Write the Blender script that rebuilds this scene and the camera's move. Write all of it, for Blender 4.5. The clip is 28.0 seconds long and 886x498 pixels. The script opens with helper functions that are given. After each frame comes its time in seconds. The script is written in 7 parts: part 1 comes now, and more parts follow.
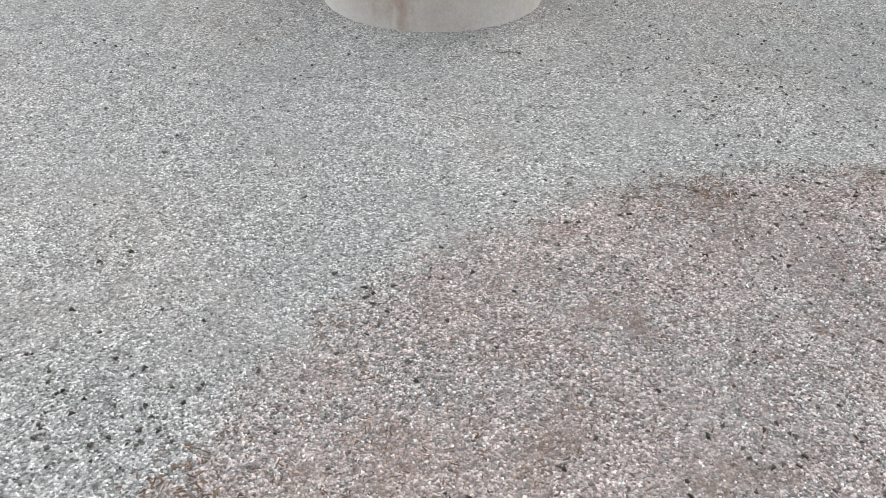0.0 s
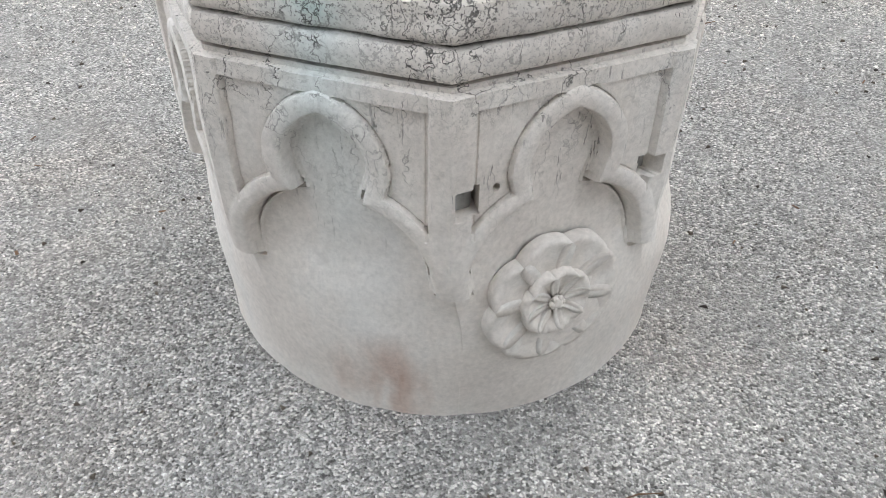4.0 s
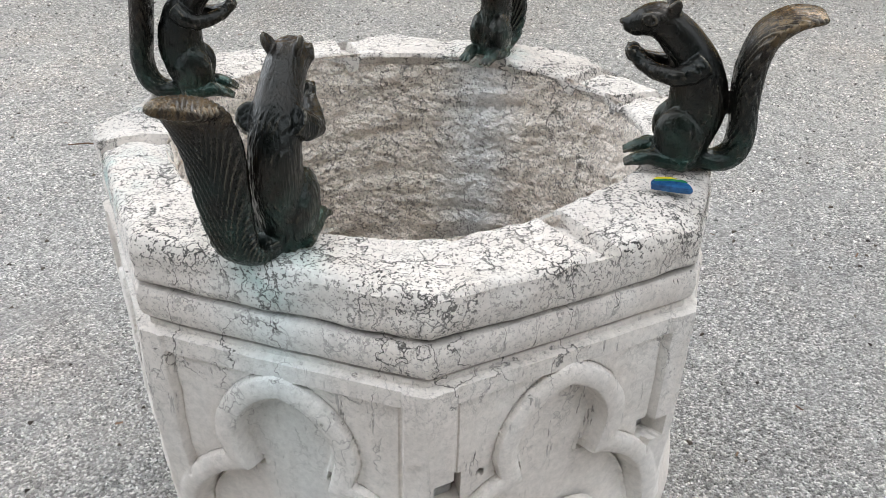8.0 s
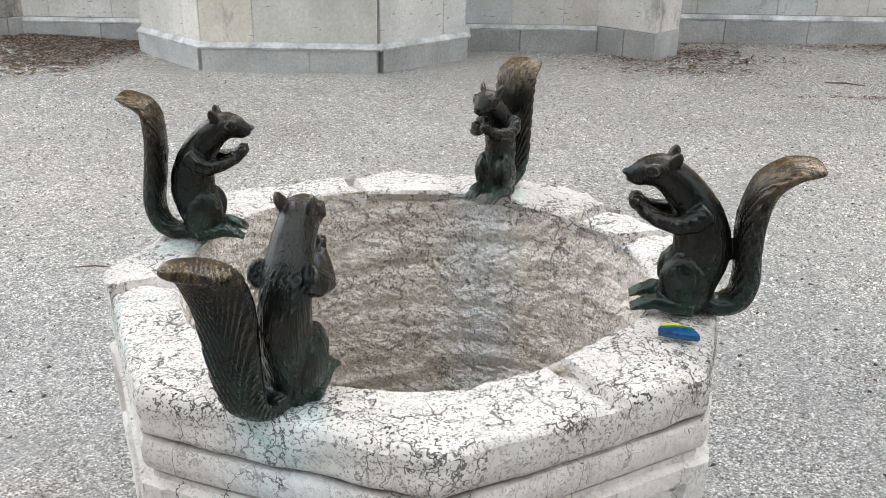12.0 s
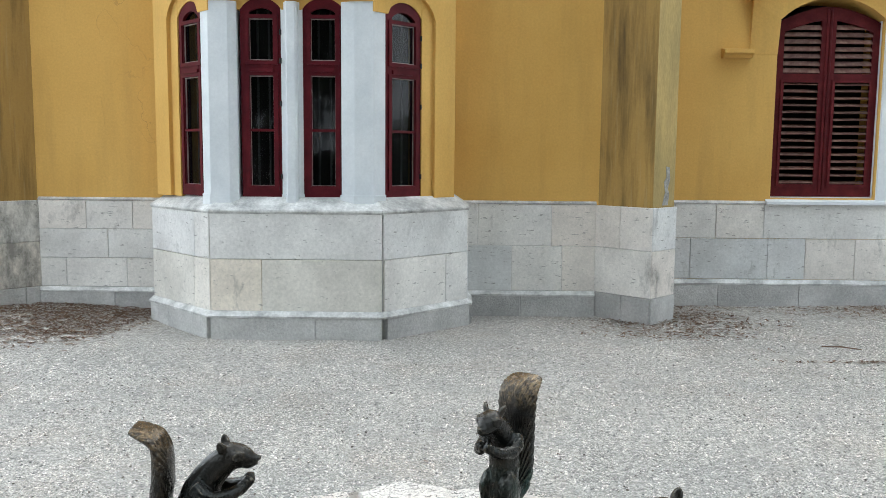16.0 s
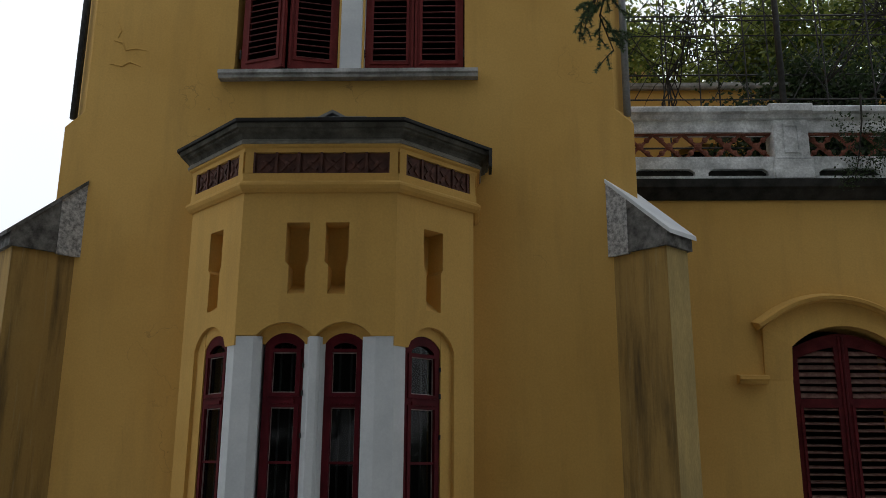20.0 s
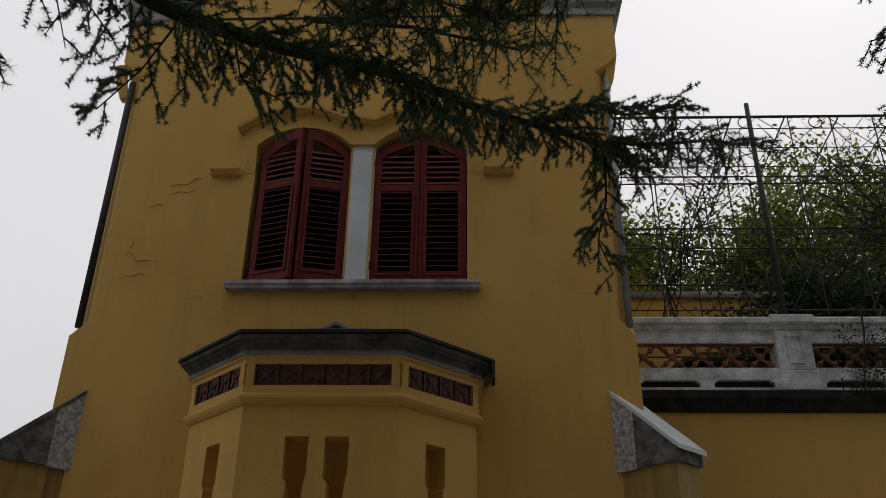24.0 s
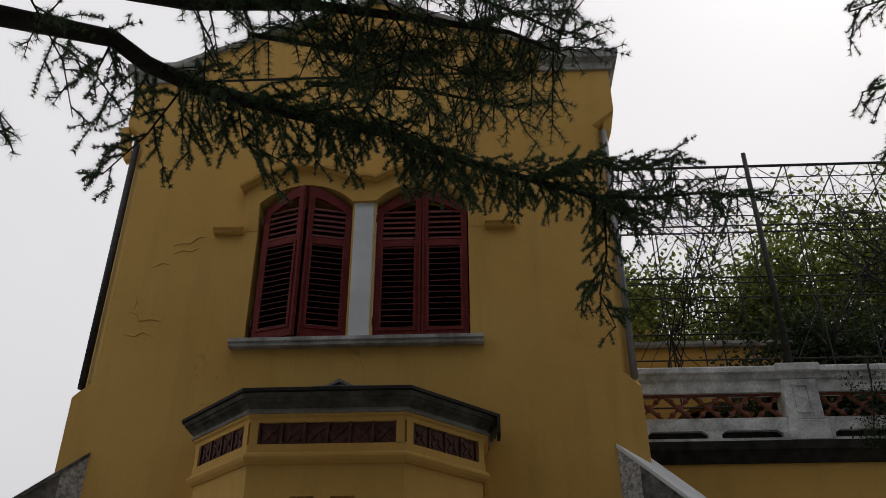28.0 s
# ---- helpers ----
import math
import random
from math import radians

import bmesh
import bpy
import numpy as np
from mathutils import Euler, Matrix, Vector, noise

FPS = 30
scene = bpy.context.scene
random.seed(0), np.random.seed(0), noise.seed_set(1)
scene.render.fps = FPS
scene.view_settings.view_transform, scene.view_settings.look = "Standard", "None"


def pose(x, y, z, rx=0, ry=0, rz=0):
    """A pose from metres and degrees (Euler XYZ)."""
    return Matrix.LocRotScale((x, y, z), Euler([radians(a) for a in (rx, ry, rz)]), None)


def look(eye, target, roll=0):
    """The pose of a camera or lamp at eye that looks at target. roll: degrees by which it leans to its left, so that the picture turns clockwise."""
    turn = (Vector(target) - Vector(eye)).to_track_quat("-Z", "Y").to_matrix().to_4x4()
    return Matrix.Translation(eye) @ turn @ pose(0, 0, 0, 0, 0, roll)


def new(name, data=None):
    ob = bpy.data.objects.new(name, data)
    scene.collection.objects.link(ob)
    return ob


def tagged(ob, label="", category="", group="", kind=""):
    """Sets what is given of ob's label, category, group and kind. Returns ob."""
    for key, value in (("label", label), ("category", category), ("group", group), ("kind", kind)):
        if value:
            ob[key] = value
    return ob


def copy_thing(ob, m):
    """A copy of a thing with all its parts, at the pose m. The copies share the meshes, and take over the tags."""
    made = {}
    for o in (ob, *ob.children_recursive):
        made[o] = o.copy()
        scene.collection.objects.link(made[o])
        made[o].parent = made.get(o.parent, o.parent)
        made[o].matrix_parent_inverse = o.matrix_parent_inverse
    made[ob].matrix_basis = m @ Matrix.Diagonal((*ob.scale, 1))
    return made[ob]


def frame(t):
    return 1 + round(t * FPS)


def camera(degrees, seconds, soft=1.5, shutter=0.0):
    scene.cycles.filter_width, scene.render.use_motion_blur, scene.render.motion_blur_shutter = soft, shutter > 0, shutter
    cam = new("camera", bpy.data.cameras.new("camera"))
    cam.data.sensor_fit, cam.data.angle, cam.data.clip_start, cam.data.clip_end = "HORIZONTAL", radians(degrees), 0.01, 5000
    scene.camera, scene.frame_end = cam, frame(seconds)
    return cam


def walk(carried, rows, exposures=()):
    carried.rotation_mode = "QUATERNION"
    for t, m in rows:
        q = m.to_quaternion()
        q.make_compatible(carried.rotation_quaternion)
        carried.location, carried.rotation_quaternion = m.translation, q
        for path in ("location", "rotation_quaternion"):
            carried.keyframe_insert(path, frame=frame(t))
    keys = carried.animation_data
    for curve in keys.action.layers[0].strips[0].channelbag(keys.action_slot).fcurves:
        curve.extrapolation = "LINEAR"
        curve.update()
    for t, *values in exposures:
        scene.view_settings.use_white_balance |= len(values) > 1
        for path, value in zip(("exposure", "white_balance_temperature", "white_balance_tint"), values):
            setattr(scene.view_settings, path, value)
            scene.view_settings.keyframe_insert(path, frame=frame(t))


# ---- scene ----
from mathutils.geometry import tessellate_polygon

cam = camera(55.1, 28.0, soft=0.7)
PATH = [
    (0, (0.236, -1.202, 1.253), (0.063, 0.424, 0.102), 0.6),
    (0.5, (0.165, -0.919, 1.241), (-0.013, 0.71, 0.096), 0.4),
    (1, (0.095, -0.537, 1.277), (-0.088, 1.091, 0.13), 0.5),
    (1.5, (-0.002, -0.244, 1.273), (-0.178, 1.385, 0.125), 0.4),
    (2, (-0.111, 0.07, 1.278), (-0.216, 1.709, 0.136), 0.7),
    (2.5, (-0.13, 0.345, 1.263), (-0.211, 1.972, 0.103), 0.8),
    (3, (-0.138, 0.599, 1.279), (-0.214, 2.221, 0.111), 0.4),
    (3.5, (-0.19, 0.787, 1.264), (-0.238, 2.397, 0.078), 0.7),
    (5.5, (-0.205, 1.16, 1.346), (-0.186, 2.709, 0.08), 1.3),
    (6, (-0.19, 1.171, 1.359), (-0.174, 2.763, 0.149), 1.4),
    (6.5, (-0.184, 1.175, 1.371), (-0.168, 2.805, 0.213), 1.3),
    (7, (-0.184, 1.179, 1.382), (-0.171, 2.844, 0.274), 1.2),
    (7.5, (-0.191, 1.182, 1.394), (-0.179, 2.876, 0.332), 1.2),
    (8, (-0.193, 1.185, 1.406), (-0.182, 2.911, 0.396), 1.2),
    (8.5, (-0.198, 1.187, 1.417), (-0.189, 2.94, 0.454), 1.2),
    (9, (-0.201, 1.196, 1.423), (-0.193, 2.968, 0.497), 1.2),
    (9.5, (-0.201, 1.199, 1.428), (-0.195, 2.987, 0.532), 1.1),
    (10, (-0.201, 1.201, 1.43), (-0.195, 2.999, 0.553), 1.1),
    (10.5, (-0.201, 1.202, 1.432), (-0.195, 3.005, 0.564), 1.0),
    (11, (-0.203, 1.206, 1.44), (-0.199, 3.018, 0.593), 1.0),
    (11.5, (-0.203, 1.206, 1.449), (-0.2, 3.029, 0.628), 1.0),
    (13.5, (-0.198, 1.21, 1.502), (-0.2, 3.116, 0.896), 0.8),
    (14, (-0.201, 1.216, 1.523), (-0.206, 3.144, 0.993), 0.8),
    (14.5, (-0.206, 1.213, 1.543), (-0.213, 3.162, 1.091), 0.8),
    (15, (-0.209, 1.21, 1.566), (-0.216, 3.176, 1.198), 0.8),
    (15.5, (-0.204, 1.222, 1.577), (-0.216, 3.199, 1.28), 0.6),
    (16, (-0.206, 1.198, 1.605), (-0.218, 3.186, 1.381), 0.5),
    (16.5, (-0.206, 1.201, 1.62), (-0.226, 3.195, 1.467), 0.4),
    (17, (-0.222, 1.197, 1.646), (-0.247, 3.195, 1.582), 0.4),
    (17.5, (-0.238, 1.2, 1.675), (-0.265, 3.2, 1.7), 0.4),
    (18, (-0.213, 1.185, 1.706), (-0.25, 3.181, 1.831), 0.4),
    (18.5, (-0.208, 1.188, 1.737), (-0.25, 3.176, 1.946), 0.3),
    (19, (-0.206, 1.171, 1.786), (-0.254, 3.148, 2.084), 0.3),
    (19.5, (-0.193, 1.157, 1.795), (-0.253, 3.119, 2.182), 0.4),
    (20, (-0.203, 1.145, 1.821), (-0.263, 3.085, 2.303), 0.4),
    (20.5, (-0.206, 1.139, 1.831), (-0.266, 3.06, 2.386), 0.4),
    (21, (-0.204, 1.129, 1.85), (-0.266, 3.027, 2.477), 0.7),
    (21.5, (-0.206, 1.122, 1.873), (-0.269, 2.999, 2.56), 0.8),
    (22, (-0.199, 1.114, 1.881), (-0.264, 2.968, 2.628), 0.8),
    (22.5, (-0.185, 1.146, 1.894), (-0.253, 2.982, 2.684), 0.8),
    (24.5, (-0.197, 1.115, 1.945), (-0.265, 2.872, 2.899), 0.7),
    (25, (-0.191, 1.099, 1.943), (-0.261, 2.84, 2.924), 0.6),
    (25.5, (-0.197, 1.102, 1.946), (-0.265, 2.833, 2.947), 0.5),
    (26, (-0.202, 1.112, 1.945), (-0.269, 2.837, 2.955), 0.3),
    (26.5, (-0.191, 1.111, 1.938), (-0.26, 2.832, 2.955), 0.2),
    (27, (-0.192, 1.105, 1.945), (-0.261, 2.826, 2.962), -0.2),
    (27.5, (-0.196, 1.11, 1.927), (-0.265, 2.825, 2.954), -0.3),
    (28, (-0.192, 1.099, 1.944), (-0.263, 2.814, 2.97), -0.2),
]
EXPOSURES = [(0, 1.08, 6500, 10), (3, 1.12, 6500, 10), (6, 1.2, 6500, 11), (9, 1.2, 6500, 10), (11, 1.25, 6500, 10), (14, 1.42, 6450, 10), (15, 1.45, 6400, 9), (16, 1.32, 6250, 6), (17, 0.95, 6150, 4), (18, 0.87, 6050, 1), (19, 0.15, 6000, 1), (20, -0.55, 6550, 9), (22, -1.1, 6850, 13), (25, -1.12, 6950, 14), (28, -1.1, 6950, 14)]
walk(cam, [(t, look(eye, target, roll)) for t, eye, target, roll in PATH], EXPOSURES)

# ---------------------------------------------------------------- light
world = bpy.data.worlds.new("world")
scene.world = world
world.use_nodes = True
wn, wl = world.node_tree.nodes, world.node_tree.links
wn.clear()
w_out = wn.new("ShaderNodeOutputWorld")
w_bg = wn.new("ShaderNodeBackground")
w_sky = wn.new("ShaderNodeTexSky")
w_sky.sky_type = "NISHITA"
w_sky.sun_disc = False
w_sky.sun_elevation = radians(52)
w_sky.sun_rotation = radians(40)
w_sky.dust_density = 4.0
w_sat = wn.new("ShaderNodeHueSaturation")
w_sat.inputs["Saturation"].default_value = 0.12
w_coord = wn.new("ShaderNodeTexCoord")
w_cloud = wn.new("ShaderNodeTexNoise")
w_cloud.inputs["Scale"].default_value = 1.6
w_cloud.inputs["Detail"].default_value = 4.0
w_ramp = wn.new("ShaderNodeValToRGB")
w_ramp.color_ramp.elements[0].position, w_ramp.color_ramp.elements[0].color = 0.3, (7.5, 8.0, 8.7, 1)
w_ramp.color_ramp.elements[1].position, w_ramp.color_ramp.elements[1].color = 0.75, (8.7, 9.1, 9.6, 1)
w_mix = wn.new("ShaderNodeMixRGB")
w_mix.inputs[0].default_value = 0.9
wl.new(w_coord.outputs["Generated"], w_cloud.inputs["Vector"])
wl.new(w_cloud.outputs["Fac"], w_ramp.inputs["Fac"])
wl.new(w_sky.outputs["Color"], w_sat.inputs["Color"])
wl.new(w_sat.outputs["Color"], w_mix.inputs[1])
wl.new(w_ramp.outputs["Color"], w_mix.inputs[2])
# the overcast is brighter on the side where the sun stands, behind the house
w_dir = wn.new("ShaderNodeVectorMath")
w_dir.operation = "DOT_PRODUCT"
w_dir.inputs[1].default_value = (-0.2, 0.98, 0.0)
w_side = wn.new("ShaderNodeMapRange")
w_side.interpolation_type = "SMOOTHSTEP"
w_side.inputs["From Min"].default_value, w_side.inputs["From Max"].default_value = -1.0, 1.0
w_side.inputs["To Min"].default_value, w_side.inputs["To Max"].default_value = 0.82, 1.56
w_mul = wn.new("ShaderNodeMixRGB")
w_mul.blend_type = "MULTIPLY"
w_mul.inputs[0].default_value = 1.0
wl.new(w_coord.outputs["Generated"], w_dir.inputs[0])
w_up = wn.new("ShaderNodeSeparateXYZ")
w_zen = wn.new("ShaderNodeMapRange")
w_zen.inputs["From Min"].default_value, w_zen.inputs["From Max"].default_value = 0.0, 1.0
w_zen.inputs["To Min"].default_value, w_zen.inputs["To Max"].default_value = 0.92, 1.45
w_both = wn.new("ShaderNodeMath")
w_both.operation = "MULTIPLY"
wl.new(w_coord.outputs["Generated"], w_up.inputs["Vector"])
wl.new(w_up.outputs["Z"], w_zen.inputs["Value"])
wl.new(w_side.outputs["Result"], w_both.inputs[0])
wl.new(w_zen.outputs["Result"], w_both.inputs[1])
wl.new(w_dir.outputs["Value"], w_side.inputs["Value"])
wl.new(w_mix.outputs["Color"], w_mul.inputs[1])
wl.new(w_both.outputs[0], w_mul.inputs[2])
wl.new(w_mul.outputs["Color"], w_bg.inputs["Color"])
w_bg.inputs["Strength"].default_value = 0.11
wl.new(w_bg.outputs["Background"], w_out.inputs["Surface"])

sun = new("sun", bpy.data.lights.new("sun", "SUN"))
sun.data.energy, sun.data.angle, sun.data.color = 0.5, radians(35), (1.0, 0.97, 0.93)
sun.matrix_world = look((7, 10.8, 13), (0, 2.5, 0))


# ---------------------------------------------------------------- materials
def shader(name, rough=0.8, metal=0.0):
    m = bpy.data.materials.new(name)
    m.use_nodes = True
    nt = m.node_tree
    b = nt.nodes["Principled BSDF"]
    b.inputs["Roughness"].default_value = rough
    b.inputs["Metallic"].default_value = metal
    return m, nt, b


def node(nt, kind, **inputs):
    n = nt.nodes.new("ShaderNode" + kind)
    for key, v in inputs.items():
        n.inputs[key.replace("_", " ")].default_value = v
    return n


def coords(nt, scale=(1, 1, 1), rot=(0, 0, 0)):
    tc = nt.nodes.new("ShaderNodeTexCoord")
    mp = nt.nodes.new("ShaderNodeMapping")
    mp.inputs["Scale"].default_value = scale
    mp.inputs["Rotation"].default_value = rot
    nt.links.new(tc.outputs["Object"], mp.inputs["Vector"])
    return mp.outputs["Vector"]


def noise_fac(nt, vec, scale, detail=4.0, rough=0.6):
    n = node(nt, "TexNoise", Scale=scale, Detail=detail, Roughness=rough)
    nt.links.new(vec, n.inputs["Vector"])
    return n.outputs["Fac"]


def ramp(nt, fac, stops):
    r = nt.nodes.new("ShaderNodeValToRGB")
    e = r.color_ramp.elements
    while len(e) < len(stops):
        e.new(0.5)
    for el, (p, c) in zip(e, stops):
        el.position = p
        el.color = (*c, 1) if len(c) == 3 else (c[0], c[0], c[0], 1)
    nt.links.new(fac, r.inputs["Fac"])
    return r.outputs["Color"]


def mix(nt, fac, a, b, mode="MIX"):
    m = nt.nodes.new("ShaderNodeMixRGB")
    m.blend_type = mode
    for socket, v in zip(m.inputs, (fac, a, b)):
        if isinstance(v, (int, float)):
            socket.default_value = v
        elif isinstance(v, tuple):
            socket.default_value = (*v, 1)
        else:
            nt.links.new(v, socket)
    return m.outputs["Color"]


def bump(nt, b, height, strength=0.4, distance=0.01, prior=None):
    n = node(nt, "Bump", Strength=strength, Distance=distance)
    nt.links.new(height, n.inputs["Height"])
    if prior:
        nt.links.new(prior, n.inputs["Normal"])
    nt.links.new(n.outputs["Normal"], b.inputs["Normal"])
    return n.outputs["Normal"]


def random_value(nt, lo, hi):
    """A grey factor that differs from object to object."""
    oi = nt.nodes.new("ShaderNodeObjectInfo")
    mr = nt.nodes.new("ShaderNodeMapRange")
    mr.inputs["To Min"].default_value, mr.inputs["To Max"].default_value = lo, hi
    nt.links.new(oi.outputs["Random"], mr.inputs["Value"])
    return mr.outputs["Result"]


def plain(name, c1, c2, rough=0.8, metal=0.0, big=3.0, fine=60.0, relief=0.3, depth=0.004, vary=None, stretch=(1, 1, 1), grain=0.45):
    """A surface of two tones, with blotches, fine grain and fine relief."""
    m, nt, b = shader(name, rough, metal)
    v = coords(nt, stretch)
    a = ramp(nt, noise_fac(nt, v, big, 5), [(0.35, c1), (0.68, c2)])
    g = noise_fac(nt, v, fine, 5, 0.7)
    col = mix(nt, grain, a, ramp(nt, g, [(0.3, (0.55,)), (0.7, (1.25,))]), "MULTIPLY")
    if vary:
        mx = mix(nt, 1.0, col, (1, 1, 1), "MULTIPLY")
        nt.links.new(random_value(nt, *vary), mx.node.inputs[2])
        col = mx
    nt.links.new(col, b.inputs["Base Color"])
    bump(nt, b, g, relief, depth)
    return m


def gravel_material():
    m, nt, b = shader("gravel", 0.95)
    v = coords(nt)
    vo = node(nt, "TexVoronoi", Scale=185.0)
    nt.links.new(v, vo.inputs["Vector"])
    vo2 = node(nt, "TexVoronoi", Scale=62.0)
    nt.links.new(v, vo2.inputs["Vector"])
    cell = nt.nodes.new("ShaderNodeSeparateColor")
    nt.links.new(vo.outputs["Color"], cell.inputs["Color"])
    cell2 = nt.nodes.new("ShaderNodeSeparateColor")
    nt.links.new(vo2.outputs["Color"], cell2.inputs["Color"])
    stones = ramp(nt, cell.outputs[0], [(0.0, (0.07, 0.069, 0.066)), (0.28, (0.25, 0.248, 0.24)), (0.72, (0.455, 0.45, 0.437)), (1.0, (0.87, 0.86, 0.835))])
    stones2 = ramp(nt, cell2.outputs[1], [(0.0, (0.24, 0.235, 0.23)), (0.6, (0.43, 0.43, 0.425)), (1.0, (0.66, 0.66, 0.65))])
    col = mix(nt, 0.16, stones, stones2)
    clump = noise_fac(nt, v, 75.0, 5, 0.8)
    col = mix(nt, 1.0, col, ramp(nt, clump, [(0.36, (0.62,)), (0.5, (1.0,)), (0.64, (1.34,))]), "MULTIPLY")
    # trodden, dusty places where the stones sink into the fines
    dust = ramp(nt, noise_fac(nt, v, 2.3, 6, 0.65), [(0.46, (0,)), (0.64, (1,))])
    col = mix(nt, mix(nt, 1.0, dust, (0.5, 0.5, 0.5), "MULTIPLY"), col, (0.33, 0.327, 0.322))
    wide = ramp(nt, noise_fac(nt, v, 0.7, 6, 0.65), [(0.3, (0.75, 0.74, 0.73)), (0.5, (0.89, 0.87, 0.85)), (0.7, (1.03, 1.0, 0.97))])
    col = mix(nt, 1.0, col, wide, "MULTIPLY")
    # faint browner drifts, and a blotchy middle scale
    drift = ramp(nt, noise_fac(nt, v, 1.25, 5, 0.6), [(0.50, (0,)), (0.66, (0.8,))])
    col = mix(nt, drift, col, mix(nt, 1.0, col, (0.985, 0.94, 0.91), "MULTIPLY"))
    col = mix(nt, 0.6, col, ramp(nt, noise_fac(nt, v, 13.0, 5, 0.7), [(0.34, (0.80,)), (0.66, (1.18,))]), "MULTIPLY")
    # coarser towards the house, with flecks pale and dark; colour lifted against dim light there
    sep = nt.nodes.new("ShaderNodeSeparateXYZ")
    nt.links.new(v, sep.inputs["Vector"])
    yard = nt.nodes.new("ShaderNodeMapRange")
    yard.inputs["From Min"].default_value, yard.inputs["From Max"].default_value = 3.6, 5.6
    nt.links.new(sep.outputs["Y"], yard.inputs["Value"])
    fleck = ramp(nt, noise_fac(nt, v, 34.0, 4, 0.75), [(0.34, (0.78, 0.765, 0.74)), (0.48, (1.11, 1.085, 1.045)), (0.62, (1.48, 1.45, 1.40))])
    col = mix(nt, yard.outputs["Result"], col, mix(nt, 1.0, col, fleck, "MULTIPLY"))
    # a round patch of reddish earth and coarser stones, at the start of the walk
    away = nt.nodes.new("ShaderNodeVectorMath")
    away.operation = "DISTANCE"
    away.inputs[1].default_value = (1.3, -0.6, 0.0)
    nt.links.new(v, away.inputs[0])
    add = nt.nodes.new("ShaderNodeMath")
    add.operation = "MULTIPLY_ADD"
    add.inputs[1].default_value = 0.42
    nt.links.new(noise_fac(nt, v, 5.0, 7, 0.7), add.inputs[0])
    nt.links.new(away.outputs["Value"], add.inputs[2])
    wide_fall = nt.nodes.new("ShaderNodeMapRange")
    wide_fall.inputs["From Min"].default_value, wide_fall.inputs["From Max"].default_value = 1.98, 1.84
    nt.links.new(add.outputs[0], wide_fall.inputs["Value"])
    rosy = mix(nt, 1.0, wide_fall.outputs["Result"], ramp(nt, noise_fac(nt, v, 3.2, 5), [(0.30, (0.45,)), (0.6, (1.0,))]), "MULTIPLY")
    col = mix(nt, rosy, col, mix(nt, 1.0, col, (0.98, 0.85, 0.83), "MULTIPLY"))
    dirt = mix(nt, 1.0, wide_fall.outputs["Result"], ramp(nt, noise_fac(nt, v, 4.4, 6, 0.7), [(0.52, (0,)), (0.68, (0.6,))]), "MULTIPLY")
    col = mix(nt, dirt, col, mix(nt, 0.5, mix(nt, 1.0, col, (0.62, 0.45, 0.37), "MULTIPLY"), (0.16, 0.105, 0.075)))
    nt.links.new(col, b.inputs["Base Color"])
    n1 = bump(nt, b, vo.outputs["Distance"], 0.9, -0.008)
    bump(nt, b, vo2.outputs["Distance"], 0.5, -0.008, n1)
    return m


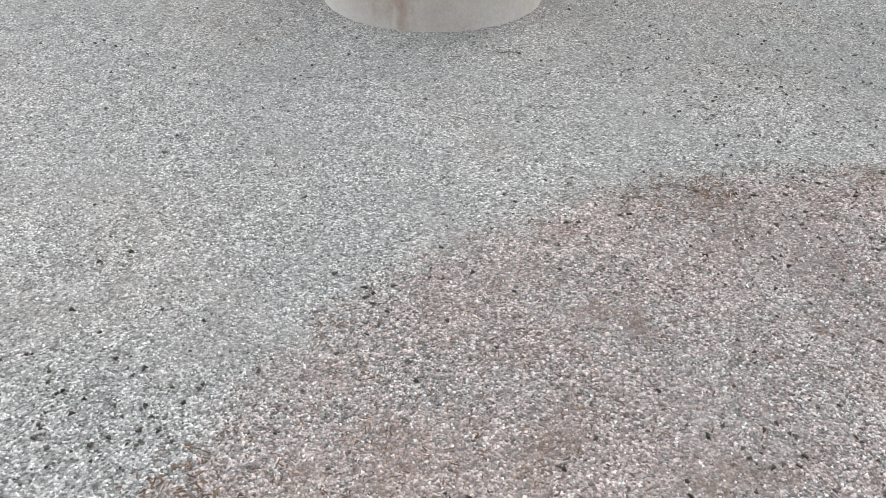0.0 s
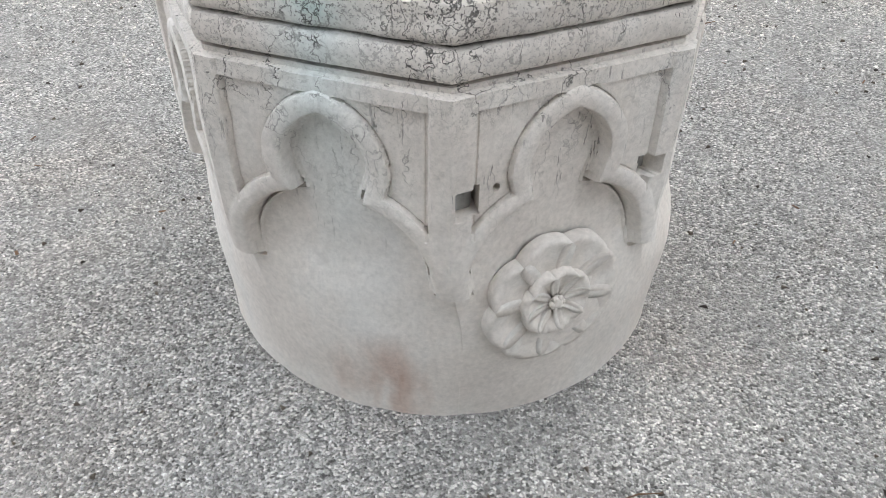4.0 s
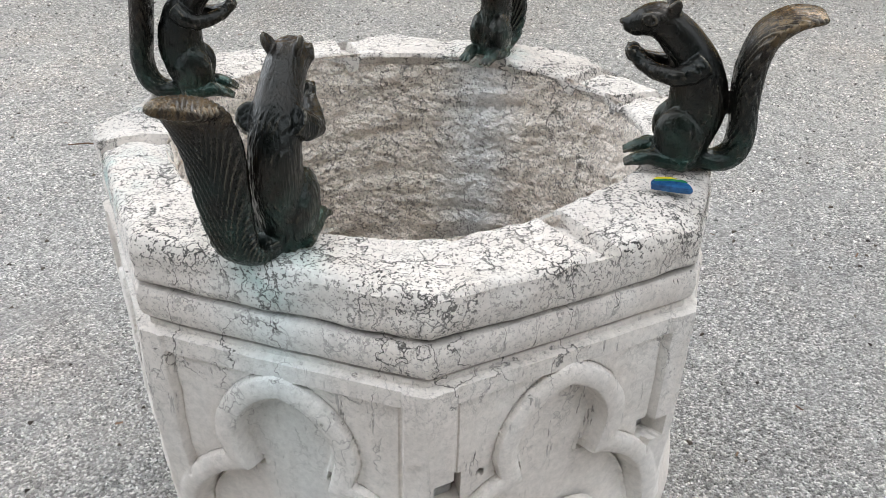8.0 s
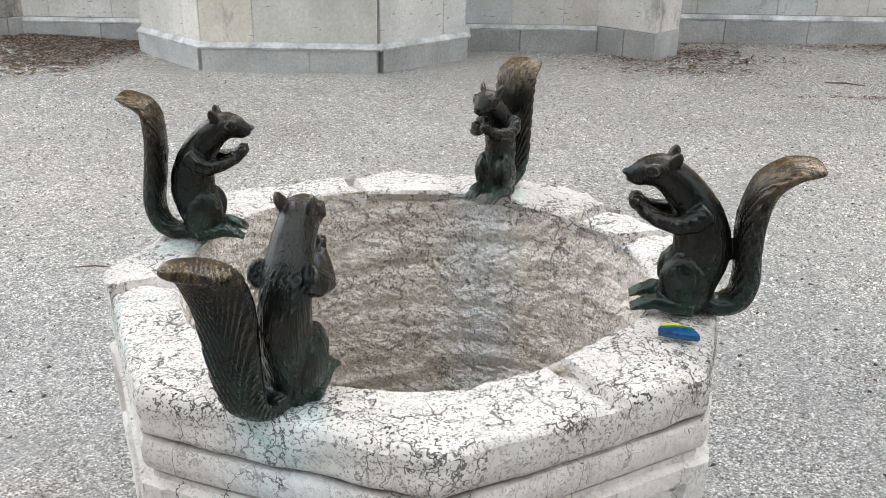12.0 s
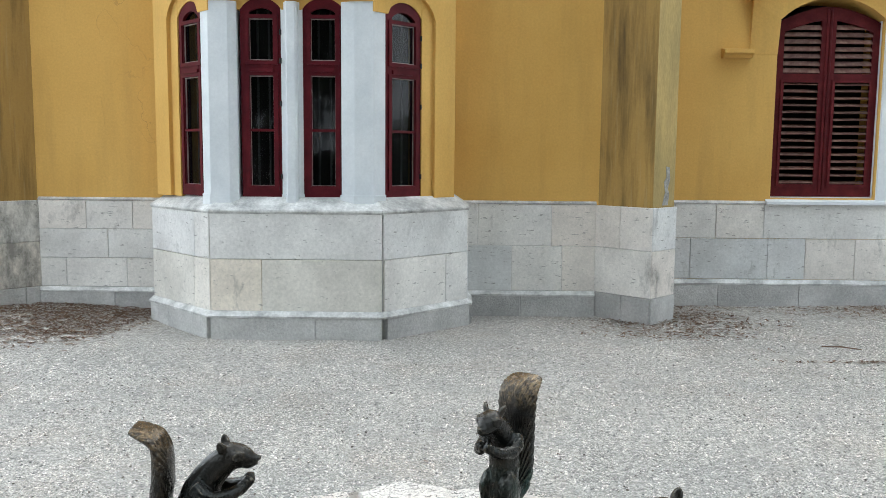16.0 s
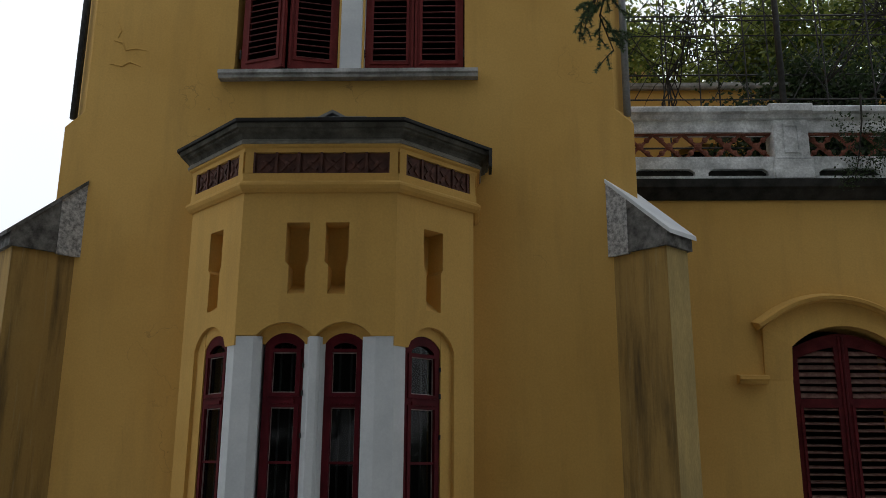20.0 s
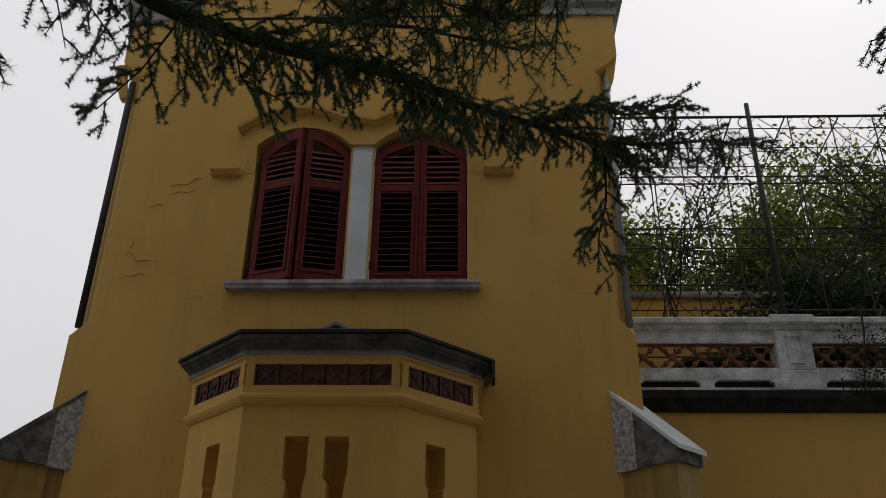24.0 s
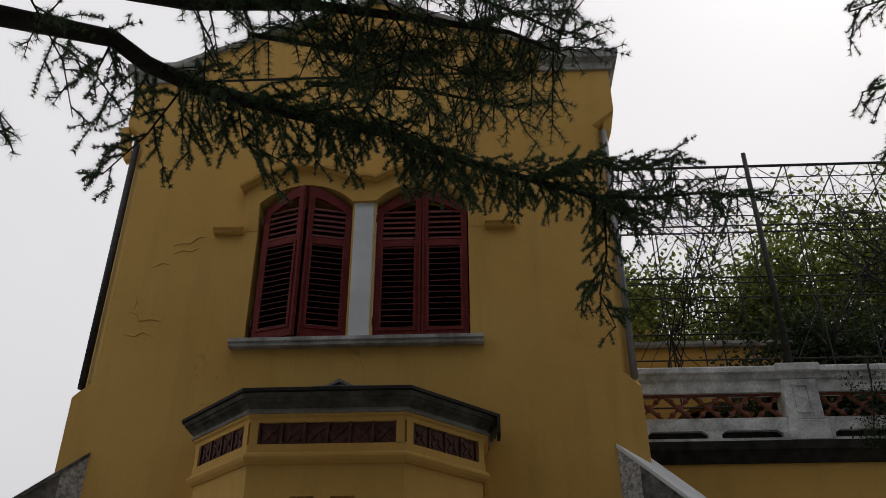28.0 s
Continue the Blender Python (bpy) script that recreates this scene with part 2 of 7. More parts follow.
def well_stone_material(name, pecked=False):
    m, nt, b = shader(name, 0.85)
    v = coords(nt)
    warm = ramp(nt, noise_fac(nt, v, 4.0, 6), [(0.3, (0.61, 0.555, 0.505)), (0.5, (0.69, 0.637, 0.583)), (0.7, (0.73, 0.695, 0.65))])
    # black crust in short dashes, pits and longer cracks
    stretched = coords(nt, (1, 1, 0.5))
    warp = node(nt, "TexNoise", Scale=45.0, Detail=4.0)
    nt.links.new(v, warp.inputs["Vector"])
    cell = node(nt, "TexVoronoi", Scale=105.0)
    cell.feature = "DISTANCE_TO_EDGE"
    nt.links.new(mix(nt, 0.022, v, warp.outputs["Color"], "ADD"), cell.inputs["Vector"])
    dash = ramp(nt, cell.outputs["Distance"], [(0.0, (1,)), (0.04, (0.85,)), (0.075, (0,))])
    dash = mix(nt, 1.0, dash, ramp(nt, noise_fac(nt, v, 105.0, 2), [(0.53, (0,)), (0.57, (1,))]), "MULTIPLY")
    where = ramp(nt, noise_fac(nt, v, 7.0, 5), [(0.36, (0.25,)), (0.58, (1,))])
    dash = mix(nt, 1.0, dash, where, "MULTIPLY")
    pit = ramp(nt, noise_fac(nt, v, 230.0, 3, 0.6), [(0.57, (0,)), (0.62, (1,))])
    pit = mix(nt, 1.0, pit, where, "MULTIPLY")
    vein = node(nt, "TexVoronoi", Scale=15.0)
    vein.feature = "DISTANCE_TO_EDGE"
    nt.links.new(mix(nt, 0.06, stretched, warp.outputs["Color"], "ADD"), vein.inputs["Vector"])
    crack = ramp(nt, vein.outputs["Distance"], [(0.0, (1,)), (0.014, (0.8,)), (0.03, (0,))])
    crack = mix(nt, 1.0, crack, ramp(nt, noise_fac(nt, v, 16.0, 4), [(0.47, (0,)), (0.54, (1,))]), "MULTIPLY")
    crust = mix(nt, 1.0, mix(nt, 1.0, dash, pit, "LIGHTEN"), crack, "LIGHTEN")
    # little grows on the lower, smoother part of the sides
    sep = nt.nodes.new("ShaderNodeSeparateXYZ")
    nt.links.new(v, sep.inputs["Vector"])
    col = warm
    if not pecked:
        high = ramp(nt, sep.outputs["Z"], [(0.45, (0.03,)), (0.66, (0.15,)), (0.735, (0.30,)), (0.80, (0.55,)), (0.862, (1.0,))])
        crust = mix(nt, 1.0, crust, high, "MULTIPLY")
        # thin dark runs down the sides
        drip = noise_fac(nt, coords(nt, (1, 1, 0.13)), 95.0, 5, 0.7)
        drip = mix(nt, 1.0, ramp(nt, drip, [(0.60, (0,)), (0.64, (0.9,))]), ramp(nt, sep.outputs["Z"], [(0.38, (0,)), (0.52, (0.6,)), (0.80, (1.0,)), (0.84, (0.3,))]), "MULTIPLY")
        drip = mix(nt, 1.0, drip, ramp(nt, noise_fac(nt, v, 5.0, 4), [(0.46, (0,)), (0.58, (1,))]), "MULTIPLY")
        crust = mix(nt, 1.0, crust, drip, "LIGHTEN")
        # long fissures that run down the sides
        fis = node(nt, "TexVoronoi", Scale=12.0)
        fis.feature = "DISTANCE_TO_EDGE"
        nt.links.new(mix(nt, 0.05, coords(nt, (1, 1, 0.30)), warp.outputs["Color"], "ADD"), fis.inputs["Vector"])
        fissure = ramp(nt, fis.outputs["Distance"], [(0.0, (0.95,)), (0.007, (0.7,)), (0.016, (0,))])
        fissure = mix(nt, 1.0, fissure, ramp(nt, noise_fac(nt, v, 7.0, 4), [(0.44, (0,)), (0.52, (1,))]), "MULTIPLY")
        fissure = mix(nt, 1.0, fissure, ramp(nt, sep.outputs["Z"], [(0.40, (0,)), (0.56, (0.25,)), (0.69, (0.7,)), (0.73, (1.0,))]), "MULTIPLY")
        crust = mix(nt, 1.0, crust, fissure, "LIGHTEN")
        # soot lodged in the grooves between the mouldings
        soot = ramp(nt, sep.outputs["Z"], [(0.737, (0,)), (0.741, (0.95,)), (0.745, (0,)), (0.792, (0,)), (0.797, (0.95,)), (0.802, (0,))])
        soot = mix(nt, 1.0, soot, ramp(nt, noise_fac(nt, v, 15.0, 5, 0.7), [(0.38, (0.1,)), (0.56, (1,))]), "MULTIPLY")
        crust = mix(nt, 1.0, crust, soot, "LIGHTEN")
        cool = ramp(nt, noise_fac(nt, coords(nt, (1, 1, 0.35)), 7.0, 4), [(0.46, (0,)), (0.66, (0.35,))])
        col = mix(nt, cool, col, (0.62, 0.62, 0.60))
        # rust run at the foot
        rust = node(nt, "TexNoise", Scale=10.0, Detail=4.0)
        nt.links.new(coords(nt, (1, 1, 0.3)), rust.inputs["Vector"])
        spot = nt.nodes.new("ShaderNodeVectorMath")
        spot.operation = "DISTANCE"
        spot.inputs[1].default_value = (-0.31, 2.05, 0.07)
        nt.links.new(v, spot.inputs[0])
        near = ramp(nt, spot.outputs["Value"], [(0.03, (0.85,)), (0.16, (0,))])
        near = mix(nt, 1.0, near, ramp(nt, rust.outputs["Fac"], [(0.42, (0,)), (0.6, (1,))]), "MULTIPLY")
        col = mix(nt, near, col, (0.42, 0.235, 0.16))
        # pale green run below the bronze
        run = nt.nodes.new("ShaderNodeVectorMath")
        run.operation = "DISTANCE"
        run.inputs[1].default_value = (-0.40 * 6, 2.05 * 6, 0.80 * 1.1)
        nt.links.new(coords(nt, (6, 6, 1.1)), run.inputs[0])
        wash = ramp(nt, run.outputs["Value"], [(0.1, (0.75,)), (0.55, (0,))])
        col = mix(nt, wash, col, (0.64, 0.70, 0.69))
    else:
        col = mix(nt, 1.0, col, (1.28, 1.25, 1.21), "MULTIPLY")
        crust = mix(nt, 1.0, crust, (0.72, 0.72, 0.72), "MULTIPLY")
        run = nt.nodes.new("ShaderNodeVectorMath")
        run.operation = "DISTANCE"
        run.inputs[1].default_value = (-0.11 * 5, 2.90 * 5, 0.6 * 0.6)
        nt.links.new(coords(nt, (5, 5, 0.6)), run.inputs[0])
        wash = ramp(nt, run.outputs["Value"], [(0.1, (0.8,)), (0.55, (0,))])
        col = mix(nt, wash, col, (0.80, 0.825, 0.835))
    if not pecked:
        for cx, cy, size in ((-0.39, 2.07, 0.07), (-0.68, 2.63, 0.10), (-0.10, 2.90, 0.10), (-0.73, 2.30, 0.14)):
            ds = nt.nodes.new("ShaderNodeVectorMath")
            ds.operation = "DISTANCE"
            ds.inputs[1].default_value = (cx, cy, 0.86)
            nt.links.new(v, ds.inputs[0])
            wash = mix(nt, 1.0, ramp(nt, ds.outputs["Value"], [(size * 0.4, (0.8,)), (size, (0,))]), ramp(nt, noise_fac(nt, v, 18.0, 4), [(0.40, (0,)), (0.62, (1,))]), "MULTIPLY")
            col = mix(nt, wash, col, (0.38, 0.53, 0.50))
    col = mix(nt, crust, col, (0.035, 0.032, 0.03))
    g = noise_fac(nt, v, 90.0, 6, 0.7)
    col = mix(nt, 0.5, col, ramp(nt, g, [(0.3, (0.7,)), (0.7, (1.2,))]), "MULTIPLY")
    nt.links.new(col, b.inputs["Base Color"])
    n1 = bump(nt, b, g, 0.35, 0.003)
    n2 = bump(nt, b, crust, 0.6, -0.004, n1)
    if pecked:
        bump(nt, b, noise_fac(nt, coords(nt, (1, 1, 1.3)), 48.0, 3, 0.5), 1.0, 0.03, n2)
    return m


def stucco_material():
    m, nt, b = shader("yellow_stucco", 0.92)
    v = coords(nt)
    base = ramp(nt, noise_fac(nt, v, 0.8, 6), [(0.3, (0.60, 0.352, 0.086)), (0.7, (0.68, 0.42, 0.118))])
    streak = noise_fac(nt, coords(nt, (2.2, 2.2, 0.25)), 2.0, 6)
    base = mix(nt, ramp(nt, streak, [(0.5, (0,)), (0.75, (0.35,))]), base, (0.40, 0.25, 0.07))
    g = noise_fac(nt, v, 45.0, 6, 0.7)
    base = mix(nt, 0.3, base, ramp(nt, g, [(0.3, (0.75,)), (0.7, (1.2,))]), "MULTIPLY")
    # hair cracks and lifted plaster, here and there
    warp = node(nt, "TexNoise", Scale=3.0, Detail=5.0)
    nt.links.new(v, warp.inputs["Vector"])
    cr = node(nt, "TexVoronoi", Scale=1.7)
    cr.feature = "DISTANCE_TO_EDGE"
    nt.links.new(mix(nt, 0.5, v, warp.outputs["Color"], "ADD"), cr.inputs["Vector"])
    hair = ramp(nt, cr.outputs["Distance"], [(0.0, (1,)), (0.003, (0.8,)), (0.008, (0,))])
    hair = mix(nt, 1.0, hair, ramp(nt, noise_fac(nt, v, 0.55, 3), [(0.60, (0,)), (0.70, (0.7,))]), "MULTIPLY")
    base = mix(nt, hair, base, (0.26, 0.16, 0.05))
    nt.links.new(base, b.inputs["Base Color"])
    n1 = bump(nt, b, g, 0.25, 0.004)
    n2 = bump(nt, b, hair, 0.5, -0.01, n1)
    bump(nt, b, noise_fac(nt, v, 4.0, 4), 0.25, 0.02, n2)
    return m


def stained_stucco_material():
    m, nt, b = shader("stained_stucco", 0.92)
    v = coords(nt)
    base = ramp(nt, noise_fac(nt, v, 0.8, 6), [(0.3, (0.50, 0.30, 0.075)), (0.7, (0.58, 0.37, 0.11))])
    streak = noise_fac(nt, coords(nt, (2.4, 2.4, 0.16)), 1.8, 6, 0.6)
    base = mix(nt, ramp(nt, streak, [(0.25, (0.2,)), (0.75, (0.7,))]), base, (0.20, 0.135, 0.05))
    blot = noise_fac(nt, coords(nt, (2.2, 2.2, 0.22)), 2.6, 6, 0.65)
    base = mix(nt, ramp(nt, blot, [(0.46, (0,)), (0.72, (0.78,))]), base, (0.045, 0.034, 0.017))
    runs = noise_fac(nt, coords(nt, (1, 1, 0.05)), 26.0, 4, 0.6)
    base = mix(nt, ramp(nt, runs, [(0.60, (0,)), (0.68, (0.35,))]), base, (0.42, 0.33, 0.16))
    g = noise_fac(nt, v, 45.0, 6, 0.7)
    base = mix(nt, 0.3, base, ramp(nt, g, [(0.3, (0.75,)), (0.7, (1.2,))]), "MULTIPLY")
    nt.links.new(base, b.inputs["Base Color"])
    bump(nt, b, g, 0.3, 0.005)
    return m


def bronze_material():
    m, nt, b = shader("bronze", 0.3, 0.65)
    b.inputs["Coat Weight"].default_value, b.inputs["Coat Roughness"].default_value = 0.16, 0.14
    b.inputs["Specular IOR Level"].default_value = 0.4
    v = coords(nt)
    base = ramp(nt, noise_fac(nt, v, 9.0, 5), [(0.40, (0.010, 0.012, 0.011)), (0.74, (0.034, 0.025, 0.018))])
    sep = nt.nodes.new("ShaderNodeSeparateXYZ")
    nt.links.new(v, sep.inputs["Vector"])
    low = ramp(nt, sep.outputs["Z"], [(0.0, (0.85,)), (0.13, (0.0,))])
    low = mix(nt, 1.0, low, ramp(nt, noise_fac(nt, v, 25.0, 5), [(0.4, (0.1,)), (0.62, (1,))]), "MULTIPLY")
    base = mix(nt, low, base, (0.022, 0.06, 0.048))
    tip = nt.nodes.new("ShaderNodeVectorMath")
    tip.operation = "DOT_PRODUCT"
    tip.inputs[1].default_value = (-1.0, 0.0, 1.0)
    nt.links.new(v, tip.inputs[0])
    worn = ramp(nt, tip.outputs["Value"], [(0.250, (0,)), (0.290, (0.6,)), (0.335, (1,))])
    locks = ramp(nt, noise_fac(nt, coords(nt, (0.35, 1, 0.6)), 120.0, 3), [(0.42, (0,)), (0.58, (1,))])
    base = mix(nt, worn, base, mix(nt, locks, (0.03, 0.022, 0.015), (0.16, 0.11, 0.058)))
    # ridges of the chased fur, rubbed bright, with highlights painted into the colour
    ge = nt.nodes.new("ShaderNodeNewGeometry")
    ridge = ramp(nt, ge.outputs["Pointiness"], [(0.515, (0,)), (0.57, (0.8,))])
    base = mix(nt, ridge, base, (0.135, 0.12, 0.092))
    nt.links.new(base, b.inputs["Base Color"])
    rough = ramp(nt, noise_fac(nt, v, 40.0, 4), [(0.3, (0.16,)), (0.7, (0.31,))])
    nt.links.new(rough, b.inputs["Roughness"])
    fur = noise_fac(nt, coords(nt, (1, 1.4, 0.14), (0, 0.45, 0)), 260.0, 2, 0.5)
    bump(nt, b, fur, 0.7, 0.003)
    return m


def glass_material():
    m, nt, b = shader("window_glass", 0.03)
    b.inputs["Base Color"].default_value = (0.004, 0.004, 0.004, 1)
    b.inputs["Alpha"].default_value = 0.5
    b.inputs["Specular IOR Level"].default_value = 0.4
    return m


def leaf_material(name, c1, c2, rough=0.6):
    m, nt, b = shader(name, rough)
    ge = nt.nodes.new("ShaderNodeNewGeometry")
    col = ramp(nt, ge.outputs["Random Per Island"], [(0.0, c1), (1.0, c2)])
    nt.links.new(col, b.inputs["Base Color"])
    tr = nt.nodes.new("ShaderNodeBsdfTranslucent")
    nt.links.new(col, tr.inputs["Color"])
    mx = nt.nodes.new("ShaderNodeMixShader")
    mx.inputs[0].default_value = 0.45
    nt.links.new(b.outputs[0], mx.inputs[1])
    nt.links.new(tr.outputs[0], mx.inputs[2])
    nt.links.new(mx.outputs[0], nt.nodes["Material Output"].inputs["Surface"])
    return m


def grain_material(name, warm=(1.0, 1.0, 1.0)):
    m, nt, b = shader(name, 0.9)
    ge = nt.nodes.new("ShaderNodeNewGeometry")
    col = ramp(nt, ge.outputs["Random Per Island"], [(0.0, (0.10, 0.10, 0.098)), (0.25, (0.29, 0.286, 0.277)), (0.7, (0.505, 0.495, 0.478)), (1.0, (0.83, 0.815, 0.79))])
    g = noise_fac(nt, coords(nt), 400.0, 3)
    col = mix(nt, 1.0, col, warm, "MULTIPLY")
    nt.links.new(mix(nt, 0.5, col, ramp(nt, g, [(0.3, (0.75,)), (0.7, (1.2,))]), "MULTIPLY"), b.inputs["Base Color"])
    return m


def ashlar_material(name, tone=(1.0, 1.0, 1.0), crust=(0.60, 0.74)):
    """Limestone blocks that differ a little in tone and warmth, more or less crusted."""
    m, nt, b = shader(name, 0.85)
    v = coords(nt)
    a = ramp(nt, noise_fac(nt, v, 2.4, 6), [(0.32, (0.60, 0.592, 0.575)), (0.66, (0.78, 0.772, 0.75))])
    oi = nt.nodes.new("ShaderNodeObjectInfo")
    tint = ramp(nt, oi.outputs["Random"], [(0.0, (0.84, 0.865, 0.885)), (0.3, (0.97, 0.975, 0.98)), (0.6, (1.04, 1.02, 0.99)), (0.8, (1.0, 0.93, 0.87)), (1.0, (1.1, 1.09, 1.07))])
    a = mix(nt, 1.0, a, tint, "MULTIPLY")
    g = noise_fac(nt, v, 38.0, 6, 0.7)
    a = mix(nt, 0.4, a, ramp(nt, g, [(0.3, (0.6,)), (0.7, (1.25,))]), "MULTIPLY")
    # dark weather stains and tool marks
    stain = ramp(nt, noise_fac(nt, coords(nt, (1.2, 1.2, 0.6)), 2.6, 7, 0.7), [(crust[0], (0,)), (crust[1], (0.75,))])
    a = mix(nt, 1.0, a, tone, "MULTIPLY")
    a = mix(nt, stain, a, (0.13, 0.128, 0.115))
    pits = ramp(nt, noise_fac(nt, coords(nt, (0.5, 0.5, 2.0)), 26.0, 4, 0.6), [(0.63, (0,)), (0.69, (0.7,))])
    a = mix(nt, pits, a, (0.20, 0.195, 0.18))
    nt.links.new(a, b.inputs["Base Color"])
    n1 = bump(nt, b, g, 0.4, 0.006)
    bump(nt, b, pits, 0.5, -0.006, n1)
    return m


GRAVEL = gravel_material()
PEBBLE = grain_material("pebbles")
# brighter copy of the pebbles, making up for dim light near the house
PALEPEBBLE = grain_material("pale_pebbles", (1.22, 1.19, 1.15))
ROSYPEBBLE = grain_material("rosy_pebbles", (0.98, 0.84, 0.80))
WELL = well_stone_material("well_stone")
SHAFT = well_stone_material("pecked_well_stone", True)
STUCCO = stucco_material()
STAINED = stained_stucco_material()
PALESTUCCO = plain("faded_stucco", (0.36, 0.27, 0.11), (0.54, 0.39, 0.15), 0.92, big=2.2, fine=45, relief=0.3, depth=0.004, stretch=(1.5, 1.5, 0.4))
BRONZE = bronze_material()
GLASS = glass_material()
STONE = ashlar_material("pale_limestone")
WARMSTONE = ashlar_material("warm_limestone", (1.05, 1.0, 0.92), (0.63, 0.75))
SOOTSTONE = ashlar_material("crusted_limestone", (0.95, 0.95, 0.93), (0.44, 0.58))
ROUGHSTONE = plain("hammered_limestone", (0.43, 0.425, 0.41), (0.60, 0.595, 0.575), 0.9, big=3, fine=45, relief=1.0, depth=0.012, vary=(0.85, 1.08))
TRIM = plain("white_stone_trim", (0.62, 0.655, 0.68), (0.76, 0.785, 0.80), 0.75, big=2, fine=40, relief=0.12, depth=0.003, grain=0.14)
OLDTRIM = plain("worn_pale_trim", (0.34, 0.34, 0.33), (0.72, 0.72, 0.70), 0.85, big=5, fine=40, relief=0.4, depth=0.005, grain=0.35)
GREYSTONE = plain("weathered_grey_stone", (0.22, 0.22, 0.21), (0.58, 0.58, 0.57), 0.9, big=4, fine=40, relief=0.5, depth=0.006)
DARKSTONE = plain("blackened_stone", (0.018, 0.018, 0.016), (0.055, 0.053, 0.048), 0.9, big=5, fine=60, relief=0.5)
BALSTONE = plain("pale_weathered_stone", (0.40, 0.415, 0.415), (0.88, 0.90, 0.90), 0.9, big=5, fine=40, relief=0.5, depth=0.006)
CORNICE = plain("olive_grey_stone", (0.050, 0.048, 0.040), (0.145, 0.14, 0.118), 0.92, big=5, fine=60, relief=0.5)
BEDSTONE = plain("grey_brown_stone", (0.15, 0.143, 0.122), (0.31, 0.30, 0.262), 0.92, big=5, fine=60, relief=0.4)
COPING = plain("lichened_coping_stone", (0.055, 0.055, 0.052), (0.24, 0.24, 0.23), 0.92, big=9, fine=45, relief=0.7, depth=0.008)
SPECKLED = plain("speckled_pale_stone", (0.20, 0.20, 0.20), (0.66, 0.66, 0.65), 0.92, big=26, fine=60, relief=0.8, depth=0.008)
LEAD = plain("dark_lead_flashing", (0.018, 0.018, 0.018), (0.045, 0.045, 0.045), 0.75, 0.0, big=4, fine=40, relief=0.2)
REDPAINT = plain("dark_red_paint", (0.070, 0.005, 0.010), (0.115, 0.010, 0.016), 0.5, big=6, fine=70, relief=0.2, depth=0.002)
# shutter red in two tones: darker for the shaded wing, lighter where sky falls
WINGRED = plain("shaded_red_paint", (0.065, 0.006, 0.009), (0.115, 0.014, 0.016), 0.55, big=8, fine=70, relief=0.25, depth=0.002, vary=(0.8, 1.2))
SHUTTERRED = plain("skylit_red_paint", (0.14, 0.018, 0.018), (0.205, 0.034, 0.030), 0.55, big=8, fine=70, relief=0.25, depth=0.002, vary=(0.85, 1.1))
SLATWOOD = plain("worn_slat_paint", (0.085, 0.024, 0.020), (0.20, 0.115, 0.085), 0.75, big=14, fine=90, relief=0.3, depth=0.002, vary=(0.7, 1.2))
PUTTY = plain("worn_putty", (0.30, 0.22, 0.20), (0.55, 0.50, 0.47), 0.85, big=12, fine=90, relief=0.2)
REDSLAT = plain("red_slat_paint", (0.115, 0.018, 0.018), (0.20, 0.05, 0.045), 0.6, big=14, fine=90, relief=0.3, depth=0.002, vary=(0.75, 1.2))
MORTAR = plain("bare_grey_mortar", (0.22, 0.22, 0.21), (0.42, 0.41, 0.39), 0.95, big=14, fine=60, relief=0.8, depth=0.01)
DARKTILE = plain("dark_fired_clay", (0.06, 0.024, 0.018), (0.14, 0.055, 0.038), 0.8, big=9, fine=80, relief=0.4)
TERRACOTTA = plain("terracotta", (0.20, 0.065, 0.04), (0.30, 0.11, 0.07), 0.85, big=9, fine=80, relief=0.4)
IRON = plain("dark_iron", (0.035, 0.035, 0.036), (0.07, 0.068, 0.065), 0.6, 0.6, big=20, fine=90, relief=0.2)
ZINC = plain("grey_zinc_pipe", (0.24, 0.25, 0.26), (0.33, 0.34, 0.35), 0.45, 0.6, big=5, fine=40, relief=0.1)
# shade of unlit rooms, put into a near-black colour
DARKROOM = plain("unlit_room_black", (0.012, 0.011, 0.010), (0.02, 0.018, 0.016), 0.95)
BARK = plain("cedar_bark", (0.016, 0.014, 0.011), (0.042, 0.036, 0.029), 0.95, big=18, fine=70, relief=1.0, depth=0.01, stretch=(1, 1, 1))
NEEDLES = leaf_material("cedar_needles", (0.040, 0.075, 0.036), (0.11, 0.17, 0.08))
LEAVES = leaf_material("broad_leaves", (0.03, 0.06, 0.012), (0.30, 0.34, 0.06))
DARKLEAVES = leaf_material("dark_leaves", (0.014, 0.03, 0.012), (0.05, 0.08, 0.028))
LITTER = leaf_material("leaf_litter", (0.10, 0.055, 0.035), (0.24, 0.155, 0.10), 0.9)
for dull in (LEAD, DARKSTONE, CORNICE, REDPAINT, WINGRED, SHUTTERRED):
    dull.node_tree.nodes["Principled BSDF"].inputs["Specular IOR Level"].default_value = 0.15
DEBRIS = leaf_material("dark_debris", (0.05, 0.042, 0.036), (0.16, 0.135, 0.11), 0.9)


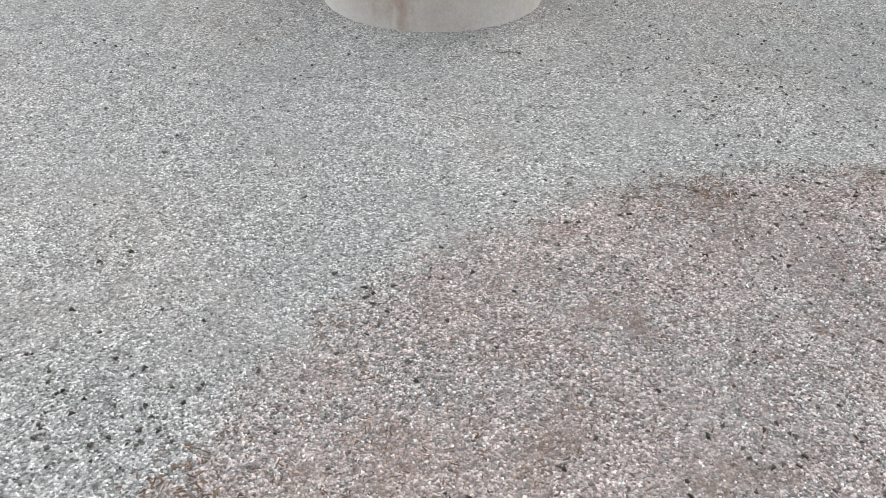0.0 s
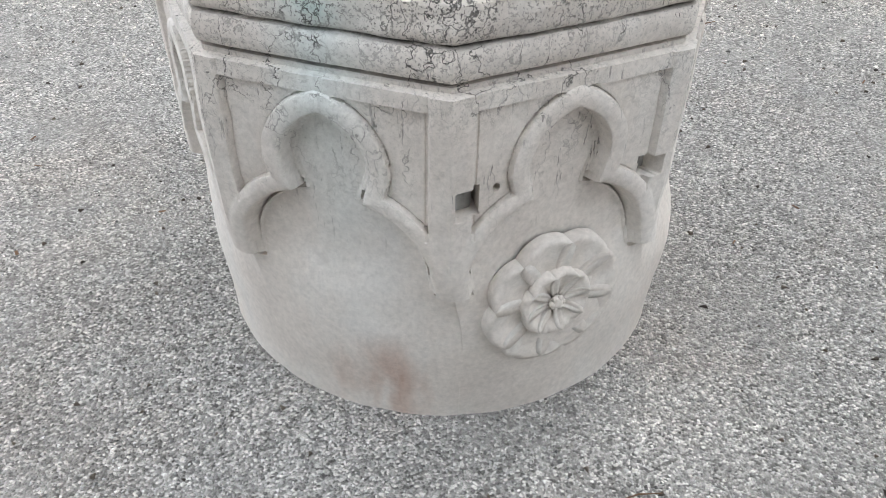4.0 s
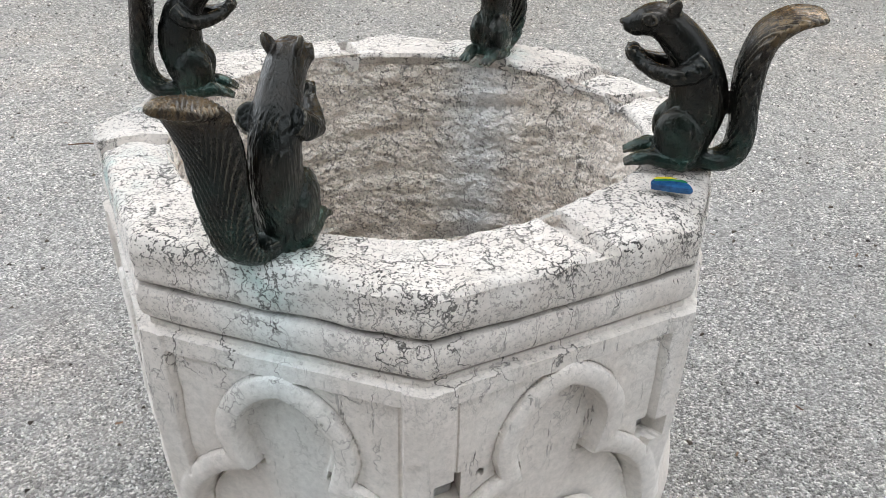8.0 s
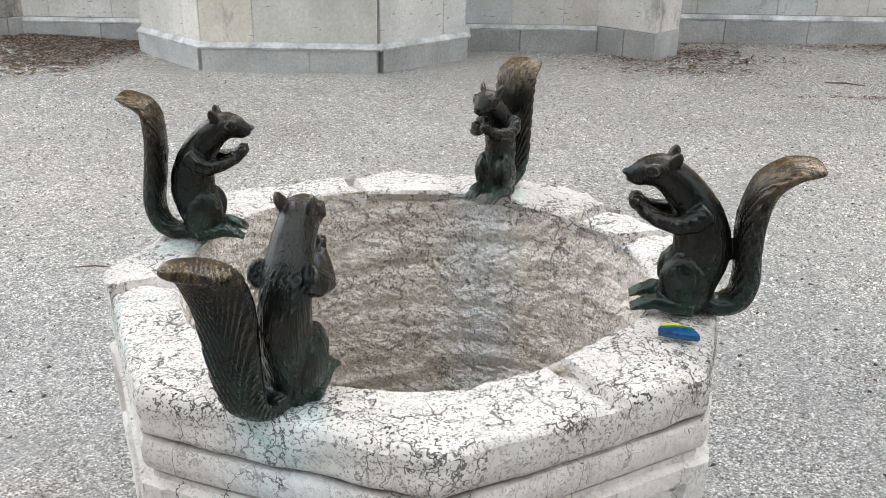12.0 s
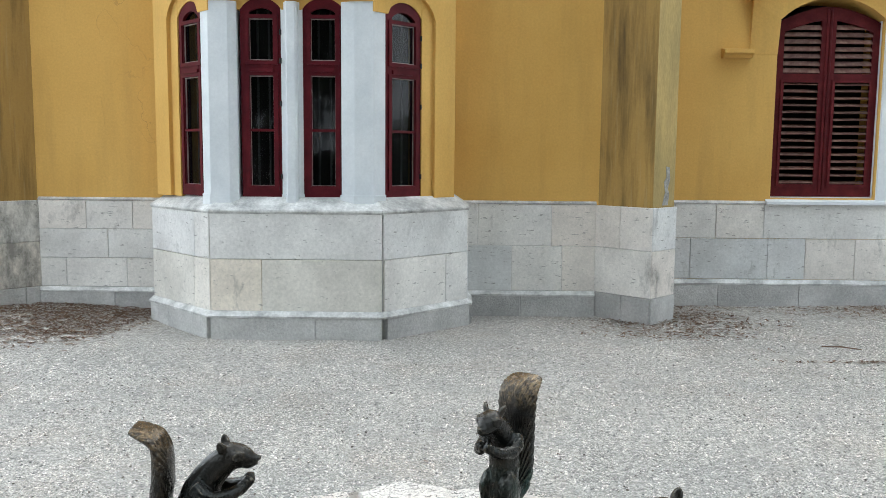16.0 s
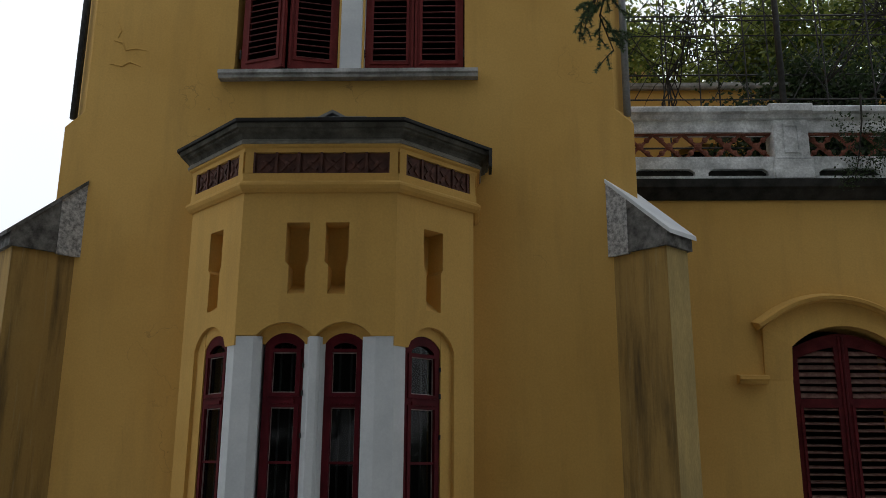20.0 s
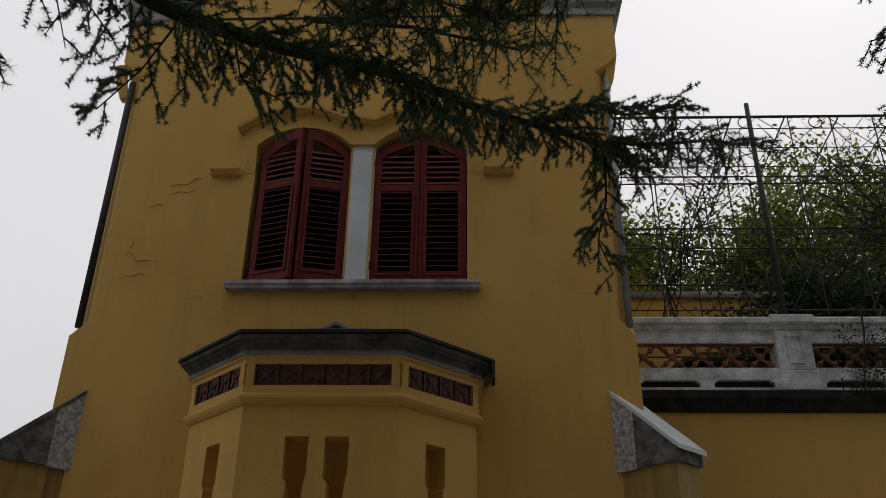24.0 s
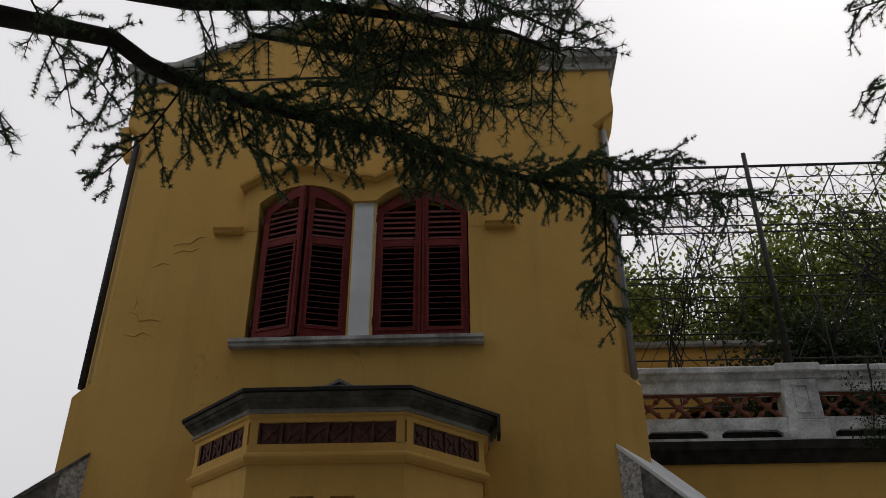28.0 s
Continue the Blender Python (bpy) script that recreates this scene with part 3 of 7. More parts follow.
# ---------------------------------------------------------------- mesh tools
class Shape:
    """Vertices and faces that are gathered into one mesh."""

    def __init__(self):
        self.v, self.f = [], []

    def add(self, verts, faces):
        k = len(self.v)
        self.v += [tuple(p) for p in verts]
        self.f += [tuple(i + k for i in face) for face in faces]
        return self

    def box(self, x0, x1, y0, y1, z0, z1, c=0.0):
        """A block with edges chamfered by c."""
        if c <= 0:
            p = [(x, y, z) for z in (z0, z1) for y in (y0, y1) for x in (x0, x1)]
            return self.add(p, [(0, 2, 3, 1), (4, 5, 7, 6), (0, 1, 5, 4), (2, 6, 7, 3), (0, 4, 6, 2), (1, 3, 7, 5)])
        ring = [(x0 + c, y0), (x1 - c, y0), (x1, y0 + c), (x1, y1 - c), (x1 - c, y1), (x0 + c, y1), (x0, y1 - c), (x0, y0 + c)]
        inner = [(x0 + c, y0 + c), (x1 - c, y0 + c), (x1 - c, y0 + c), (x1 - c, y1 - c), (x1 - c, y1 - c), (x0 + c, y1 - c), (x0 + c, y1 - c), (x0 + c, y0 + c)]
        p = [(*a, z0) for a in inner] + [(*a, z0 + c) for a in ring] + [(*a, z1 - c) for a in ring] + [(*a, z1) for a in inner]
        f = [tuple(range(7, -1, -1)), tuple(range(24, 32))]
        for r in range(3):
            f += [(8 * r + i, 8 * r + (i + 1) % 8, 8 * r + 8 + (i + 1) % 8, 8 * r + 8 + i) for i in range(8)]
        return self.add(p, f)

    def prism(self, plan, z0, z1):
        n = len(plan)
        p = [(x, y, z0) for x, y in plan] + [(x, y, z1) for x, y in plan]
        return self.add(p, [tuple(range(n - 1, -1, -1)), tuple(range(n, 2 * n))] + [(i, (i + 1) % n, n + (i + 1) % n, n + i) for i in range(n)])

    def slab(self, outer, holes, origin, u, v, depth):
        """A plate of that depth with holes right through it; outer and holes are outlines in the plane of u and v."""
        o, u, v = Vector(origin), Vector(u), Vector(v)
        n = u.cross(v)
        loops = [outer, *holes]
        flat = [q for loop in loops for q in loop]
        tris = tessellate_polygon([[Vector((a, b, 0)) for a, b in loop] for loop in loops])
        k = len(flat)
        p = [o + u * a + v * b for a, b in flat] + [o + u * a + v * b - n * depth for a, b in flat]
        f = [tuple(t) for t in tris] + [tuple(i + k for i in reversed(t)) for t in tris]
        s = 0
        for loop in loops:
            m = len(loop)
            f += [(s + i, s + (i + 1) % m, k + s + (i + 1) % m, k + s + i) for i in range(m)]
            s += m
        return self.add(p, f)

    def sweep(self, profile, path, up, closed=False, cap=True):
        """A moulding: profile points (out, along up) carried along a flat path with mitred corners."""
        up = Vector(up)
        path = [Vector(q) for q in path]
        n, m = len(path), len(profile)
        pts = []
        for i, q in enumerate(path):
            before = path[i - 1] if i or closed else None
            after = path[(i + 1) % n] if i < n - 1 or closed else None
            a = (q - before).normalized() if before is not None else (after - q).normalized()
            b = (after - q).normalized() if after is not None else a
            na, nb = a.cross(up), b.cross(up)
            w = (na + nb) / max(0.2, 1 + na.dot(nb))
            pts += [q + w * s + up * h for s, h in profile]
        f = []
        for i in range(n if closed else n - 1):
            j = (i + 1) % n
            f += [(i * m + k, i * m + (k + 1) % m, j * m + (k + 1) % m, j * m + k) for k in range(m)]
        if cap and not closed:
            f += [tuple(range(m - 1, -1, -1)), tuple(range((n - 1) * m, n * m))]
        return self.add(pts, f)

    def tube(self, path, radii, sides=8, flat=1.0, side=(0, 1, 0)):
        """A round limb along a path; flat widens it towards side."""
        path = [Vector(q) for q in path]
        n = len(path)
        pts = []
        for i, q in enumerate(path):
            t = (path[min(i + 1, n - 1)] - path[max(i - 1, 0)]).normalized()
            s = Vector(side) - t * t.dot(Vector(side))
            if s.length < 1e-3:
                s = t.orthogonal()
            s.normalize()
            w = t.cross(s)
            r = radii[i] if isinstance(radii, (list, tuple)) else radii
            fl = flat[i] if isinstance(flat, (list, tuple)) else flat
            pts += [q + (s * math.cos(a) * fl + w * math.sin(a)) * r for a in [2 * math.pi * k / sides for k in range(sides)]]
        f = [(i * sides + k, i * sides + (k + 1) % sides, (i + 1) * sides + (k + 1) % sides, (i + 1) * sides + k) for i in range(n - 1) for k in range(sides)]
        f += [tuple(range(sides - 1, -1, -1)), tuple(range((n - 1) * sides, n * sides))]
        return self.add(pts, f)

    def ball(self, centre, radii, turn=None, n=14):
        c = Vector(centre)
        pts, f = [], []
        for i in range(n + 1):
            a = math.pi * i / n
            for k in range(2 * n):
                b = math.pi * k / n
                p = Vector((radii[0] * math.sin(a) * math.cos(b), radii[1] * math.sin(a) * math.sin(b), radii[2] * math.cos(a)))
                if turn is not None:
                    p = turn @ p
                pts.append(c + p)
        for i in range(n):
            for k in range(2 * n):
                j = (k + 1) % (2 * n)
                f.append((i * 2 * n + k, (i + 1) * 2 * n + k, (i + 1) * 2 * n + j, i * 2 * n + j))
        return self.add(pts, f)


def mesh_from(name, shape, material, smooth=False, tidy=True):
    me = bpy.data.meshes.new(name)
    if isinstance(shape, Shape):
        me.from_pydata(shape.v, [], shape.f)
    else:
        me.from_pydata(shape[0], [], shape[1])
    if tidy:
        bm = bmesh.new()
        bm.from_mesh(me)
        bmesh.ops.remove_doubles(bm, verts=bm.verts, dist=1e-5)
        bmesh.ops.recalc_face_normals(bm, faces=bm.faces)
        bm.to_mesh(me)
        bm.free()
    me.materials.append(material)
    if smooth:
        me.polygons.foreach_set("use_smooth", [True] * len(me.polygons))
    me.update()
    return me


def part(name, shape, material, parent=None, label="", smooth=False, tidy=True):
    """One mesh object, under a thing or under a part."""
    ob = new(name, shape if isinstance(shape, bpy.types.Mesh) else mesh_from(name, shape, material, smooth, tidy))
    if parent is not None:
        ob.parent = parent
    return tagged(ob, label) if label else ob


def thing(name, label, category, group="", kind="", at=None):
    ob = new(name)
    if at is not None:
        ob.matrix_basis = at
    return tagged(ob, label, category, group, kind)


def arch(x0, x1, z0, spring, apex, n=12):
    """An opening's outline with a segmental head."""
    c, h = (x1 - x0) / 2, apex - spring
    r = (c * c + h * h) / (2 * h)
    m, zc = (x0 + x1) / 2, apex - r
    a = math.asin(c / r)
    top = [(m + r * math.sin(a - 2 * a * i / n), zc + r * math.cos(a - 2 * a * i / n)) for i in range(n + 1)]
    return [(x0, z0), (x1, z0), *top]


def waves(x, y, scale, seed, octaves=4):
    """Smooth random relief over arrays of places, about -1 to 1."""
    rng = np.random.RandomState(seed)
    total = np.zeros(np.broadcast(x, y).shape)
    for o in range(octaves):
        for _ in range(5):
            a, ph = rng.uniform(0, 2 * math.pi), rng.uniform(0, 2 * math.pi)
            k = scale * 2 ** o * rng.uniform(0.7, 1.4)
            total += np.sin(k * (x * math.cos(a) + y * math.sin(a)) + ph) / 2 ** o / 5
    return total


def step(a, b, x):
    s = np.clip((x - a) / (b - a), 0, 1)
    return s * s * (3 - 2 * s)


# ---------------------------------------------------------------- ground
def ground_height(x, y):
    h = 0.012 * waves(x, y, 1.1, 3, 3)
    h = h * step(0.2, 1.2, np.abs(np.hypot(x + 0.24, y - 2.54) - 0.2))
    h = h + 0.085 * step(-2.4, -4.2, x) * step(7.6, 9.2, y) * step(40, 12, y)
    h = h + 0.03 * step(2.2, 4.5, x) * step(8.6, 10.0, y) * step(40, 12, y)
    return h


def axis(parts):
    out = []
    for lo, hi, s in parts:
        out += list(np.arange(lo, hi, s))
    return np.array(out)


gx = axis([(-600, -60, 60), (-60, -12, 4), (-12, -3, 0.25), (-3, 3, 0.04), (3, 12, 0.25), (12, 60, 4), (60, 601, 60)])
gy = axis([(-600, -60, 60), (-60, -8, 4), (-8, -1.5, 0.25), (-1.5, 5.5, 0.04), (5.5, 12, 0.12), (12, 60, 4), (60, 601, 60)])
X, Y = np.meshgrid(gx, gy)
fine = step(3.4, 2.6, np.abs(X)) * step(6.2, 5.2, Y) * step(-2.0, -1.4, Y)
Z = ground_height(X, Y) + fine * 0.0022 * waves(X, Y, 55, 7, 2)
nx = len(gx)
gv = np.column_stack([X.ravel(), Y.ravel(), Z.ravel()]).tolist()
gf = [(j * nx + i, j * nx + i + 1, (j + 1) * nx + i + 1, (j + 1) * nx + i) for j in range(len(gy) - 1) for i in range(nx - 1)]
tagged(part("ground", (gv, gf), GRAVEL, None, "pale grey crushed gravel yard with brown earthy patches", True, False), category="ground", kind="structure")


def scatter(name, label, places, size, material, seed, flat=0.6, long=1.0, category="gravel"):
    """Loose grains as one mesh: small uneven blocks."""
    rng = np.random.RandomState(seed)
    n = len(places)
    ring = [(math.cos(k * 2 * math.pi / 3), math.sin(k * 2 * math.pi / 3)) for k in range(3)]
    base = np.array([(1.25 * x, 1.25 * y, -1) for x, y in ring] + [(0.85 * x, 0.85 * y, 1) for x, y in ring], float)
    s = rng.uniform(size[0], size[1], (n, 1)) / 2
    pts = base[None] * (1 + rng.uniform(-0.32, 0.32, (n, 6, 3)))
    pts = pts * (s * np.array([long, 1, flat]))[:, None, :]
    a = rng.uniform(0, 2 * math.pi, n)
    ca, sa = np.cos(a)[:, None], np.sin(a)[:, None]
    x, y = pts[..., 0] * ca - pts[..., 1] * sa, pts[..., 0] * sa + pts[..., 1] * ca
    tilt = rng.uniform(-0.4, 0.4, (n, 1))
    z = pts[..., 2] + x * tilt
    v = np.stack([x + places[:, :1], y + places[:, 1:2], z + places[:, 2:3] + s * flat * 0.4], -1).reshape(-1, 3).tolist()
    f = []
    for q in range(0, 6 * n, 6):
        f += [(q + 3, q + 4, q + 5), (q, q + 1, q + 4, q + 3), (q + 1, q + 2, q + 5, q + 4), (q + 2, q, q + 3, q + 5)]
    return tagged(part(name, (v, f), material, None, label, False, False), category=category, kind="stuff")


rng = np.random.RandomState(5)
count = 150000
py = -0.8 + 8.2 * rng.uniform(0, 1, count) ** 1.35
px = -0.2 + rng.uniform(-1, 1, count) * (0.95 + 0.55 * (py + 0.8))
keep = np.hypot(px + 0.22, py - 2.55) > 0.50
keep &= rng.uniform(0, 1, count) < 0.25 + 0.75 * step(-0.25, 0.2, waves(px, py, 2.6, 11, 4))
places = np.column_stack([px, py, ground_height(px, py)])[keep]
scatter("loose_gravel", "loose pale grey gravel chips lying on the yard", places, (0.0034, 0.0082), PEBBLE, 6)
rng = np.random.RandomState(12)
fx, fy = rng.uniform(-5.5, 6.5, 64000), 3.6 + 5.8 * rng.uniform(0, 1, 64000) ** 0.8
keep = (fy < 8.1) | (np.abs(fx + 1.5) > 1.7)
scatter("coarse_gravel", "coarser pale gravel stones near the house", np.column_stack([fx, fy, ground_height(fx, fy) - 0.002])[keep], (0.006, 0.016), PALEPEBBLE, 13, 0.6)
# coarser, rosy stones in the earthy patch
rng = np.random.RandomState(15)
ea, er = rng.uniform(0, 2 * math.pi, 26000), 1.72 * np.sqrt(rng.uniform(0, 1, 26000))
ex, ey = 1.3 + er * np.cos(ea), -0.6 + er * np.sin(ea)
keep = (rng.uniform(0, 1, 26000) < 0.45 + 0.55 * step(-0.2, 0.3, waves(ex, ey, 5, 16, 3))) & (er < 1.68 + 0.10 * waves(ex, ey, 7, 17, 3))
scatter("patch_gravel", "coarser rosy gravel stones over an earthy patch", np.column_stack([ex, ey, ground_height(ex, ey)])[keep], (0.005, 0.0115), ROSYPEBBLE, 18)
rng = np.random.RandomState(8)
dx, dy = rng.uniform(-5, 6, 2600), rng.uniform(-0.9, 8.2, 2600)
keep = np.hypot(dx + 0.22, dy - 2.55) > 0.52
scatter("dark_debris", "dark scraps of bark and cone scales on the gravel", np.column_stack([dx, dy, ground_height(dx, dy) + 0.002])[keep], (0.004, 0.011), DEBRIS, 9, 0.6, 1.5, "debris")
rng = np.random.RandomState(19)
dx, dy = rng.uniform(-0.2, 3.2, 5200), rng.uniform(-0.9, 3.0, 5200)
away = np.hypot(dx - 1.3, dy + 0.6)
keep = rng.uniform(0, 1, 5200) < np.clip(0.30 * step(0.1, 1.3, dx) + 0.30 * (np.abs(away - 1.72) < 0.14) + 0.5 * waves(dx, dy, 5, 20, 3) * step(0.0, 0.8, dx), 0, 1) * step(3.0, 1.6, dy)
keep &= np.hypot(dx + 0.22, dy - 2.55) > 0.52
scatter("dark_debris", "dark scraps of bark and needles round the earthy patch", np.column_stack([dx, dy, ground_height(dx, dy) + 0.002])[keep], (0.004, 0.010), DEBRIS, 21, 0.5, 1.9, "debris")
rng = np.random.RandomState(22)
dx, dy = rng.normal(-0.53, 0.13, 80), rng.normal(-0.10, 0.11, 80)
scatter("dark_debris", "small heap of dark bark scraps on the gravel", np.column_stack([dx, dy, ground_height(dx, dy) + 0.002]), (0.003, 0.010), DEBRIS, 23, 0.6, 1.4, "debris")

# ---------------------------------------------------------------- wellhead
WX, WY, TURN = -0.25, 2.53, radians(-84.6)
FACE = math.pi / 4


def octagon(theta):
    """One over the cosine of the angle from the nearest face's middle, and the face's own angle."""
    phi = (theta - TURN) % FACE - FACE / 2
    worn = 1 - 0.05 * np.clip(-np.cos(theta - 0.1), 0, 1) ** 3
    return worn / np.cos(phi), np.tan(phi)


def trefoil(u, z):
    """Distance outwards from the edge of a three-lobed arch, negative inside it."""
    u = np.abs(u)
    a = 0.030
    top = np.where(z > 0.574, np.hypot(u + a, z - 0.574) - 0.102, u - 0.072 + 0.26 * (0.574 - z))
    top = np.maximum(top, 0.47 - z)
    side = np.hypot(u - 0.022, z - 0.372) - 0.150
    side = np.where(z < 0.372, u - 0.172, side)
    return np.minimum(top, side)


def well_body():
    counts = (164, 84, 16, 16, 16, 16, 84, 164)
    th = np.concatenate([TURN + FACE * (k + np.arange(m) / m) for k, m in enumerate(counts)])
    z = np.concatenate([np.linspace(-0.03, 0.31, 40)[:-1], np.linspace(0.31, 0.80, 225)])
    rows = len(z)
    T, Zs = np.meshgrid(th, z)
    sec, tan = octagon(T)
    u = 0.49 * tan
    ap = 0.49 - 0.012 * step(0.70, 0.30, Zs)
    d = trefoil(u, Zs)
    above = step(0.340, 0.347, Zs)
    round_over = np.sqrt(np.clip(1 - ((d - 0.017) / 0.019) ** 2, 0, 1))
    ring = step(-0.0015, 0.0015, d) * step(0.0355, 0.0325, d) * (0.015 + 0.008 * round_over) * above
    chipped = 0.004 * np.clip(waves(T * 0.5, Zs, 60, 23, 3) - 0.25, 0, 1)
    spandrel = step(0.034, 0.036, d) * 0.0085 * above
    leg = step(0.1655, 0.1685, np.abs(u)) * above * 0.0195
    slit = ((np.abs(np.abs(u) - 0.1645) < 0.0018) & (Zs > 0.47) & (Zs < 0.70)) * 0.0022
    strip = step(0.6985, 0.7015, Zs) * 0.0155
    fillet = step(-0.011, -0.0085, d) * step(0.0, -0.0015, d) * 0.004 * above
    cut = ((d > -0.0062) & (d < -0.0012) & (Zs < 0.53)) * 0.010 * above + ((np.abs(u) > 0.168) & (Zs > 0.333) & (Zs < 0.3405)) * 0.010
    inside = -0.010 * step(0.001, -0.002, d) * step(0.30, 0.40, Zs)
    relief = np.maximum(np.maximum(ring, spandrel), np.maximum(leg, strip)) + inside + fillet - slit - cut - chipped * above
    # mouldings below the rim
    torus = 0.011 * np.sqrt(np.clip(1 - ((Zs - 0.770) / 0.027) ** 2, 0, 1))
    torus = torus + 0.002
    relief = np.where(Zs > 0.728, torus - 0.001, relief)
    relief = relief - 0.012 * (np.abs(Zs - 0.7425) < 0.0030) - 0.007 * (Zs > 0.7945)
    # holes of lost iron cramps
    phi_index = np.floor(((T - TURN) % (2 * math.pi)) / FACE)
    ragged = 0.22 * waves(T * 0.5, Zs, 70, 25, 2)
    hole = (phi_index == 0) & ((np.maximum(np.abs(u + 0.176) / 0.020, np.abs(Zs - 0.543) / 0.026) < 1 + ragged) | (np.maximum(np.abs(u - 0.168) / 0.019, np.abs(Zs - 0.520) / 0.019) < 1 + ragged))
    relief = np.where(hole, -0.040 + 0.012 * waves(T, Zs, 50, 24, 2), relief)
    small = (phi_index == 0) & (np.hypot(u + 0.126, Zs - 0.556) < 0.006)
    relief = np.where(small, -0.01, relief)
    wear = 0.0016 * waves(T * 0.5, Zs, 40, 21, 3) + 0.0022 * waves(T * 0.5, Zs, 9, 22, 2)
    octo = (ap + relief) * (1 + (sec - 1) * 0.97)
    w = step(0.43, 0.20, Zs)
    circ = 0.486 + 0.022 * step(0.0, 0.25, Zs) + relief
    R = octo * (1 - w) + circ * w + wear
    cx, cy = WX + 0.03 * w, WY + 0.02 * w
    v = np.column_stack([(cx + R * np.cos(T)).ravel(), (cy + R * np.sin(T)).ravel(), Zs.ravel()])
    n = len(th)
    f = [(j * n + i, j * n + (i + 1) % n, (j + 1) * n + (i + 1) % n, (j + 1) * n + i) for j in range(rows - 1) for i in range(n)]
    return v.tolist(), f


SLOTS = [(radians(-57), 0.030), (radians(-168), 0.030), (radians(109), 0.024), (radians(38), 0.03), (radians(20), 0.018)]


def well_rim():
    n = 960
    th = np.linspace(0, 2 * math.pi, n, endpoint=False)
    sec, _ = octagon(th)
    inner = 0.388 + 0.008 * np.sin(3 * th + 1) + 0.011 * waves(np.cos(th), np.sin(th), 7, 31, 4)
    outer = 0.499 * (1 + (sec - 1) * 0.9) + 0.004 * waves(np.cos(th), np.sin(th), 9, 32, 3)
    rows = []
    s = np.linspace(0, 1, 30)
    for k in range(5):
        rows.append((inner + 0.012 - 0.012 * k / 4, np.full(n, 0.838 + 0.019 * k / 4)))
    for q in s:
        r = inner + (outer - inner) * q
        edge = np.minimum(q, 1 - q) * (outer - inner)
        z = 0.874 - 0.008 * np.clip(1 - edge / 0.008, 0, 1) ** 2
        x, y = r * np.cos(th), r * np.sin(th)
        z = z + 0.0036 * waves(x, y, 70, 33, 3) + 0.006 * waves(x, y, 14, 34, 2)
        z = z - 0.022 * np.clip(waves(x, y, 26, 37, 3) - 0.12, 0, 1) * step(0.05, 0.0, edge)
        for a, w in SLOTS:
            off = np.abs((th - a + math.pi) % (2 * math.pi) - math.pi) * r
            ragged = w / 2 + 0.003 * waves(x, y, 50, 35, 2)
            z = z - 0.020 * step(0.004, -0.003, off - ragged)
        away = np.hypot(x - 0.375, y - 0.135)
        z = z - 0.016 * step(0.036, 0.030, away) + 0.012 * step(0.020, 0.016, away) - 0.008 * step(0.006, 0.012, np.abs(away - 0.026))
        rows.append((r, z))
    for k in range(1, 11):
        q = k / 10
        x, y = np.cos(th), np.sin(th)
        rows.append((outer + 0.003 * math.sin(q * math.pi) + 0.0035 * waves(th, q * 0.3 + 0 * th, 24, 36, 4) - 0.004 * (q > 0.95), 0.862 - 0.062 * q + 0 * th))
    rows.append((outer - 0.030, np.full(n, 0.7985)))
    R, Z = np.array([r for r, _ in rows]), np.array([z for _, z in rows])
    v = np.column_stack([(WX + R * np.cos(th)).ravel(), (WY + R * np.sin(th)).ravel(), Z.ravel()])
    f = [(j * n + i, j * n + (i + 1) % n, (j + 1) * n + (i + 1) % n, (j + 1) * n + i) for j in range(len(rows) - 1) for i in range(n)]
    return v.tolist(), f


def well_shaft():
    n, rows = 440, 112
    th = np.linspace(0, 2 * math.pi, n, endpoint=False)
    z = np.linspace(0.02, 0.862, rows)
    T, Zs = np.meshgrid(th, z)
    rough = waves(T * 0.4, Zs * 1.25, 52, 41, 4)
    R = 0.394 + 0.008 * np.sin(3 * T + 1) + 0.0095 * rough + 0.006 * waves(T * 0.4, Zs, 14, 42, 2) + 0.02 * step(0.55, 0.2, Zs)
    v = np.column_stack([(WX + R * np.cos(T)).ravel(), (WY + R * np.sin(T)).ravel(), Zs.ravel()])
    f = [(j * n + i, (j + 1) * n + i, (j + 1) * n + (i + 1) % n, j * n + (i + 1) % n) for j in range(rows - 1) for i in range(n)]
    return v.tolist(), f


well = thing("wellhead", "weathered white marble wellhead with carved trefoil arches", "wellhead", at=pose(0, 0, 0))
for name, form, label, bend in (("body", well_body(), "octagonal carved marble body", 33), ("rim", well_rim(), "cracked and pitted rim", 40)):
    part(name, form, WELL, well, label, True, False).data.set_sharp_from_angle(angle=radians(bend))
part("shaft", well_shaft(), SHAFT, well, "roughly pecked inner wall", True, False)


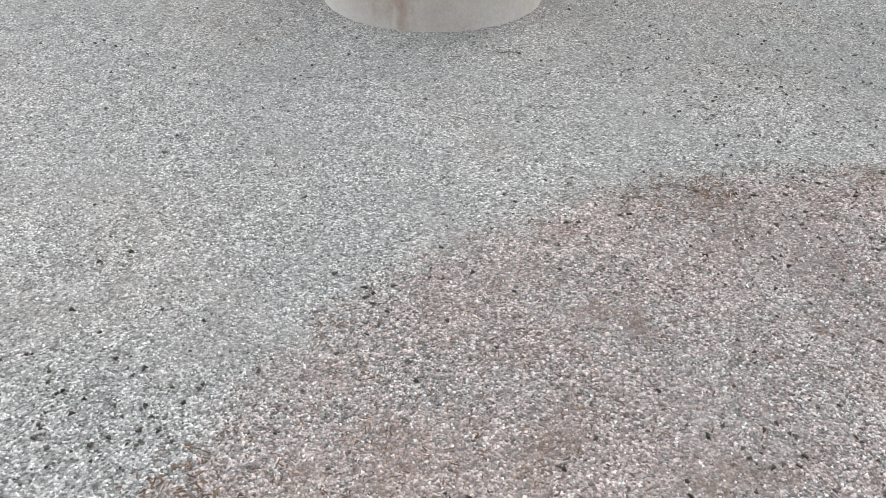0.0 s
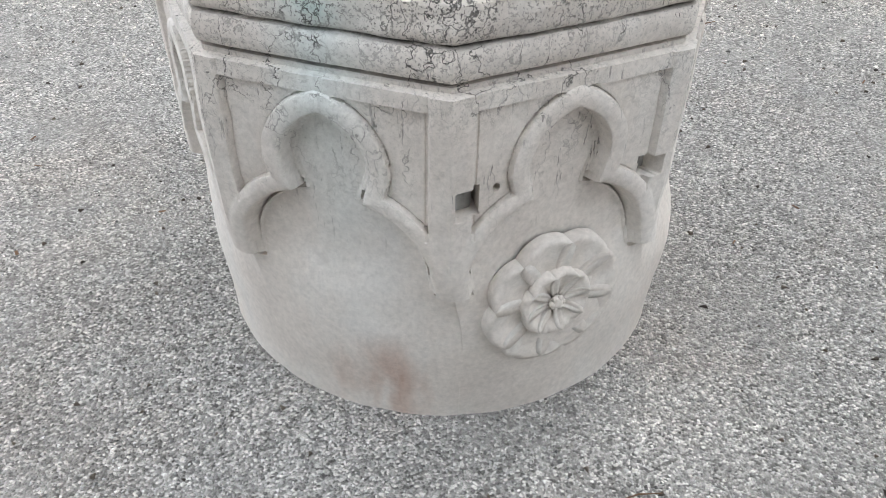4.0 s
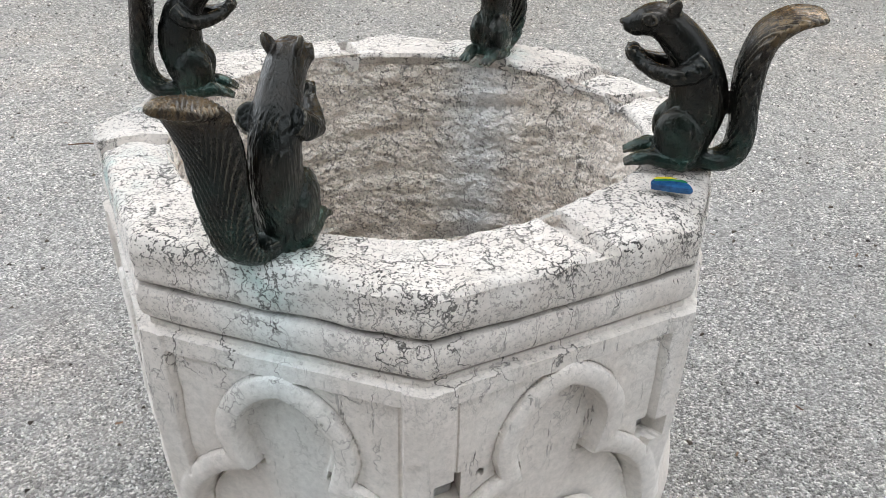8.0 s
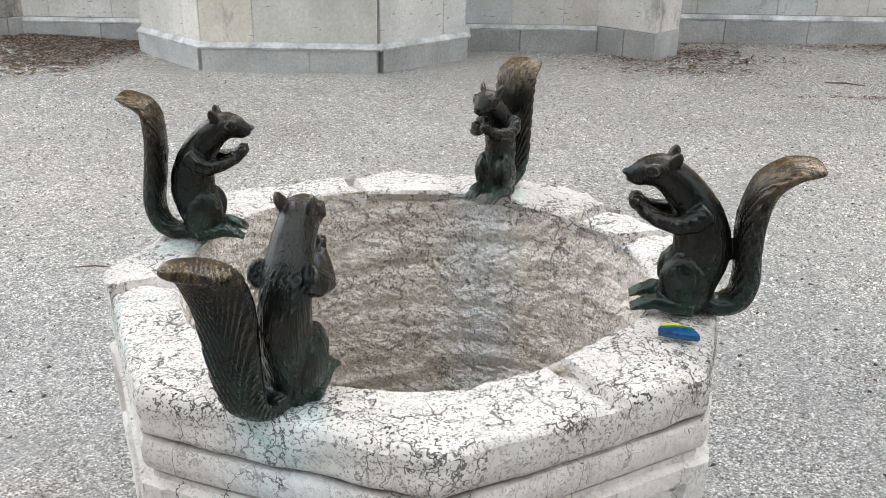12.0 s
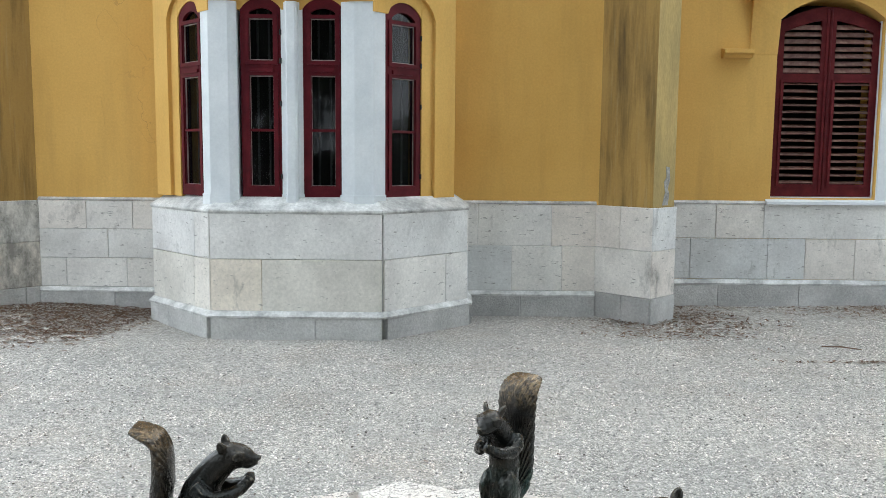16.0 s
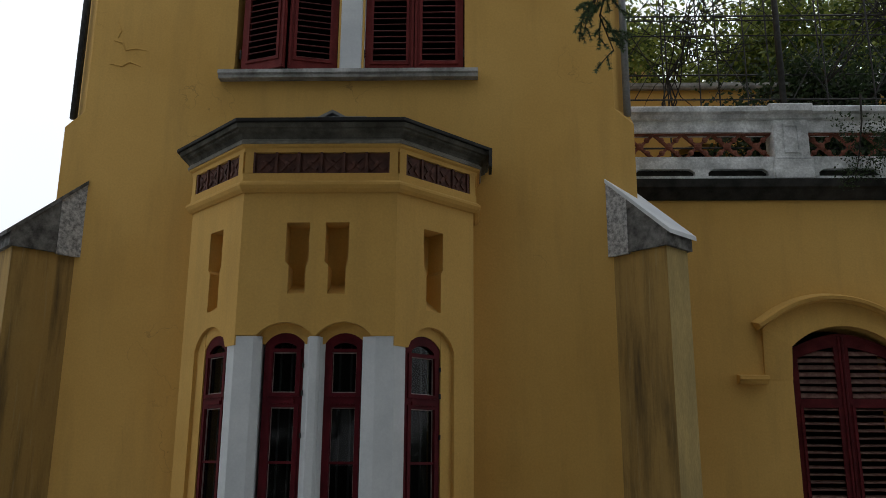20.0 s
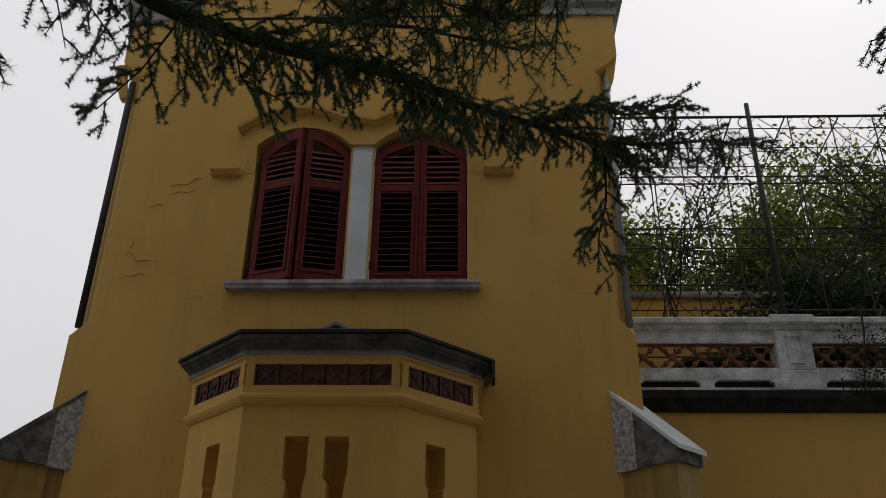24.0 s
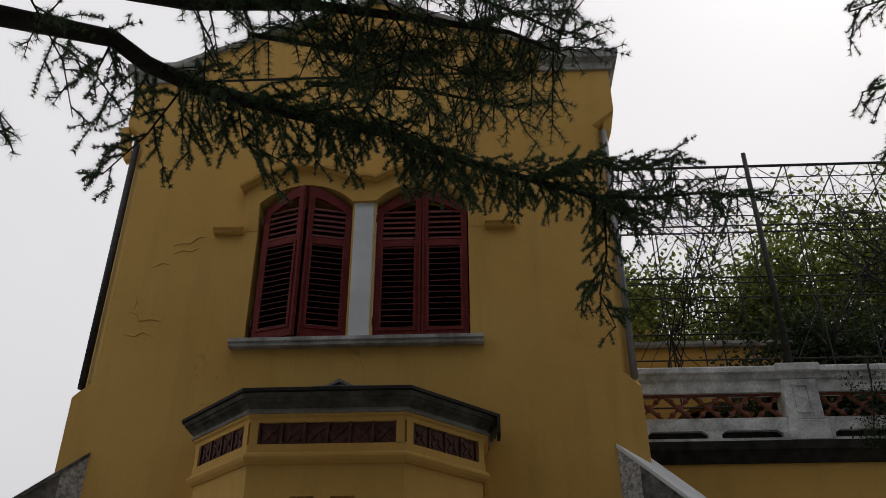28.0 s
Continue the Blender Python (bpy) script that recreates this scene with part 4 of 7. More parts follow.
def petal(r0, r1, width, lift):
    """A cupped petal that points along +u, with a curled lip and a central crease."""
    nu, nv = 9, 9
    v, f = [], []
    for i in range(nu):
        s = i / (nu - 1)
        for k in range(nv):
            q = 2 * k / (nv - 1) - 1
            w = width * (0.35 + 0.65 * math.sin(min(1, s * 1.25) * math.pi / 2)) * (1 - 0.35 * max(0, s - 0.8) / 0.2)
            r = r0 + (r1 - r0) * s * (1 - 0.10 * q * q * s)
            h = lift * (0.45 + 0.75 * s * s) + 0.005 * q * q - 0.004 * math.exp(-(q / 0.16) ** 2) - lift * 0.5 * (s > 0.99)
            v.append((r, q * w, h))
    for i in range(nu - 1):
        for k in range(nv - 1):
            f.append((i * nv + k, (i + 1) * nv + k, (i + 1) * nv + k + 1, i * nv + k + 1))
    m = len(v)
    rim = [k for k in range(nv)] + [i * nv + nv - 1 for i in range(1, nu)] + [(nu - 1) * nv + k for k in range(nv - 2, -1, -1)] + [i * nv for i in range(nu - 2, 0, -1)]
    v += [(v[i][0], v[i][1], -0.01) for i in rim]
    f += [(rim[i], m + i, m + (i + 1) % len(rim), rim[(i + 1) % len(rim)]) for i in range(len(rim))]
    return v, f


fa = TURN + FACE / 2
normal = Vector((math.cos(fa), math.sin(fa), 0.0))
tangent = Vector((-math.sin(fa), math.cos(fa), 0.0))
# grey plugs added at the foot of the cramp holes to darken their insides
for off, z, hu, hz in ((-0.176, 0.543, 0.018, 0.025), (0.168, 0.520, 0.017, 0.018)):
    c = Vector((WX, WY, z)) + tangent * off
    stub = Shape().slab([(-hu, -hz), (hu * 0.6, -hz), (hu, -hz * 0.3), (hu, hz), (-hu * 0.5, hz * 0.8), (-hu, hz * 0.3)], [], c - Vector((0, 0, hz * 0.55)) + normal * 0.470, tangent, (0, 0, 1), 0.04)
    part("hole_plug", stub, MORTAR, well, "grey plug added to darken the cramp hole")
spot = Vector((WX, WY, 0)) + normal * 0.487 + tangent * 0.006 + Vector((0, 0, 0.283))
place = Matrix.Translation(spot) @ Matrix((tangent, Vector((0, 0, 1)), normal)).transposed().to_4x4()
heart = Shape().ball((0, 0, 0.018), (0.014, 0.014, 0.012), n=7)
for k in range(6):
    heart.ball((0.011 * math.cos(k * math.pi / 3), 0.011 * math.sin(k * math.pi / 3), 0.022), (0.006, 0.006, 0.006), n=5)
rosette = part("rosette", heart, WELL, well, "carved rosette flower", True)
rosette.matrix_basis = place
big, small = mesh_from("petal", petal(0.03, 0.140, 0.056, 0.014), WELL, True), mesh_from("petal", petal(0.012, 0.072, 0.030, 0.022), WELL, True)
for k in range(8):
    p = part("petal", big, WELL, rosette)
    p.matrix_basis = pose(0, 0, 0.0, 0, 0, 45 * k + 14)
    p = part("petal", small, WELL, rosette)
    p.matrix_basis = pose(0, 0, 0.004, 0, 0, 45 * k + 34)

# a shard of glazed pottery on the rim
shard = thing("pottery_shard", "blue, green and yellow glazed pottery shard lying on the well's rim", "shard", at=pose(0.138, 2.275, 0.879, 4, -3, -14) @ Matrix.Scale(0.82, 4))
outline = [(-0.035, -0.008), (-0.015, -0.012), (0.01, -0.0155), (0.030, -0.017), (0.035, -0.011), (0.031, -0.001), (0.022, 0.009), (0.006, 0.016), (-0.012, 0.019), (-0.030, 0.018), (-0.0365, 0.006)]
part("glazed_body", Shape().prism(outline, -0.005, 0.0015).prism([(x * 0.94, y * 0.92) for x, y in outline], 0.0015, 0.005), plain("blue_glaze", (0.01, 0.045, 0.12), (0.02, 0.10, 0.24), 0.15, big=40, fine=200, relief=0.1), shard, "glossy blue glaze")
part("green_band", Shape().prism([(-0.03, 0.004), (0.0, 0.008), (0.026, 0.004), (0.02, 0.0115), (-0.005, 0.013), (-0.03, 0.010)], 0.0051, 0.0062), plain("green_glaze", (0.02, 0.16, 0.06), (0.03, 0.24, 0.09), 0.15, big=40, fine=200, relief=0.1), shard, "green band")
part("yellow_band", Shape().prism([(-0.033, 0.0075), (-0.012, 0.0125), (0.008, 0.0135), (-0.005, 0.0185), (-0.027, 0.0155)], 0.0063, 0.0072), plain("yellow_glaze", (0.55, 0.48, 0.03), (0.7, 0.6, 0.05), 0.15, big=40, fine=200, relief=0.1), shard, "yellow band")


# ---------------------------------------------------------------- bronze squirrels on the rim
def glide(path, radii, flats, n=4):
    """A rounder line through the given points, with radii and flatness along it."""
    pts = [Vector(q) for q in path]
    way, size, flat = [], [], []
    for i in range(len(pts) - 1):
        a, b = pts[max(i - 1, 0)], pts[i]
        c, d = pts[i + 1], pts[min(i + 2, len(pts) - 1)]
        for k in range(n + (i == len(pts) - 2)):
            t = k / n
            way.append(0.5 * (2 * b + (c - a) * t + (2 * a - 5 * b + 4 * c - d) * t * t + (3 * b - a - 3 * c + d) * t ** 3))
            size.append(radii[i] + (radii[i + 1] - radii[i]) * t)
            flat.append(flats[i] + (flats[i + 1] - flats[i]) * t)
    return way, size, flat


def squirrel_mesh(tail, wide):
    """A squirrel sitting up, nose towards +x, its paws held before its chest."""
    s = Shape()
    # trunk, neck and head
    way, size, flat = glide([(0.024, 0, 0.004), (0.018, 0, 0.030), (0.010, 0, 0.060), (0.002, 0, 0.092), (0.004, 0, 0.122), (0.013, 0, 0.153), (0.031, 0, 0.181), (0.054, 0, 0.204), (0.074, 0, 0.216)], [0.037, 0.040, 0.043, 0.044, 0.041, 0.035, 0.030, 0.027, 0.025], [0.82, 0.78, 0.74, 0.70, 0.74, 0.86, 0.92, 0.96, 0.98], 4)
    s.tube(way, size, 20, flat)
    way, size, flat = glide([(0.046, 0, 0.208), (0.074, 0, 0.2155), (0.094, 0, 0.2130), (0.111, 0, 0.2080), (0.122, 0, 0.2075)], [0.018, 0.0255, 0.0220, 0.0145, 0.0085], [1.0, 1.0, 0.92, 0.80, 0.85], 4)
    s.tube(way, size, 18, flat)
    s.ball((0.077, 0, 0.2165), (0.0255, 0.0265, 0.0225))
    s.ball((0.1245, 0, 0.2110), (0.0046, 0.0060, 0.0045), n=7)
    s.ball((0.104, 0, 0.1975), (0.015, 0.0092, 0.0062), Matrix.Rotation(radians(-8), 3, "Y"), n=8)
    s.ball((0.030, 0, 0.146), (0.020, 0.027, 0.032))
    for side in (-1, 1):
        # brow, eyelids and eyeball
        lid = [(0.0880 + 0.0090 * math.cos(k * math.pi / 6), side * (0.0236 - 0.0040 * math.cos(k * math.pi / 6)), 0.2200 + 0.0066 * math.sin(k * math.pi / 6)) for k in range(13)]
        s.tube(lid, 0.0026, 6)
        s.ball((0.0880, side * 0.0215, 0.2200), (0.0056, 0.0050, 0.0046), n=8)
        s.tube([(0.0995, side * 0.0160, 0.2255), (0.0885, side * 0.0216, 0.2292), (0.0760, side * 0.0238, 0.2280)], [0.0016, 0.0026, 0.0014], 6)
        s.tube([(0.097, side * 0.0146, 0.2025), (0.108, side * 0.0120, 0.2015), (0.118, side * 0.0064, 0.2035)], [0.0010, 0.0017, 0.0011], 5)
        # ears: upright hollow shells
        s.tube([(0.058, side * 0.0170, 0.229), (0.0555, side * 0.0205, 0.2370), (0.0530, side * 0.0225, 0.2440), (0.0515, side * 0.0230, 0.2490)], [0.0098, 0.0096, 0.0074, 0.0030], 10, 0.55)
        s.tube([(0.0625, side * 0.0126, 0.2325), (0.0615, side * 0.0160, 0.2400), (0.0555, side * 0.0215, 0.2485)], [0.0030, 0.0026, 0.0014], 6)
        # forelegs and paws
        s.tube([(0.006, side * 0.026, 0.164), (0.022, side * 0.035, 0.152), (0.044, side * 0.036, 0.145), (0.070, side * 0.027, 0.149), (0.089, side * 0.016, 0.156), (0.100, side * 0.010, 0.164)], [0.019, 0.0175, 0.0145, 0.0124, 0.0112, 0.0100], 12)
        s.ball((0.103, side * 0.0095, 0.168), (0.0105, 0.0095, 0.0120), n=8)
        for toe in (-1, 0, 1):
            s.tube([(0.101, side * (0.0125 + toe * 0.0042), 0.171 + toe * 0.001), (0.110, side * (0.0100 + toe * 0.0040), 0.173 + toe * 0.0015), (0.113, side * (0.0055 + toe * 0.0030), 0.166 + toe * 0.0015)], [0.0042, 0.0040, 0.0026], 6)
        # haunches and hind feet
        s.ball((0.022, side * 0.0225, 0.050), (0.037, 0.0200, 0.046), Matrix.Rotation(radians(22), 3, "Y"))
        s.ball((0.043, side * 0.0240, 0.058), (0.0175, 0.0145, 0.024), n=10)
        s.tube([(0.006, side * 0.026, 0.011), (0.034, side * 0.0255, 0.014), (0.062, side * 0.0250, 0.018), (0.080, side * 0.0245, 0.012), (0.090, side * 0.0245, 0.007)], [0.014, 0.0140, 0.0125, 0.0105, 0.0060], 12, 1.15)
        for toe in (-1, 0, 1):
            s.tube([(0.068, side * 0.0245 + toe * 0.0084, 0.014), (0.085, side * 0.0245 + toe * 0.0092, 0.0115), (0.098, side * 0.0245 + toe * 0.0100, 0.0040)], [0.0050, 0.0052, 0.0027], 7)
    # a broad tail that widens to a blunt, curling end
    breadth = [k * (1 + (wide - 1) * i / 8) for i, k in enumerate((0.017, 0.024, 0.030, 0.034, 0.038, 0.042, 0.045, 0.046, 0.034))]
    thick = (0.015, 0.0165, 0.0185, 0.0200, 0.0205, 0.0210, 0.0190, 0.0140, 0.0065)
    way, size, flat = glide(tail, thick, [a / b for a, b in zip(breadth, thick)])
    s.tube(way, size, 22, flat)
    raw = mesh_from("squirrel", s, BRONZE, True)
    tmp = new("squirrel_form", raw)
    rm = tmp.modifiers.new("join", "REMESH")
    rm.mode, rm.voxel_size, rm.use_smooth_shade = "VOXEL", 0.0019, True
    sm = tmp.modifiers.new("soften", "SMOOTH")
    sm.factor, sm.iterations = 0.4, 1
    me = bpy.data.meshes.new_from_object(tmp.evaluated_get(bpy.context.evaluated_depsgraph_get()))
    bpy.data.objects.remove(tmp)
    # combed fur, deeper on the tail
    n = len(me.vertices)
    co = np.empty(n * 3)
    nm = np.empty(n * 3)
    me.vertices.foreach_get("co", co)
    me.vertices.foreach_get("normal", nm)
    co, nm = co.reshape(-1, 3), nm.reshape(-1, 3)
    on_tail = np.maximum(step(-0.045, -0.051, co[:, 0] + 0.010 * (np.abs(co[:, 1]) < 0.018) * (tail is SPREAD)), step(-0.030, -0.040, co[:, 0]) * step(0.045, 0.03, co[:, 2]))
    # locks of the tail run along it and sweep outwards to its end
    line = np.array([tuple(q) for q in way])
    nearest = np.concatenate([((block[:, None, :] - line[None]) ** 2).sum(2).argmin(1) for block in np.array_split(co, 60)])
    run_on = np.concatenate([[0], np.cumsum(np.linalg.norm(np.diff(line, axis=0), axis=1))])
    ahead = np.gradient(line, axis=0)
    ahead /= np.linalg.norm(ahead, axis=1)[:, None]
    rel = co - line[nearest]
    s_on = run_on[nearest] + (rel * ahead[nearest]).sum(1)
    across = np.abs(rel[:, 1])
    deep = rel[:, 2] * ahead[nearest][:, 0] - rel[:, 0] * ahead[nearest][:, 2]
    swirl = waves(across + 0.5 * deep, s_on * 0.5, 55, 3, 2)
    comb = np.sin(1150 * (across + 0.55 * np.abs(deep)) - 330 * s_on + 3.2 * swirl)
    comb = np.sign(comb) * np.abs(comb) ** 0.7 * 1.5
    hair = np.sin(900 * (co[:, 1] + 0.35 * co[:, 0]) + 5 * waves(co[:, 0] + co[:, 1], co[:, 2], 110, 4, 3)) * waves(co[:, 0] + co[:, 1], co[:, 2] * 0.8, 170, 5, 2)
    co = co + nm * (on_tail * comb * (0.45 + 0.55 * step(-0.2, 0.4, waves(co[:, 0] + co[:, 1], co[:, 2], 60, 8, 2))) * 0.00085 + (1 - on_tail) * step(0.190, 0.165, co[:, 2]) * hair * 0.0014)[:, None]
    me.vertices.foreach_set("co", co.ravel())
    me.materials.clear()
    me.materials.append(BRONZE)
    me.polygons.foreach_set("use_smooth", [True] * len(me.polygons))
    me.update()
    return me


CURLED = [(-0.010, 0, 0.014), (-0.036, 0, 0.010), (-0.060, 0, 0.023), (-0.068, 0, 0.058), (-0.063, 0, 0.105), (-0.063, 0, 0.155), (-0.076, 0, 0.202), (-0.107, 0, 0.229), (-0.145, 0, 0.235)]
UPRIGHT = [(-0.010, 0, 0.012), (-0.042, 0, 0.011), (-0.067, 0, 0.030), (-0.076, 0, 0.068), (-0.070, 0, 0.112), (-0.063, 0, 0.158), (-0.060, 0, 0.207), (-0.071, 0, 0.250), (-0.116, 0, 0.272)]
SPREAD = [(-0.010, 0.006, 0.012), (-0.036, 0.020, 0.009), (-0.052, 0.034, 0.024), (-0.053, 0.043, 0.060), (-0.050, 0.048, 0.100), (-0.052, 0.052, 0.142), (-0.066, 0.057, 0.180), (-0.086, 0.058, 0.202), (-0.116, 0.058, 0.206)]
curled, upright, broad, leafed = squirrel_mesh(CURLED, 1.0), squirrel_mesh(UPRIGHT, 0.95), squirrel_mesh(SPREAD, 0.92), squirrel_mesh(UPRIGHT, 1.0)
for me, x, y, facing, size, label in (
    (curled, 0.186, 2.373, 171, (1.0, 1.0, 1.0), "dark bronze squirrel statue beside a blue pottery shard"),
    (upright, -0.648, 2.637, 4, (0.90, 0.95, 0.94), "bronze squirrel statue with green patina, facing across the well"),
    (leafed, -0.084, 2.905, 241, (0.95, 0.95, 0.95), "small bronze squirrel statue facing the yard over the well"),
    (broad, -0.388, 2.100, 78, (0.95, 1.0, 1.02), "bronze squirrel statue with a broad brown tail, facing the well"),
):
    sq = part("squirrel_statue", me, BRONZE, None, label)
    sq.matrix_basis = pose(x, y, 0.870, 0, 0, facing) @ Matrix.Diagonal((*size, 1))
    tagged(sq, category="statue", group="bronze squirrels on the wellhead")


# ---------------------------------------------------------------- villa
CX, WALL, WING = -1.505, 9.60, 10.20
villa = thing("villa", "ochre yellow stucco villa with a tower, bay window and stone plinth", "house", at=pose(0, 0, 0))


def run(points):
    """Corners of a run of faces, each with its start, its direction, and its length."""
    out = []
    for (x0, y0), (x1, y1) in zip(points, points[1:]):
        d = Vector((x1 - x0, y1 - y0, 0))
        out.append((Vector((x0, y0, 0)), d.normalized(), d.length))
    return out


def stone(parent, origin, along, u0, u1, z0, z1, proud, material, depth=0.08, gap=0.0018, c=0.005, back=None):
    """A squared block set in a wall's face, its edges eased."""
    n = along.cross(Vector((0, 0, 1)))
    u0, u1, z0, z1 = u0 + gap, u1 - gap, z0 + gap, z1 - gap
    pts = []
    for d, e in ((-depth, 0), (proud - c, 0), (proud, c)):
        for u, z in ((u0 + e, z0 + e), (u1 - e, z0 + e), (u1 - e, z1 - e), (u0 + e, z1 - e)):
            pts.append(origin + along * u + n * d + Vector((0, 0, z)))
    f = [(8, 9, 10, 11), (3, 2, 1, 0)]
    for r in (0, 4):
        f += [(r + i, r + (i + 1) % 4, r + 4 + (i + 1) % 4, r + 4 + i) for i in range(4)]
    return part("stone", Shape().add(pts, f), material, parent)


def courses(parent, face, rows, proud, material):
    """Courses of stones on one face: rows of (z0, z1, joints)."""
    o, a, length = face
    for z0, z1, joints, *own in rows:
        ends = [0, *joints, length]
        for u0, u1 in zip(ends, ends[1:]):
            stone(parent, o, a, u0, u1, z0, z1, proud + random.uniform(-0.002, 0.002), own[0] if own else material)


# tower: front wall with its twin window, chamfered corners, sides and back
TL, TR, TOP = CX - 3.05, CX + 3.05, 9.72
openL, openR = arch(-2.76, -1.63, 5.90, 7.70, 7.95), arch(-1.345, -0.245, 5.90, 7.70, 7.95)
front = [(TL, 0), (TR, 0), (TR, 5.28), (TR - 0.20, 5.46), (TR - 0.20, 8.80), (TR + 0.10, 9.05), (TR + 0.10, TOP), (TL - 0.10, TOP), (TL - 0.10, 9.05), (TL + 0.20, 8.80), (TL + 0.20, 5.46), (TL, 5.28)]
bay_door = [(CX - 1.2, 0.9), (CX + 1.2, 0.9), (CX + 1.2, 4.4), (CX - 1.2, 4.4)]
tower = part("tower_wall", Shape().slab(front, [bay_door, openL, openR], (0, WALL, 0), (1, 0, 0), (0, 0, 1), 0.45), STUCCO, villa, "yellow stuccoed tower front")
sides = Shape()
for sx, s in ((TL, 1), (TR, -1)):
    sides.slab([(0.455, 0), (4.89, 0), (4.89, TOP), (0.455, TOP)], [], (sx, WALL, 0), (0, 1, 0), (0, 0, 1), -0.4 * s)
    # the splayed corner between front and side
    sides.add([(sx + 0.20 * s, WALL + 0.001, 5.46), (sx, WALL + 0.20, 5.46), (sx, WALL + 0.20, 8.80), (sx + 0.20 * s, WALL + 0.001, 8.80), (sx, WALL + 0.001, 5.28), (sx - 0.10 * s, WALL + 0.001, 9.05), (sx, WALL + 0.20, 5.28)], [(0, 1, 2, 3), (0, 4, 1), (4, 6, 1), (3, 2, 5)])
sides.slab([(TL, 0), (TR, 0), (TR, TOP), (TL, TOP)], [], (0, WALL + 4.9, 0), (1, 0, 0), (0, 0, 1), 0.1)
part("side_wall", sides, STUCCO, villa)
part("tower_floor", Shape().box(TL + 0.42, TR - 0.42, WALL + 0.5, WALL + 4.85, 4.9, 5.0), DARKROOM, villa, "near-black floor sheet for the unlit room")
part("tower_roof", Shape().box(TL - 0.08, TR + 0.08, WALL + 0.01, WALL + 5.0, TOP + 0.001, TOP + 0.05), LEAD, villa)
corn = [(0.0, 0.0), (0.04, 0.0), (0.05, 0.09), (0.12, 0.14), (0.13, 0.27), (0.0, 0.29)]
for sx, s in ((TL - 0.10, -1), (TR + 0.10, 1)):
    path = [(CX + 2.25 * s, WALL, TOP), (sx, WALL, TOP), (sx, WALL + 4.9, TOP)]
    part("tower_cornice", Shape().sweep(corn, path if s > 0 else path[::-1], (0, 0, 1)), GREYSTONE, villa, "weathered grey stone cornice")
# low gable between the two ends of the cornice
part("gable", Shape().slab([(CX - 2.62, TOP + 0.051), (CX + 2.62, TOP + 0.051), (CX + 2.62, TOP + 0.28), (CX, TOP + 1.42), (CX - 2.62, TOP + 0.28)], [], (0, WALL, 0), (1, 0, 0), (0, 0, 1), 0.45), STUCCO, villa, "yellow stuccoed gable")
for s in (-1, 1):
    part("gable_coping", Shape().slab([(CX, TOP + 1.425), (CX, TOP + 1.50), (CX + 2.72 * s, TOP + 0.315), (CX + 2.72 * s, TOP + 0.24)], [], (0, WALL - 0.06, 0), (1, 0, 0), (0, 0, 1), 0.56), GREYSTONE, villa)
for sx, s in ((TL, -1), (TR, 1)):
    br = Shape().sweep([(0, -0.05), (0.0, 0.05), (0.11, 0.05), (0.11, -0.05)], [(sx - 0.02 * s, WALL + 0.12, 8.55), (sx + 0.05 * s, WALL + 0.10, 8.75), (sx + 0.10 * s, WALL + 0.09, 9.04)], (0, 1, 0))
    part("corner_bracket", br, STUCCO, villa)

# sill, mullion, hood of the twin window
part("window_sill", Shape().sweep([(-0.02, 0.0), (0.10, 0.0), (0.105, 0.03), (0.13, 0.045), (0.13, 0.085), (-0.02, 0.10)], [(-2.90, WALL, 5.80), (-0.10, WALL, 5.80)], (0, 0, 1)), GREYSTONE, villa, "grey stone window sill")
part("mullion", Shape().prism([(-1.635, WALL + 0.2), (-1.635, WALL + 0.03), (-1.595, WALL - 0.012), (-1.38, WALL - 0.012), (-1.34, WALL + 0.03), (-1.34, WALL + 0.2)], 5.895, 7.78), TRIM, villa, "white stone mullion between the shutters")


def arc(x0, x1, spring, apex, n=14):
    return arch(x0, x1, 0, spring, apex, n)[2:][::-1]


def hood(parent, y, wide, shoulder, apex, valley, opens, spring, rise, foot, reach):
    """A raised surround over a twin window, with a projecting drip above it and a stop at each foot."""
    x0, x1 = wide
    (a0, a1), (b0, b1) = opens
    m = (a1 + b0) / 2
    top = [(x0, shoulder), *arc(x0, m - 0.06, shoulder, apex)[1:-1], (m - 0.03, valley), (m + 0.03, valley), *arc(m + 0.06, x1, shoulder, apex)[1:-1], (x1, shoulder)]
    inner = [(b1, foot), *arc(b0, b1, spring, rise)[::-1], *arc(a0, a1, spring, rise)[::-1], (a0, foot)]
    panel = Shape().slab([(x0, foot), *inner[::-1], (x1, foot), *top[::-1]], [], (0, y - 0.062, 0), (1, 0, 0), (0, 0, 1), 0.072)
    panel.v = [(px, y - 0.003 - 0.059 * float(step(foot - 0.02, foot + 0.14, pz)) if py < y else py, pz) for px, py, pz in panel.v]
    part("hood_panel", panel, STUCCO, parent, "raised stucco surround")
    path = [(x0 - 0.045, shoulder - 0.012), *top[1:-1], (x1 + 0.045, shoulder - 0.012)]
    drip = [(0.0, -0.01), (0.0, 0.10), (0.012, 0.115), (0.016, 0.17), (0.048, 0.18), (0.060, 0.165), (0.105, 0.0), (0.105, -0.01)]
    part("hood_mould", Shape().sweep(drip, [(x, y, z) for x, z in path[::-1]], (0, -1, 0)), STUCCO, parent, "moulded stucco hood")
    for e0, e1 in ((x0 - reach, x0 + 0.012), (x1 - 0.012, x1 + reach)):
        stop = [(0, foot - 0.045), (0.07, foot - 0.045), (0.085, foot - 0.02), (0.12, foot), (0.12, foot + 0.035), (0, foot + 0.055)]
        part("hood_stop", Shape().sweep(stop, [(e0, y, 0), (e1, y, 0)], (0, 0, 1)), STUCCO, parent, "small moulded stop")


hood(villa, WALL, (-2.935, -0.035), 7.88, 8.15, 7.985, ((-2.76, -1.63), (-1.345, -0.245)), 7.70, 7.95, 7.335, 0.335)


